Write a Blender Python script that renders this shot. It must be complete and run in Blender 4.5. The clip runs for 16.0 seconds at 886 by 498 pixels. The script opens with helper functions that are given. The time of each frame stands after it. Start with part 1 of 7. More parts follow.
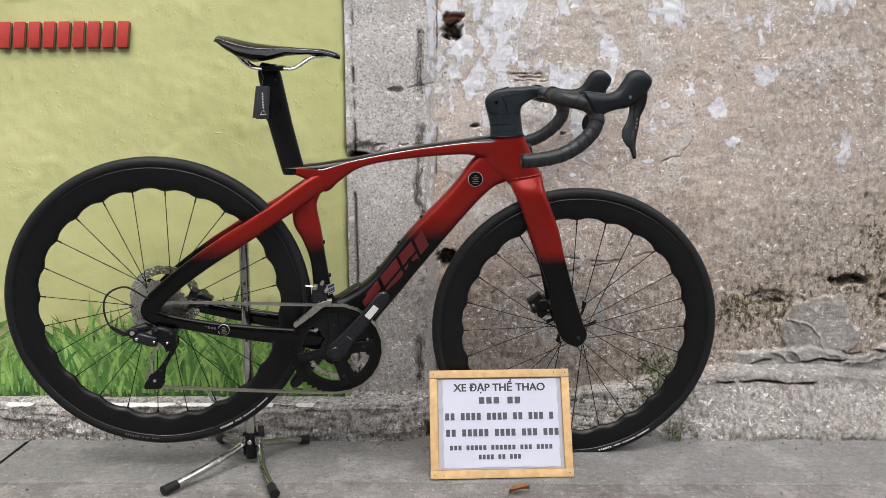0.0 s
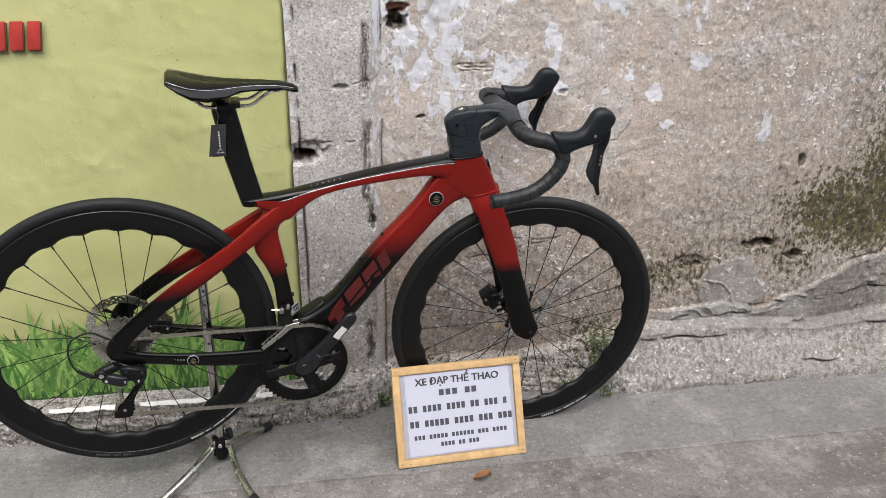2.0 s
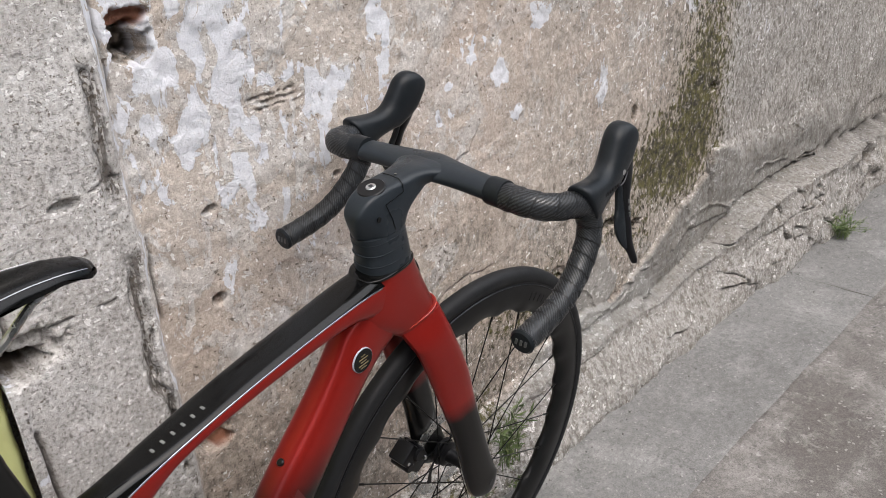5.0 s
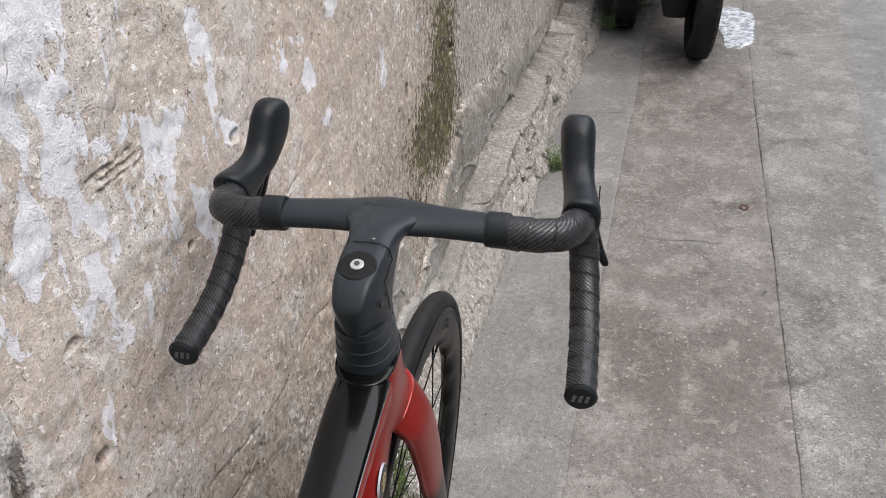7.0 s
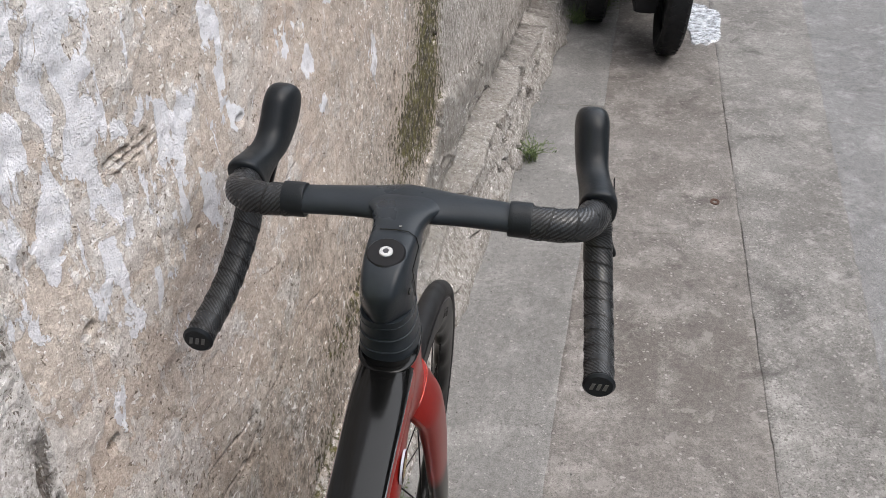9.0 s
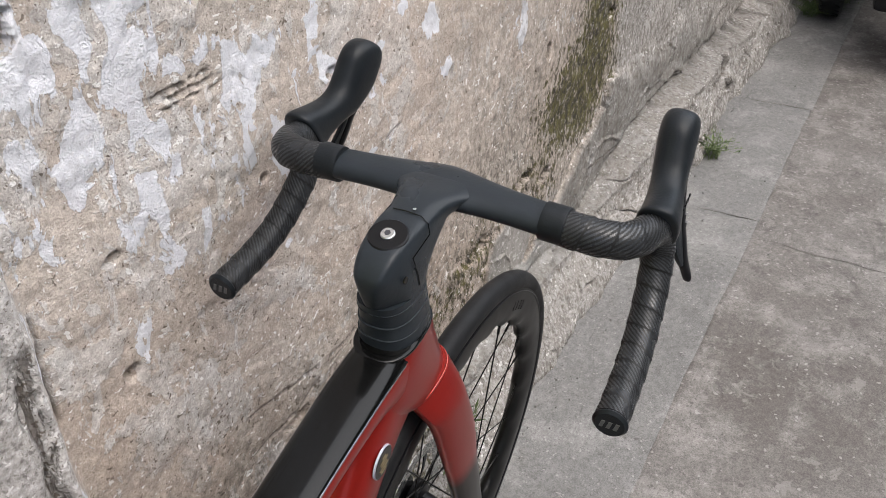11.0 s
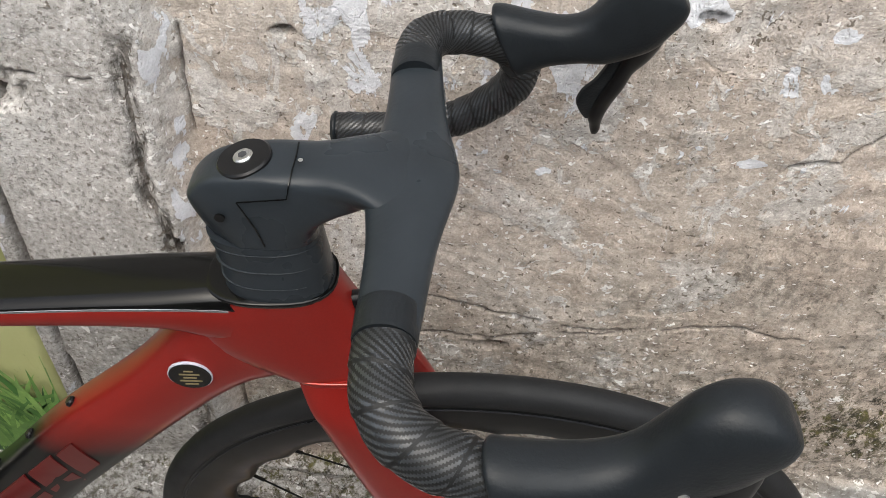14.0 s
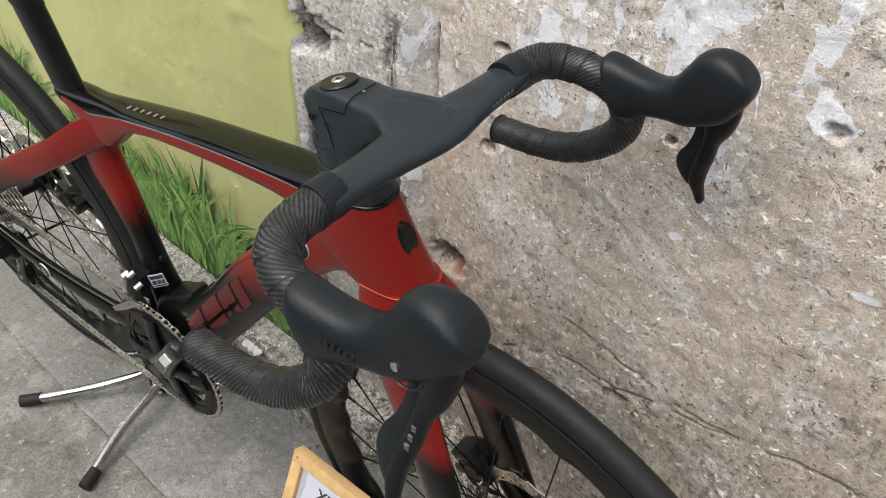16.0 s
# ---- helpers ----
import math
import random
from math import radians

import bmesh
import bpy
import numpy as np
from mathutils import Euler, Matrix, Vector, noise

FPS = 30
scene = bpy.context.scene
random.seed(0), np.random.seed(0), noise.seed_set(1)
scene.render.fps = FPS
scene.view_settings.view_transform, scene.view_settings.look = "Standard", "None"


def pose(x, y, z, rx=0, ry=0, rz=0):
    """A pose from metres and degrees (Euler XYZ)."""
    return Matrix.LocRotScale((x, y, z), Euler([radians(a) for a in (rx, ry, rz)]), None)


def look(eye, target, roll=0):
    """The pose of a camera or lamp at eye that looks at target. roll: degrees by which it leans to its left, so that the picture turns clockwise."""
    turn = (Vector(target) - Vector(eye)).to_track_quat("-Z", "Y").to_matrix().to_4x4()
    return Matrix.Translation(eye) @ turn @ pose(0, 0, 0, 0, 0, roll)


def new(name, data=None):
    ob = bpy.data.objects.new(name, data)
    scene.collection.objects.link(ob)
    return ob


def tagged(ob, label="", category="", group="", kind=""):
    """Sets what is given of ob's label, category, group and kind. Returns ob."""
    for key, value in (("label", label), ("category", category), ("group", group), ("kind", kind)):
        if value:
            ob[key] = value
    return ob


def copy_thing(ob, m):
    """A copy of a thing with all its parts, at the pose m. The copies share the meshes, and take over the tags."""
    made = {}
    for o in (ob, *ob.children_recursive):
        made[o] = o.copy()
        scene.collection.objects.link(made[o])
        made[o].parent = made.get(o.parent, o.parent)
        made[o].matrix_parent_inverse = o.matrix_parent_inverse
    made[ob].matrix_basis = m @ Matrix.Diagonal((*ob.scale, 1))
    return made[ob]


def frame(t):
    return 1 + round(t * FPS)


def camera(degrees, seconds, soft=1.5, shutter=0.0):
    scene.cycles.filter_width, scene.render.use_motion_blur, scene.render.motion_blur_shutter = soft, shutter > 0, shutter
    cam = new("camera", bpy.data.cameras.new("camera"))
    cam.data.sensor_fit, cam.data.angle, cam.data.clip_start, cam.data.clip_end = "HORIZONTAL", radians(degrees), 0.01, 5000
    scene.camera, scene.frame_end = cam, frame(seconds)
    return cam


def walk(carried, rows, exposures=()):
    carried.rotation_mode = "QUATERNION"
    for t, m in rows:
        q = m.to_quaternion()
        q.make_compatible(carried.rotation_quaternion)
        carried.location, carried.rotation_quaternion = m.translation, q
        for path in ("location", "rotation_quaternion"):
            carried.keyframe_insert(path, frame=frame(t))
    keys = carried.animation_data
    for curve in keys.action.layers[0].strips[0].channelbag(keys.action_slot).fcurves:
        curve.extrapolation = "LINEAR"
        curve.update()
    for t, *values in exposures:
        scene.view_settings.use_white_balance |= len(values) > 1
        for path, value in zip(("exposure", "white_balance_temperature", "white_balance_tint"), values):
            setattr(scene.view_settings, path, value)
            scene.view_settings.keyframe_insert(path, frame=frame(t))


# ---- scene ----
cam = camera(54.2, 16.0, soft=0.55)
PATH = [
    (0, (0.032, -0.005, 0.82), (0.0, 1.971, 0.512), -0.2),
    (0.5, (-0.01, 0.092, 0.883), (-0.04, 2.046, 0.461), -0.1),
    (1, (-0.059, 0.128, 1.12), (-0.056, 2.022, 0.479), 0.6),
    (1.5, (-0.156, 0.097, 1.296), (-0.006, 1.946, 0.547), 2.6),
    (2, (-0.202, 0.105, 1.323), (0.091, 1.927, 0.55), 0.3),
    (2.5, (-0.182, 0.236, 1.319), (0.138, 2.051, 0.541), -1.1),
    (3, (-0.264, 0.426, 1.287), (0.292, 2.186, 0.516), -0.6),
    (3.2, (-0.317, 0.506, 1.294), (0.302, 2.252, 0.538), -3.9),
    (5.3, (-0.461, 1.337, 1.246), (0.839, 2.542, 0.321), -3.9),
    (5.5, (-0.43, 1.396, 1.242), (0.887, 2.574, 0.305), -4.6),
    (6, (-0.376, 1.484, 1.246), (1.043, 2.49, 0.26), -4.6),
    (6.5, (-0.409, 1.585, 1.263), (1.163, 2.282, 0.242), -4.3),
    (7, (-0.455, 1.681, 1.269), (1.182, 2.176, 0.232), -4.6),
    (7.5, (-0.468, 1.721, 1.267), (1.187, 2.117, 0.216), -2.5),
    (8, (-0.476, 1.737, 1.274), (1.178, 2.129, 0.22), -2.4),
    (10.3, (-0.464, 1.744, 1.272), (1.18, 2.13, 0.2), -1.3),
    (10.5, (-0.444, 1.728, 1.27), (1.188, 2.155, 0.196), -2.0),
    (11, (-0.355, 1.613, 1.253), (1.09, 2.425, 0.134), -0.7),
    (11.5, (-0.279, 1.516, 1.25), (0.993, 2.469, 0.036), 3.3),
    (12, (-0.164, 1.537, 1.231), (1.028, 2.519, -0.041), 6.4),
    (12.5, (-0.061, 1.588, 1.22), (1.034, 2.563, -0.14), 9.5),
    (13, (0.04, 1.608, 1.194), (0.811, 2.81, -0.206), 8.6),
    (13.5, (0.209, 1.587, 1.196), (0.424, 2.965, -0.238), 8.5),
    (14, (0.276, 1.548, 1.202), (0.189, 2.968, -0.203), 4.0),
    (14.5, (0.339, 1.464, 1.22), (0.011, 2.849, -0.184), 1.8),
    (15, (0.427, 1.479, 1.216), (-0.211, 2.813, -0.131), 2.3),
    (15.5, (0.565, 1.529, 1.216), (-0.375, 2.705, -0.101), 3.0),
    (16, (0.632, 1.523, 1.224), (-0.414, 2.664, -0.042), 1.6),
]
walk(cam, [(t, look(eye, target, roll)) for t, eye, target, roll in PATH], [(0, 1.36, 6500, 10), (11, 1.36, 6500, 10), (13, 1.40, 6570, 7.5), (15, 1.50, 6650, 6), (16, 1.42, 6650, 6)])


# ---- world, sun, exposure ----
world = bpy.data.worlds.new("world")
scene.world = world
world.use_nodes = True
wn = world.node_tree
sky = wn.nodes.new("ShaderNodeTexSky")
sky.sky_type, sky.sun_disc = "NISHITA", False
sky.sun_elevation, sky.sun_rotation = radians(62), radians(200)
sky.dust_density, sky.ozone_density = 4.0, 0.6
cloud = wn.nodes.new("ShaderNodeHueSaturation")
cloud.inputs["Saturation"].default_value = 0.6
wn.links.new(sky.outputs["Color"], cloud.inputs["Color"])
wn.links.new(cloud.outputs["Color"], wn.nodes["Background"].inputs["Color"])
wn.nodes["Background"].inputs["Strength"].default_value = 0.11
sun = new("sun", bpy.data.lights.new("sun", "SUN"))
sun.data.energy, sun.data.angle, sun.data.color = 1.15, radians(75), (1.0, 0.99, 0.98)
sun.matrix_world = look((1.75, -0.95, 3.95), (0.1, 1.6, 0.0))


# ---- material helpers ----
class Mat:
    """Small helper that wires a principled material."""

    def __init__(self, name, color=(0.5, 0.5, 0.5), rough=0.5, metal=0.0, coat=0.0, spec=0.5):
        self.m = bpy.data.materials.new(name)
        self.m.use_nodes = True
        self.t = self.m.node_tree
        self.b = self.t.nodes["Principled BSDF"]
        self.b.inputs["Base Color"].default_value = (*color, 1)
        self.b.inputs["Roughness"].default_value = rough
        self.b.inputs["Metallic"].default_value = metal
        self.b.inputs["Coat Weight"].default_value = coat
        self.b.inputs["Coat Roughness"].default_value = 0.06
        self.b.inputs["Specular IOR Level"].default_value = spec
        self.obj = None

    def node(self, kind, **kw):
        n = self.t.nodes.new("ShaderNode" + kind)
        for k, v in kw.items():
            n.inputs[k].default_value = v
        return n

    def link(self, a, b):
        self.t.links.new(a, b)

    def coords(self, kind="Object"):
        if self.obj is None:
            self.obj = self.t.nodes.new("ShaderNodeTexCoord")
        return self.obj.outputs[kind]

    def scaled(self, vec, s):
        n = self.node("Mapping")
        self.link(vec, n.inputs["Vector"])
        n.inputs["Scale"].default_value = s
        return n.outputs["Vector"]

    def noise(self, scale, detail=4, rough=0.55, vec=None, dist=0.0):
        n = self.node("TexNoise", Scale=scale, Detail=detail, Roughness=rough, Distortion=dist)
        self.link(vec or self.coords(), n.inputs["Vector"])
        return n.outputs["Fac"]

    def voro(self, scale, vec=None, feature="F1", out="Distance"):
        n = self.node("TexVoronoi", Scale=scale)
        n.feature = feature
        self.link(vec or self.coords(), n.inputs["Vector"])
        return n.outputs[out]

    def ramp(self, fac, a, b, lo=0.0, hi=1.0):
        n = self.node("MapRange")
        self.link(fac, n.inputs["Value"])
        for k, v in zip(("From Min", "From Max", "To Min", "To Max"), (a, b, lo, hi)):
            n.inputs[k].default_value = v
        return n.outputs["Result"]

    def math(self, op, a, b=None):
        n = self.node("Math")
        n.operation = op
        for i, v in enumerate((a, b)):
            if v is None:
                continue
            if isinstance(v, (int, float)):
                n.inputs[i].default_value = v
            else:
                self.link(v, n.inputs[i])
        return n.outputs[0]

    def mix(self, fac, a, b, blend="MIX"):
        n = self.t.nodes.new("ShaderNodeMix")
        n.data_type, n.blend_type = "RGBA", blend
        for sock, v in ((n.inputs[0], fac), (n.inputs[6], a), (n.inputs[7], b)):
            if isinstance(v, (int, float)):
                sock.default_value = v
            elif isinstance(v, tuple):
                sock.default_value = (*v, 1)
            else:
                self.link(v, sock)
        return n.outputs[2]

    def attr(self, name):
        n = self.t.nodes.new("ShaderNodeAttribute")
        n.attribute_name = name
        return n.outputs["Fac"]

    def axis(self, i):
        n = self.node("SeparateXYZ")
        self.link(self.coords(), n.inputs[0])
        return n.outputs[i]

    def base(self, sock):
        self.link(sock, self.b.inputs["Base Color"])
        return self

    def roughness(self, sock):
        self.link(sock, self.b.inputs["Roughness"])
        return self

    def bump(self, sock, strength, dist):
        n = self.node("Bump", Strength=strength, Distance=dist)
        self.link(sock, n.inputs["Height"])
        prev = self.b.inputs["Normal"]
        if prev.is_linked:
            self.link(prev.links[0].from_socket, n.inputs["Normal"])
        self.link(n.outputs[0], prev)
        return self


def plain(name, color, rough=0.5, metal=0.0, coat=0.0, vary=0.25, scale=60.0, bump=0.0):
    """A plain surface with slight mottling and wear."""
    m = Mat(name, color, rough, metal, coat, 0.2 if max(color) < 0.03 else 0.5)
    n = m.noise(scale, 5)
    lo = tuple(c * (1 - vary) for c in color)
    hi = tuple(min(1, c * (1 + vary)) for c in color)
    m.base(m.mix(n, lo, hi))
    m.roughness(m.ramp(m.noise(scale * 0.4, 4), 0.3, 0.7, max(0.03, rough - 0.07), min(1, rough + 0.1)))
    if bump:
        m.bump(m.noise(scale * 6, 3), 0.4, bump)
    return m.m


# ---- building helpers ----
def lattice(ix, iy, seed):
    h = (ix.astype(np.int64) * 374761393 + iy.astype(np.int64) * 668265263 + seed * 1442695041) & 0x7FFFFFFF
    h = ((h ^ (h >> 13)) * 1274126177) & 0x7FFFFFFF
    return ((h ^ (h >> 16)) & 0xFFFF) / 65535.0


def vnoise(x, y, seed=0):
    """Smooth value noise, 0 to 1, on arrays."""
    ix, iy = np.floor(x), np.floor(y)
    fx, fy = x - ix, y - iy
    fx, fy = fx * fx * (3 - 2 * fx), fy * fy * (3 - 2 * fy)
    a, b = lattice(ix, iy, seed), lattice(ix + 1, iy, seed)
    c, d = lattice(ix, iy + 1, seed), lattice(ix + 1, iy + 1, seed)
    return (a * (1 - fx) + b * fx) * (1 - fy) + (c * (1 - fx) + d * fx) * fy


def fbm(x, y, seed=0, octaves=5, gain=0.5):
    total, amp, norm = 0.0, 1.0, 0.0
    for k in range(octaves):
        total = total + amp * vnoise(x * 2 ** k + 17.3 * k, y * 2 ** k - 9.1 * k, seed + k)
        norm, amp = norm + amp, amp * gain
    return total / norm


def step(x, a, b):
    t = np.clip((x - a) / (b - a), 0, 1)
    return t * t * (3 - 2 * t)


def grid_mesh(name, P, mats, masks=None, smooth=True):
    """A mesh from an (n, m, 3) array of places."""
    n, m = P.shape[:2]
    idx = np.arange(n * m).reshape(n, m)
    q = np.stack([idx[:-1, :-1], idx[1:, :-1], idx[1:, 1:], idx[:-1, 1:]], -1).reshape(-1, 4)
    me = bpy.data.meshes.new(name)
    me.from_pydata(P.reshape(-1, 3).tolist(), [], q.tolist())
    for mat in mats:
        me.materials.append(mat)
    for key, val in (masks or {}).items():
        a = me.attributes.new(key, "FLOAT", "POINT")
        a.data.foreach_set("value", np.ascontiguousarray(val, dtype=np.float32).ravel())
    if smooth:
        me.polygons.foreach_set("use_smooth", [True] * len(me.polygons))
    return me


def part(name, bm, mats, parent=None, label="", smooth=True, angle=None):
    """Link a bmesh as one mesh object under a thing or a part."""
    me = bpy.data.meshes.new(name)
    bmesh.ops.recalc_face_normals(bm, faces=bm.faces[:])
    if smooth:
        for f in bm.faces:
            f.smooth = True
        lim = radians(angle or 38)
        for e in bm.edges:
            if len(e.link_faces) == 2 and e.calc_face_angle(0) > lim:
                e.smooth = False
    bm.to_mesh(me)
    bm.free()
    for m in (mats if isinstance(mats, (list, tuple)) else [mats]):
        me.materials.append(m)
    ob = new(name, me)
    if parent is not None:
        ob.parent = parent
    if label:
        tagged(ob, label)
    return ob


def rings(bm, rows, cap=True, closed=False, mat=0):
    """Skin rows of places, each row a closed ring."""
    vs = [[bm.verts.new(p) for p in r] for r in rows]
    n = len(vs[0])
    out = []
    pairs = list(zip(vs[:-1], vs[1:])) + ([(vs[-1], vs[0])] if closed else [])
    for a, b in pairs:
        for i in range(n):
            f = bm.faces.new((a[i], a[(i + 1) % n], b[(i + 1) % n], b[i]))
            f.material_index = mat
            out.append(f)
    if cap and not closed:
        for r in (vs[0][::-1], vs[-1]):
            f = bm.faces.new(r)
            f.material_index = mat
            out.append(f)
    return out


def oval(c, a, b, n=20, power=2.0):
    """A ring round c with the half axes a and b; a higher power makes it squarer."""
    pts = []
    for i in range(n):
        t = 2 * math.pi * i / n
        ct, st = math.cos(t), math.sin(t)
        pts.append(c + a * math.copysign(abs(ct) ** (2 / power), ct) + b * math.copysign(abs(st) ** (2 / power), st))
    return pts


def spline(pts, steps=6):
    """A smooth way through the places."""
    pts = [Vector(p) for p in pts]
    out = []
    for i in range(len(pts) - 1):
        p0, p1, p2, p3 = pts[max(i - 1, 0)], pts[i], pts[i + 1], pts[min(i + 2, len(pts) - 1)]
        for k in range(steps):
            t = k / steps
            out.append(0.5 * (2 * p1 + (p2 - p0) * t + (2 * p0 - 5 * p1 + 4 * p2 - p3) * t * t + (3 * p1 - p0 - 3 * p2 + p3) * t ** 3))
    return out + [pts[-1]]


def blade(bm, secs, n=20, power=2.6, steps=4, cap=True, mat=0):
    """A profiled tube: rows of (x, z of one edge, x, z of the other edge, y, half thickness), smoothed along its length."""
    rows = np.array(secs, float)
    path = []
    for i in range(len(rows) - 1):
        p0, p1, p2, p3 = rows[max(i - 1, 0)], rows[i], rows[i + 1], rows[min(i + 2, len(rows) - 1)]
        for k in range(steps):
            t = k / steps
            path.append(0.5 * (2 * p1 + (p2 - p0) * t + (2 * p0 - 5 * p1 + 4 * p2 - p3) * t * t + (3 * p1 - p0 - 3 * p2 + p3) * t ** 3))
    path.append(rows[-1])
    made = []
    for x0, z0, x1, z1, y, w in path:
        c = Vector(((x0 + x1) / 2, y, (z0 + z1) / 2))
        made.append(oval(c, Vector(((x0 - x1) / 2, 0, (z0 - z1) / 2)), Vector((0, max(w, 1e-4), 0)), n, power))
    return rings(bm, made, cap=cap, mat=mat)


def tube(bm, pts, r, n=10, cap=True, mat=0, flat=1.0, wrap=None):
    """A round tube along places. r: one radius, or one for each place. wrap: pitch of a helical overlap."""
    pts = [Vector(p) for p in pts]
    rad = r if isinstance(r, (list, tuple)) else [r] * len(pts)
    t0 = (pts[1] - pts[0]).normalized()
    side = t0.orthogonal().normalized()
    rows, run = [], 0.0
    uvs = []
    for i, p in enumerate(pts):
        t = (pts[min(i + 1, len(pts) - 1)] - pts[max(i - 1, 0)]).normalized()
        side = (side - t * side.dot(t)).normalized()
        up = t.cross(side)
        if i:
            run += (p - pts[i - 1]).length
        ring = []
        for k in range(n):
            a = 2 * math.pi * k / n
            q = rad[i]
            if wrap:
                s = (run / wrap + k / n) % 1.0
                q += 0.0011 * (s - 0.5) if s < 0.93 else 0.0011 * (0.43 - (s - 0.93) / 0.07 * 0.93)
            ring.append(p + side * (math.cos(a) * q) + up * (math.sin(a) * q * flat))
        rows.append(ring)
        uvs.append(run)
    faces = rings(bm, rows, cap=cap, mat=mat)
    if wrap:
        uv = bm.loops.layers.uv.verify()
        idx = 0
        for i in range(len(rows) - 1):
            for k in range(n):
                f = faces[idx]
                idx += 1
                for lp, (u, v) in zip(f.loops, ((k, i), (k + 1, i), (k + 1, i + 1), (k, i + 1))):
                    lp[uv].uv = (u / n, uvs[v])
    return faces


def box(bm, lo, hi, m=None, bevel=0.0, mat=0):
    """A box, bevelled, moved by m."""
    xs = list(zip(lo, hi))
    v = [bm.verts.new((xs[0][i], xs[1][j], xs[2][k])) for i in (0, 1) for j in (0, 1) for k in (0, 1)]
    f = [bm.faces.new([v[i] for i in q]) for q in ((0, 1, 3, 2), (4, 6, 7, 5), (0, 4, 5, 1), (2, 3, 7, 6), (0, 2, 6, 4), (1, 5, 7, 3))]
    bmesh.ops.recalc_face_normals(bm, faces=f)
    if bevel:
        es = list({e for q in f for e in q.edges})
        g = bmesh.ops.bevel(bm, geom=es, offset=bevel, segments=2, affect="EDGES", profile=0.6)
        v = list({x for q in g["faces"] for x in q.verts} | {x for x in v if x.is_valid})
    for x in v:
        for q in x.link_faces:
            q.material_index = mat
    if m is not None:
        bmesh.ops.transform(bm, matrix=m, verts=v)
    return v


def disc(bm, c, axis, r, h, n=24, mat=0, rim=0.0):
    """A solid disc or cylinder with its middle at c, h thick along axis."""
    c, axis = Vector(c), Vector(axis).normalized()
    a = axis.orthogonal().normalized()
    b = axis.cross(a)
    prof = [(r - rim, -h / 2), (r, -h / 2 + rim), (r, h / 2 - rim), (r - rim, h / 2)] if rim else [(r, -h / 2), (r, h / 2)]
    return rings(bm, [oval(c + axis * d, a * q, b * q, n) for q, d in prof], mat=mat)


def cog(bm, c, teeth, r, h, inner, mat=0, tooth=0.0035):
    """A toothed ring, round the y axis."""
    n = teeth * 4
    rows = []
    for rr, dy in ((inner, -h / 2), (None, -h / 2), (None, h / 2), (inner, h / 2)):
        row = []
        for i in range(n):
            a = 2 * math.pi * i / n
            q = rr if rr else r + (tooth if i % 4 in (1, 2) else 0)
            row.append(Vector((c[0] + q * math.cos(a), c[1] + dy, c[2] + q * math.sin(a))))
        rows.append(row)
    rings(bm, rows, closed=True, mat=mat)


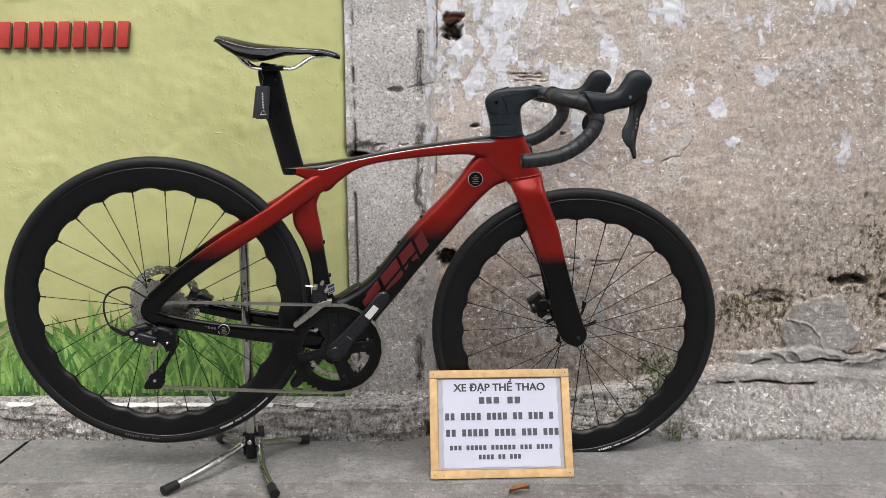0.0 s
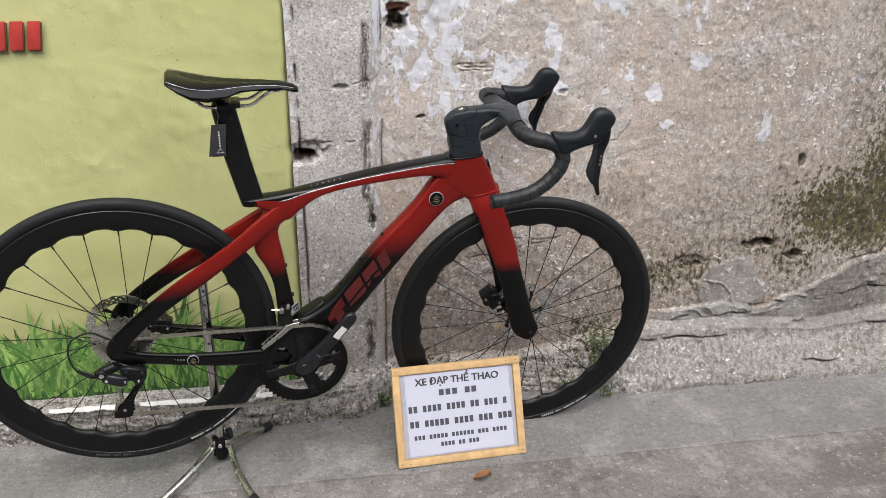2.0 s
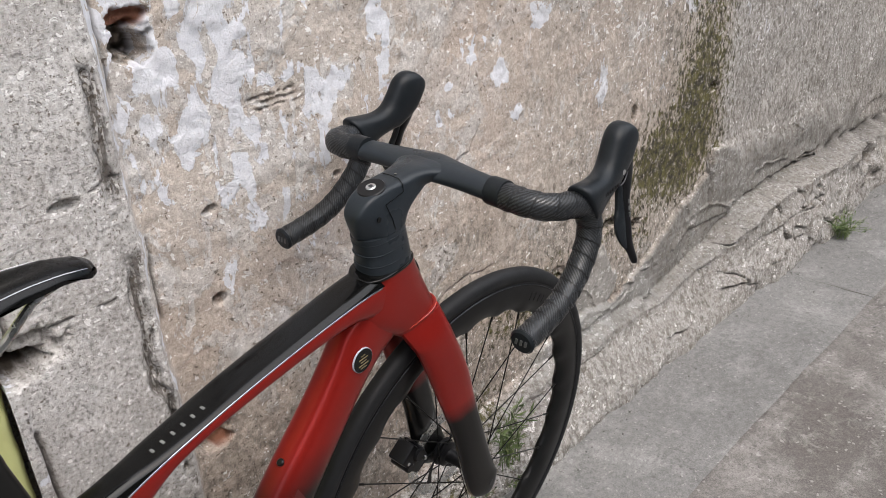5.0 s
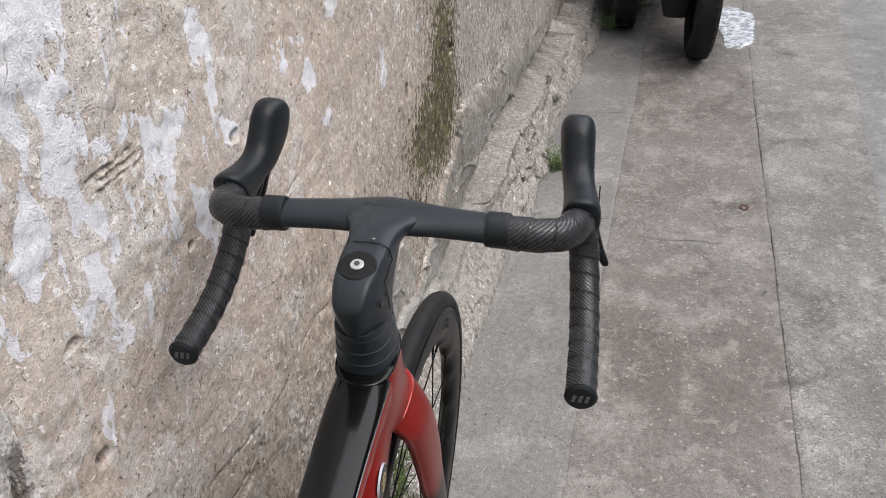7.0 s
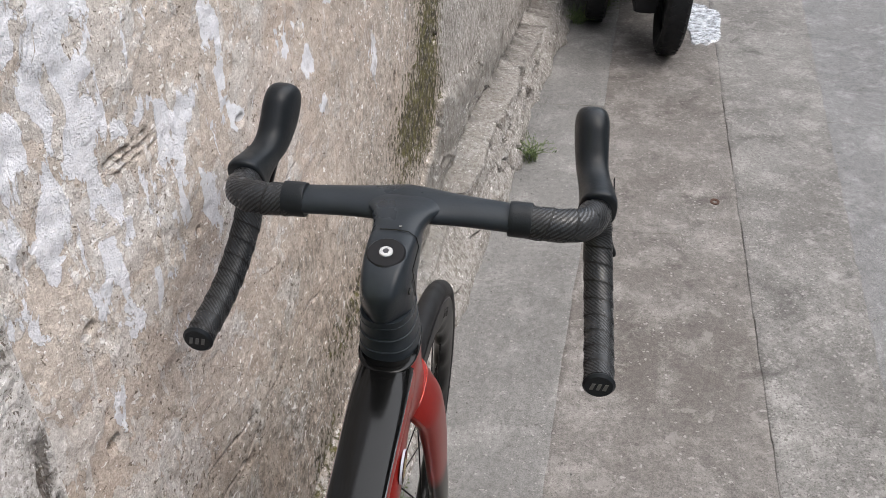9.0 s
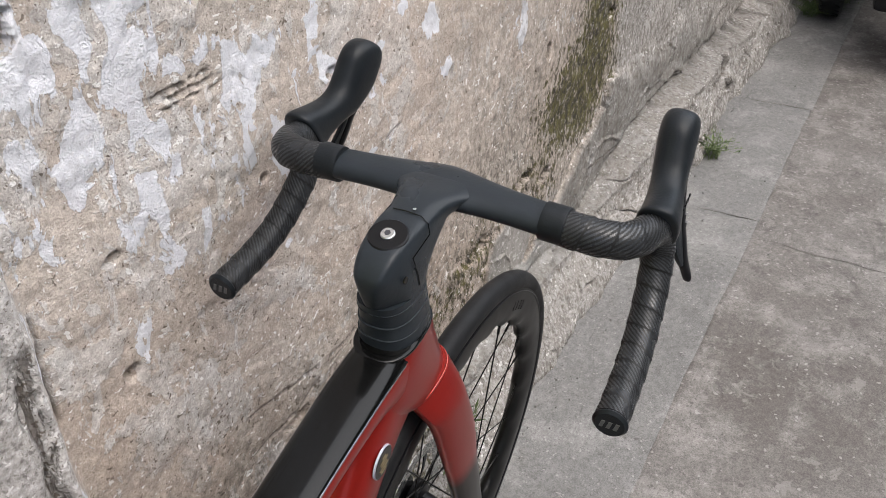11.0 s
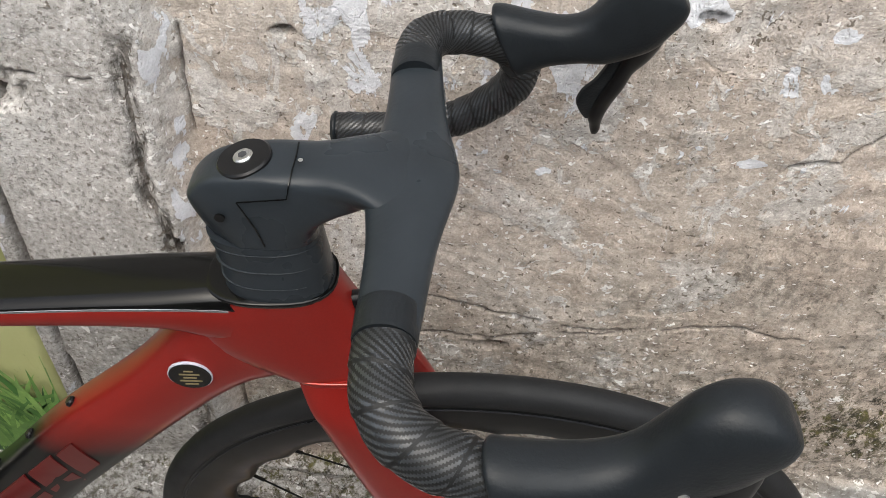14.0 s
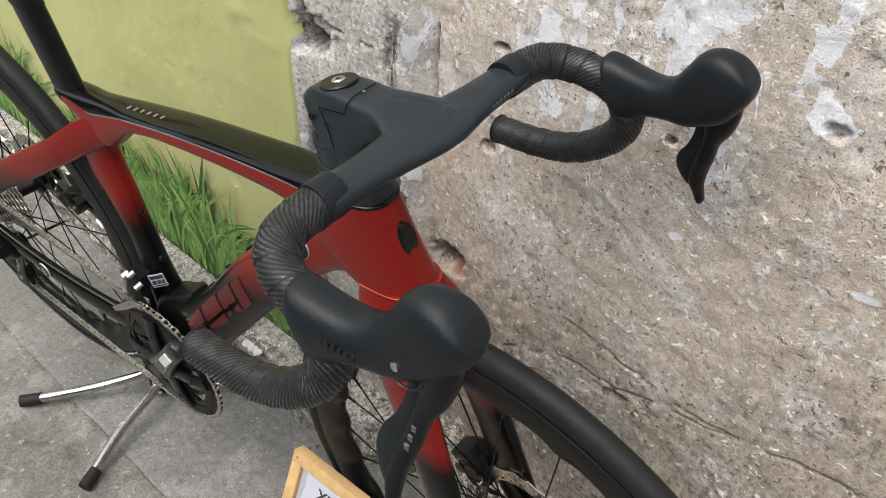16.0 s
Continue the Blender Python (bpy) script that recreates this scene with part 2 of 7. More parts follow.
# ---- materials ----
def wall_material():
    m = Mat("weathered_plaster", rough=0.92, spec=0.2)
    mid = m.noise(14, 6, 0.65)
    fine, grain = m.noise(420, 3, 0.65), m.noise(140, 5, 0.7)
    # sandy undercoat, dusty rose to grey beige
    col = m.mix(m.ramp(m.noise(2.6, 5, 0.6), 0.36, 0.64), (0.545, 0.475, 0.42), (0.59, 0.535, 0.485))
    col = m.mix(m.ramp(m.noise(6.5, 6, 0.65, dist=0.4), 0.50, 0.66, 0, 0.35), col, (0.57, 0.495, 0.425))
    col = m.mix(m.math("MULTIPLY", m.attr("sand"), m.ramp(m.noise(11, 6, 0.7), 0.40, 0.60)), col, (0.47, 0.38, 0.315))
    # thin grey limewash, peeled off in ragged areas
    edge = m.math("MULTIPLY", m.math("SUBTRACT", m.noise(85, 4, 0.6), 0.5), 0.26)
    cover = m.math("ADD", m.math("ADD", m.noise(9, 5, 0.55, dist=0.5), edge), m.attr("wash"))
    wash = m.ramp(cover, 0.50, 0.512)
    col = m.mix(m.math("MULTIPLY", wash, 0.88), col, m.mix(m.ramp(mid, 0.35, 0.65), (0.575, 0.54, 0.51), (0.655, 0.625, 0.60)))
    upright = m.scaled(m.coords(), (1.4, 1.0, 0.75))
    second = m.ramp(m.math("ADD", m.math("ADD", m.noise(20, 5, 0.6, vec=upright, dist=0.8), m.math("MULTIPLY", edge, 0.6)), m.attr("wash")), 0.560, 0.568)
    col = m.mix(m.math("MULTIPLY", second, 0.8), col, (0.68, 0.66, 0.645))
    # pinkish bare patches and long faint runs of dirt
    col = m.mix(m.ramp(m.noise(4.3, 6, 0.6, dist=0.6), 0.53, 0.60, 0, 0.45), col, (0.555, 0.46, 0.395))
    runs = m.noise(1.0, 8, 0.75, vec=m.scaled(m.coords(), (9, 9, 1.3)))
    col = m.mix(m.ramp(runs, 0.52, 0.66, 0, 0.34), col, (0.34, 0.315, 0.285))
    # cement coat, pillar and foot
    lines = m.noise(1.0, 5, 0.7, vec=m.scaled(m.coords(), (34, 34, 230)))
    cem = m.mix(m.ramp(m.noise(9, 6, 0.65), 0.35, 0.65), (0.47, 0.455, 0.44), (0.67, 0.655, 0.64))
    cem = m.mix(m.ramp(lines, 0.54, 0.66, 0, 0.45), cem, (0.30, 0.28, 0.26))
    salt = m.noise(210, 3, 0.6)
    cem = m.mix(m.ramp(salt, 0.575, 0.615, 0, 0.72), cem, (0.165, 0.155, 0.145))
    cem = m.mix(m.ramp(salt, 0.425, 0.385, 0, 0.6), cem, (0.82, 0.82, 0.83))
    col = m.mix(m.attr("cement"), col, cem)
    # troweled mortar with long drag marks
    drag = m.noise(1.0, 6, 0.7, vec=m.scaled(m.coords(), (11, 11, 60)), dist=0.5)
    smooth = m.mix(m.ramp(m.noise(7, 5), 0.35, 0.7), (0.215, 0.21, 0.20), (0.335, 0.33, 0.317))
    smooth = m.mix(m.ramp(drag, 0.46, 0.62, 0, 0.5), smooth, (0.42, 0.415, 0.405))
    col = m.mix(m.attr("smear"), col, smooth)
    # flakes of pale paint that still hold
    ragged = m.math("MULTIPLY", m.math("SUBTRACT", m.noise(22, 6, 0.6, vec=upright, dist=0.5), 0.5), 1.8)
    flake = m.ramp(m.math("ADD", m.attr("paint"), ragged), 0.50, 0.510)
    white = m.mix(m.ramp(m.noise(34, 5), 0.3, 0.7), (0.70, 0.715, 0.76), (0.80, 0.81, 0.86))
    col = m.mix(m.math("MULTIPLY", flake, 0.95), col, white)
    # grime, crevice shade and moss, broken up into specks that run down the wall
    specks = m.noise(1.0, 7, 0.80, vec=m.scaled(m.coords(), (75, 75, 48)))
    grime_shade = m.math("MULTIPLY", m.attr("grime_shade"), m.ramp(specks, 0.47, 0.58))
    col = m.mix(m.math("MULTIPLY", grime_shade, 0.9), col, (0.105, 0.095, 0.082))
    col = m.mix(m.math("MULTIPLY", m.attr("grime_shade"), m.ramp(m.noise(48, 6, 0.75), 0.40, 0.60, 0.12, 0.60)), col, (0.225, 0.205, 0.18))
    moss = m.ramp(m.math("ADD", m.math("MULTIPLY", m.attr("moss"), 0.42), m.math("MULTIPLY", m.math("SUBTRACT", specks, 0.5), 2.4)), 0.10, 0.30)
    moss = m.math("MULTIPLY", moss, m.ramp(m.attr("moss"), 0.02, 0.25))
    green = m.mix(m.ramp(m.noise(42, 7, 0.8, dist=0.4), 0.43, 0.60), (0.026, 0.023, 0.016), (0.125, 0.118, 0.034))
    col = m.mix(m.math("MULTIPLY", moss, 0.92), col, green)
    col = m.mix(1.0, col, (0.970, 0.965, 0.962), "MULTIPLY")
    # sand grain all over
    rub = m.math("SUBTRACT", 1.0, m.math("MAXIMUM", m.math("MULTIPLY", m.attr("smear"), 0.6), m.math("MULTIPLY", flake, 0.72)))
    col = m.mix(rub, col, m.mix(m.ramp(fine, 0.36, 0.64), (0.82, 0.81, 0.80), (1.12, 1.12, 1.12)), "MULTIPLY")
    col = m.mix(rub, col, m.mix(m.ramp(grain, 0.36, 0.64), (0.76, 0.75, 0.735), (1.14, 1.14, 1.14)), "MULTIPLY")
    # crumbs lost and chips left: ragged spots
    crowd = m.math("ADD", m.attr("pitted"), m.math("MULTIPLY", m.math("SUBTRACT", m.noise(9, 5, 0.7), 0.5), 0.24))
    few = m.math("MULTIPLY", crowd, 0.8)
    pit = m.math("MULTIPLY", m.ramp(m.math("ADD", m.noise(80, 3, 0.6, dist=0.5), few), 0.728, 0.752), m.ramp(m.noise(210, 3), 0.3, 0.6, 0.35, 1.0))
    pit = m.math("MAXIMUM", pit, m.ramp(m.math("ADD", m.noise(150, 2, 0.5, dist=0.5), crowd), 0.668, 0.690))
    chips = m.scaled(m.coords(), (0.85, 1.2, 1.1))
    where = m.math("MULTIPLY", m.math("SUBTRACT", m.noise(7, 5, 0.7), 0.5), 0.30)
    pale = m.ramp(m.math("ADD", m.noise(58, 3, 0.6, vec=chips, dist=0.35), where), 0.668, 0.676)
    pale = m.math("MAXIMUM", pale, m.ramp(m.math("ADD", m.noise(125, 2, 0.5, vec=chips, dist=0.4), where), 0.668, 0.678))
    speck = m.ramp(m.noise(280, 2, 0.5), 0.655, 0.672)
    pit = m.math("MAXIMUM", pit, m.math("MULTIPLY", speck, m.ramp(m.noise(6, 4), 0.35, 0.6, 0.25, 0.9)))
    pale = m.math("MULTIPLY", pale, m.math("SUBTRACT", 1.0, m.math("MULTIPLY", m.attr("moss"), 0.75)))
    pit, pale = m.math("MULTIPLY", pit, rub), m.math("MULTIPLY", pale, rub)
    col = m.mix(m.math("MULTIPLY", pale, 0.85), col, (0.82, 0.80, 0.78))
    col = m.mix(m.math("MULTIPLY", pit, 0.85), col, (0.150, 0.122, 0.096))
    # torn strands of plaster in the joint beside the pillar
    strands = m.ramp(m.noise(1.0, 5, 0.65, vec=m.scaled(m.coords(), (170, 170, 24)), dist=0.6), 0.47, 0.52)
    torn = m.math("MULTIPLY", m.ramp(m.attr("groove"), 0.22, 0.70), strands)
    col = m.mix(m.math("MULTIPLY", torn, 0.72), col, (0.095, 0.080, 0.068))
    col = m.mix(m.attr("crack"), col, (0.06, 0.05, 0.045))
    col = m.mix(m.attr("brick"), col, m.mix(m.noise(90, 4), (0.24, 0.095, 0.06), (0.42, 0.21, 0.14)))
    # shade inside the holes, put into the colour over bare masonry brown
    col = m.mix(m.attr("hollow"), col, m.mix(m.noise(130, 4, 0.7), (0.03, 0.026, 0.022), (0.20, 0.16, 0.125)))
    m.base(col)
    m.bump(mid, 0.38, 0.005)
    m.bump(m.noise(60, 4, 0.55), 0.3, 0.002)
    h = m.math("ADD", m.math("MULTIPLY", fine, 0.9), m.math("ADD", m.math("MULTIPLY", wash, 0.3), m.math("MULTIPLY", second, 0.3)))
    h = m.math("ADD", h, m.math("SUBTRACT", m.math("MULTIPLY", flake, 1.1), pit))
    h = m.math("ADD", h, m.math("ADD", m.math("MULTIPLY", pale, 0.45), m.math("MULTIPLY", m.math("MULTIPLY", drag, m.attr("smear")), 1.6)))
    h = m.math("SUBTRACT", h, torn)
    m.bump(h, 1.0, 0.0028)
    return m.m


def node_color(self, scale):
    n = self.node("TexNoise", Scale=scale, Detail=4)
    self.link(self.coords(), n.inputs["Vector"])
    return n.outputs["Color"]


Mat.node_color = node_color


def floor_material(name, lo, hi, pebble, coarse, stain=0.5, specks=0.9, grain=1.0):
    m = Mat(name, rough=0.88, spec=0.3)
    broad, mid, fine = m.noise(2.1, 6, 0.6), m.noise(17, 7, 0.7), m.noise(300, 4, 0.75)
    col = m.mix(m.ramp(broad, 0.32, 0.68), lo, hi)
    col = m.mix(m.ramp(m.noise(7, 7, 0.72), 0.5, 0.64, 0, 0.7), col, tuple(min(1, c * 1.4) for c in hi))
    col = m.mix(m.ramp(m.noise(5, 7, 0.72, dist=0.6), 0.54, 0.70, 0, stain), col, tuple(c * 0.5 for c in lo))
    col = m.mix(1.0, col, m.mix(m.ramp(fine, 0.30, 0.70), tuple(1 - c * grain for c in (0.42, 0.425, 0.43)), tuple(1 + c * grain for c in (0.30, 0.30, 0.30))), "MULTIPLY")
    col = m.mix(1.0, col, m.mix(m.ramp(m.noise(70, 5, 0.75), 0.32, 0.68), (0.74, 0.735, 0.73), (1.2, 1.2, 1.2)), "MULTIPLY")
    warp = m.mix(0.02, m.coords(), m.node_color(50))
    marks = []
    for scale, size, cut, hue in ((coarse, 0.42, 1 - pebble * 0.22, 0), (coarse * 1.5, 0.42, specks, 1), (45, 0.22, 0.93, 1)):
        n = m.node("TexVoronoi", Scale=scale)
        m.link(warp, n.inputs["Vector"])
        sep = m.node("SeparateXYZ")
        m.link(n.outputs["Color"], sep.inputs[0])
        marks.append(m.math("MULTIPLY", m.math("GREATER_THAN", sep.outputs[hue], cut), m.ramp(n.outputs["Distance"], size, size * 0.7)))
    col = m.mix(m.math("MULTIPLY", marks[0], 0.45), col, (0.42, 0.405, 0.385))
    blot = m.ramp(m.noise(16, 7, 0.75, dist=0.5), 0.56, 0.62)
    col = m.mix(m.math("MULTIPLY", blot, 0.55 * stain), col, tuple(min(1, c * 1.45) for c in hi))
    dark = m.math("MAXIMUM", m.math("MAXIMUM", marks[1], marks[2]), m.math("MULTIPLY", m.ramp(m.noise(230, 3, 0.6), 0.62, 0.65), m.ramp(m.noise(5, 4), 0.35, 0.6, 0.3, 1.0)))
    col = m.mix(m.math("MULTIPLY", dark, 0.65), col, (0.085, 0.08, 0.073))
    m.base(col)
    m.roughness(m.ramp(mid, 0.3, 0.7, 0.75, 0.95))
    m.bump(mid, 0.35, 0.004)
    m.bump(m.math("SUBTRACT", m.math("ADD", fine, m.math("MULTIPLY", marks[0], 0.5)), dark), 0.6, 0.0022)
    return m.m


def yellow_material():
    m = Mat("yellow_paint", rough=0.62, spec=0.4)
    col = m.mix(m.ramp(m.noise(3, 5), 0.3, 0.7), (0.405, 0.415, 0.175), (0.515, 0.52, 0.25))
    col = m.mix(m.ramp(m.noise(24, 6, 0.65), 0.58, 0.75, 0, 0.35), col, (0.36, 0.34, 0.12))
    col = m.mix(m.math("MULTIPLY", m.ramp(m.voro(13), 0.12, 0.05), m.ramp(m.noise(5, 3), 0.55, 0.62)), col, (0.17, 0.155, 0.08))
    dots = m.math("MULTIPLY", m.ramp(m.noise(85, 3, 0.5), 0.60, 0.74), m.ramp(m.noise(7, 4, 0.6), 0.46, 0.60))
    pits = m.math("MULTIPLY", m.ramp(m.noise(75, 5, 0.7), 0.655, 0.68), m.ramp(m.noise(4, 4), 0.46, 0.6))
    col = m.mix(m.math("MULTIPLY", pits, 0.6), col, (0.20, 0.185, 0.09))
    m.base(col)
    m.bump(m.noise(30, 5, 0.6), 0.35, 0.004)
    m.bump(m.noise(150, 4, 0.6), 0.25, 0.002)
    m.bump(m.math("SUBTRACT", dots, pits), 0.45, 0.002)
    return m.m


def fade_paint(name, level, blur):
    """Candy red that fades into black towards the ground end of each tube, under clear lacquer."""
    m = Mat(name, rough=0.28, coat=0.16, spec=0.14)
    z = m.math("ADD", m.axis(2), m.math("MULTIPLY", m.math("SUBTRACT", m.noise(38, 4, 0.6), 0.5), 0.012))
    f = m.ramp(z, level - blur, level + blur)
    red = m.mix(m.noise(900, 2), (0.190, 0.0105, 0.008), (0.260, 0.0165, 0.012))
    m.base(m.mix(f, (0.003, 0.003, 0.003), red))
    m.link(m.math("MULTIPLY", f, 0.35), m.b.inputs["Metallic"])
    m.bump(m.noise(14, 2), 0.02, 0.002)
    return m.m


def tape_material():
    m = Mat("bar_tape", rough=0.42, spec=0.42)
    sep = m.node("SeparateXYZ")
    m.link(m.coords("UV"), sep.inputs[0])
    u, v = sep.outputs[0], sep.outputs[1]
    # twill: short strokes along the bar, each row set off against the next
    cell = m.math("FLOOR", m.math("MULTIPLY", u, 84.0))
    along = m.math("FRACT", m.math("ADD", m.math("MULTIPLY", v, 215.0), m.math("MULTIPLY", cell, 0.25)))
    weave = m.math("GREATER_THAN", along, 0.5)
    # where one turn of the tape lies over the next
    turn = m.math("FRACT", m.math("ADD", m.math("MULTIPLY", v, 1 / 0.021), u))
    seam = m.math("GREATER_THAN", turn, 0.92)
    # uneven glints on the weave, put into the strokes' base colour
    glints = m.ramp(m.noise(55, 3, 0.6), 0.40, 0.62, 0.45, 1.0)
    f = m.math("MULTIPLY", m.math("MULTIPLY", weave, glints), m.math("SUBTRACT", 1.0, seam))
    m.base(m.mix(f, (0.0014, 0.0015, 0.0017), (0.0360, 0.0395, 0.0440)))
    m.roughness(m.ramp(f, 0, 1, 0.62, 0.20))
    m.bump(m.math("SUBTRACT", m.math("MULTIPLY", weave, 0.30), seam), 0.9, 0.0012)
    return m.m


M_WALL = wall_material()
M_YELLOW = yellow_material()
M_SLAB_A = floor_material("trowelled_concrete", (0.155, 0.153, 0.148), (0.200, 0.197, 0.191), 0.30, 170, 0.35, 0.94, 0.85)
M_SLAB_B = floor_material("worn_concrete", (0.124, 0.113, 0.104), (0.200, 0.190, 0.180), 0.40, 105, 0.85, 0.90)
M_SLAB_C = floor_material("pebbled_concrete", (0.145, 0.140, 0.133), (0.235, 0.229, 0.220), 0.9, 115, 0.7, 0.62)
M_SLAB_D = floor_material("plain_concrete", (0.172, 0.173, 0.174), (0.215, 0.216, 0.217), 0.2, 170, 0.4, 0.96)
M_GROUND = floor_material("dark_soil", (0.09, 0.082, 0.072), (0.14, 0.13, 0.115), 0.5, 120, 0.4)
M_RED = fade_paint("candy_red_lacquer", 0.552, 0.028)
M_DOWN = fade_paint("down_tube_lacquer", 0.578, 0.030)
M_FORK = fade_paint("fork_lacquer", 0.51, 0.016)
M_GLOSS = plain("black_lacquer", (0.003, 0.003, 0.003), 0.14, 0.0, 0.10, 0.3, 30)
M_BAR = plain("matt_black_carbon", (0.0180, 0.0222, 0.0268), 0.30, 0.0, 0.0, 0.25, 40, 0.0004)
M_POST = plain("satin_black_carbon", (0.005, 0.005, 0.005), 0.3, 0.0, 0.15, 0.3, 40)
M_HOOD = plain("black_rubber", (0.0100, 0.0122, 0.0145), 0.38, 0.0, 0.0, 0.25, 80, 0.0006)
M_TAPE = tape_material()
M_TYRE = plain("tyre_rubber", (0.0120, 0.0125, 0.0135), 0.55, 0.0, 0.0, 0.3, 60, 0.0005)
M_RIM = plain("rim_carbon", (0.0050, 0.0053, 0.0056), 0.42, 0.0, 0.12, 0.3, 24)
M_SPOKE = plain("black_spoke", (0.012, 0.012, 0.012), 0.35, 0.6, 0.0, 0.1)
M_STEEL = plain("bright_steel", (0.62, 0.62, 0.61), 0.25, 1.0, 0.0, 0.2, 120)
M_CHROME = plain("worn_chrome", (0.52, 0.51, 0.49), 0.2, 1.0, 0.0, 0.35, 50)
M_CHAIN = plain("chain_steel", (0.47, 0.455, 0.42), 0.33, 1.0, 0.0, 0.3, 200)
M_COG = plain("cassette_steel", (0.50, 0.485, 0.45), 0.3, 1.0, 0.0, 0.75, 330)
M_CRANK = plain("anodised_black", (0.009, 0.009, 0.010), 0.35, 0.3, 0.1, 0.25, 70)
M_RING = plain("chainring_black", (0.008, 0.008, 0.008), 0.42, 0.4, 0.0, 0.3, 90)
M_GREY = plain("dark_grey_alloy", (0.030, 0.031, 0.036), 0.32, 0.7, 0.1, 0.3, 80)
M_SADDLE = plain("saddle_cover", (0.0015, 0.0015, 0.0016), 0.26, 0.0, 0.08, 0.3, 60, 0.0002)
M_PRINT_W = plain("white_print", (0.62, 0.62, 0.60), 0.5, vary=0.15)
M_PRINT_G = plain("grey_print", (0.085, 0.085, 0.085), 0.5, vary=0.15)
M_PRINT_R = plain("red_print", (0.080, 0.006, 0.0055), 0.42, coat=0.0, vary=0.25, scale=25)
M_PRINT_M = plain("pale_grey_print", (0.13, 0.13, 0.125), 0.5, vary=0.15)
M_GOLD = plain("gold_print", (0.16, 0.125, 0.06), 0.4, vary=0.3, scale=400)
M_WOOD = plain("raw_pine", (0.50, 0.33, 0.155), 0.6, vary=0.42, scale=45, bump=0.0006)
M_FILM = plain("cloudy_plastic_film", (0.36, 0.365, 0.42), 0.3, coat=0.3, vary=0.12, scale=25)
M_PAPER = plain("printed_paper", (0.47, 0.485, 0.57), 0.42, coat=0.3, vary=0.06, scale=14)
M_INK = plain("ink", (0.03, 0.03, 0.035), 0.6, vary=0.2)
M_SIGN_RED = plain("wall_red_paint", (0.40, 0.035, 0.025), 0.55, vary=0.3)
M_SIGN_DARK = plain("wall_dark_paint", (0.10, 0.05, 0.02), 0.6, vary=0.3)
M_RUBBER = plain("foot_rubber", (0.014, 0.014, 0.014), 0.55, vary=0.3)
M_LEAF_DRY = plain("dry_leaf", (0.33, 0.15, 0.06), 0.7, vary=0.4, scale=120)
M_WHITE_WORN = plain("worn_white_paint", (0.66, 0.655, 0.64), 0.8, vary=0.22, scale=90)
M_EMBOSS = plain("embossed_rubber", (0.0075, 0.0075, 0.008), 0.45, vary=0.2)
# pale metal for strips that stand in for highlights on black edges
M_GLINT = plain("edge_glint", (0.24, 0.24, 0.25), 0.12, 0.75, 1.0, 0.15, 30)
M_CROWN_GLINT = plain("red_glint", (0.42, 0.045, 0.03), 0.16, 0.2, 0.8, 0.1, 30)
M_RUST = plain("rusty_iron", (0.07, 0.035, 0.022), 0.8, 0.2, 0.0, 0.5, 200)
M_INK_SOFT = plain("faded_ink", (0.055, 0.055, 0.07), 0.6, vary=0.2)
M_SOUTH = plain("unseen_dark_wall", (0.10, 0.095, 0.088), 0.85, vary=0.35, scale=3, bump=0.002)
M_SCOOTER = plain("dusty_black_plastic", (0.016, 0.016, 0.017), 0.5, vary=0.35)


def water_material():
    m = Mat("wet_film_pale_shine", rough=0.12, spec=0.9)
    # whitish mottling in the base colour stands in for reflected sky
    m.base(m.mix(m.ramp(m.noise(26, 6, 0.75), 0.44, 0.56), (0.16, 0.16, 0.165), (0.52, 0.54, 0.57)))
    m.bump(m.noise(55, 4, 0.7), 0.35, 0.004)
    m.roughness(m.ramp(m.noise(40, 5, 0.7), 0.45, 0.6, 0.06, 0.5))
    return m.m


M_WATER = water_material()


def leaf_material(name, lo, hi):
    m = Mat(name, rough=0.55, spec=0.35)
    n = m.node("NewGeometry")
    col = m.mix(n.outputs["Random Per Island"], lo, hi)
    m.base(m.mix(1.0, col, m.mix(m.ramp(m.noise(24, 5, 0.7), 0.36, 0.64), (0.62, 0.66, 0.62), (1.2, 1.16, 1.1)), "MULTIPLY"))
    return m.m


M_WEED = leaf_material("weed_leaf", (0.055, 0.09, 0.03), (0.17, 0.22, 0.09))
M_MURAL = leaf_material("painted_blades", (0.055, 0.165, 0.034), (0.285, 0.47, 0.135))
M_MURAL_DARK = leaf_material("painted_blade_ground", (0.030, 0.085, 0.028), (0.075, 0.165, 0.05))


# ---- the wall ----
def dent(x, z, cx, cz, rx, rz, soft=0.35, seed=0):
    """1 inside an uneven oval, 0 outside."""
    d = np.hypot((x - cx) / rx, (z - cz) / rz) + 1.1 * (fbm(x * 60, z * 75, 70 + seed, 5, 0.6) - 0.5)
    return 1 - step(d, 1 - soft, 1 + soft * 0.4)


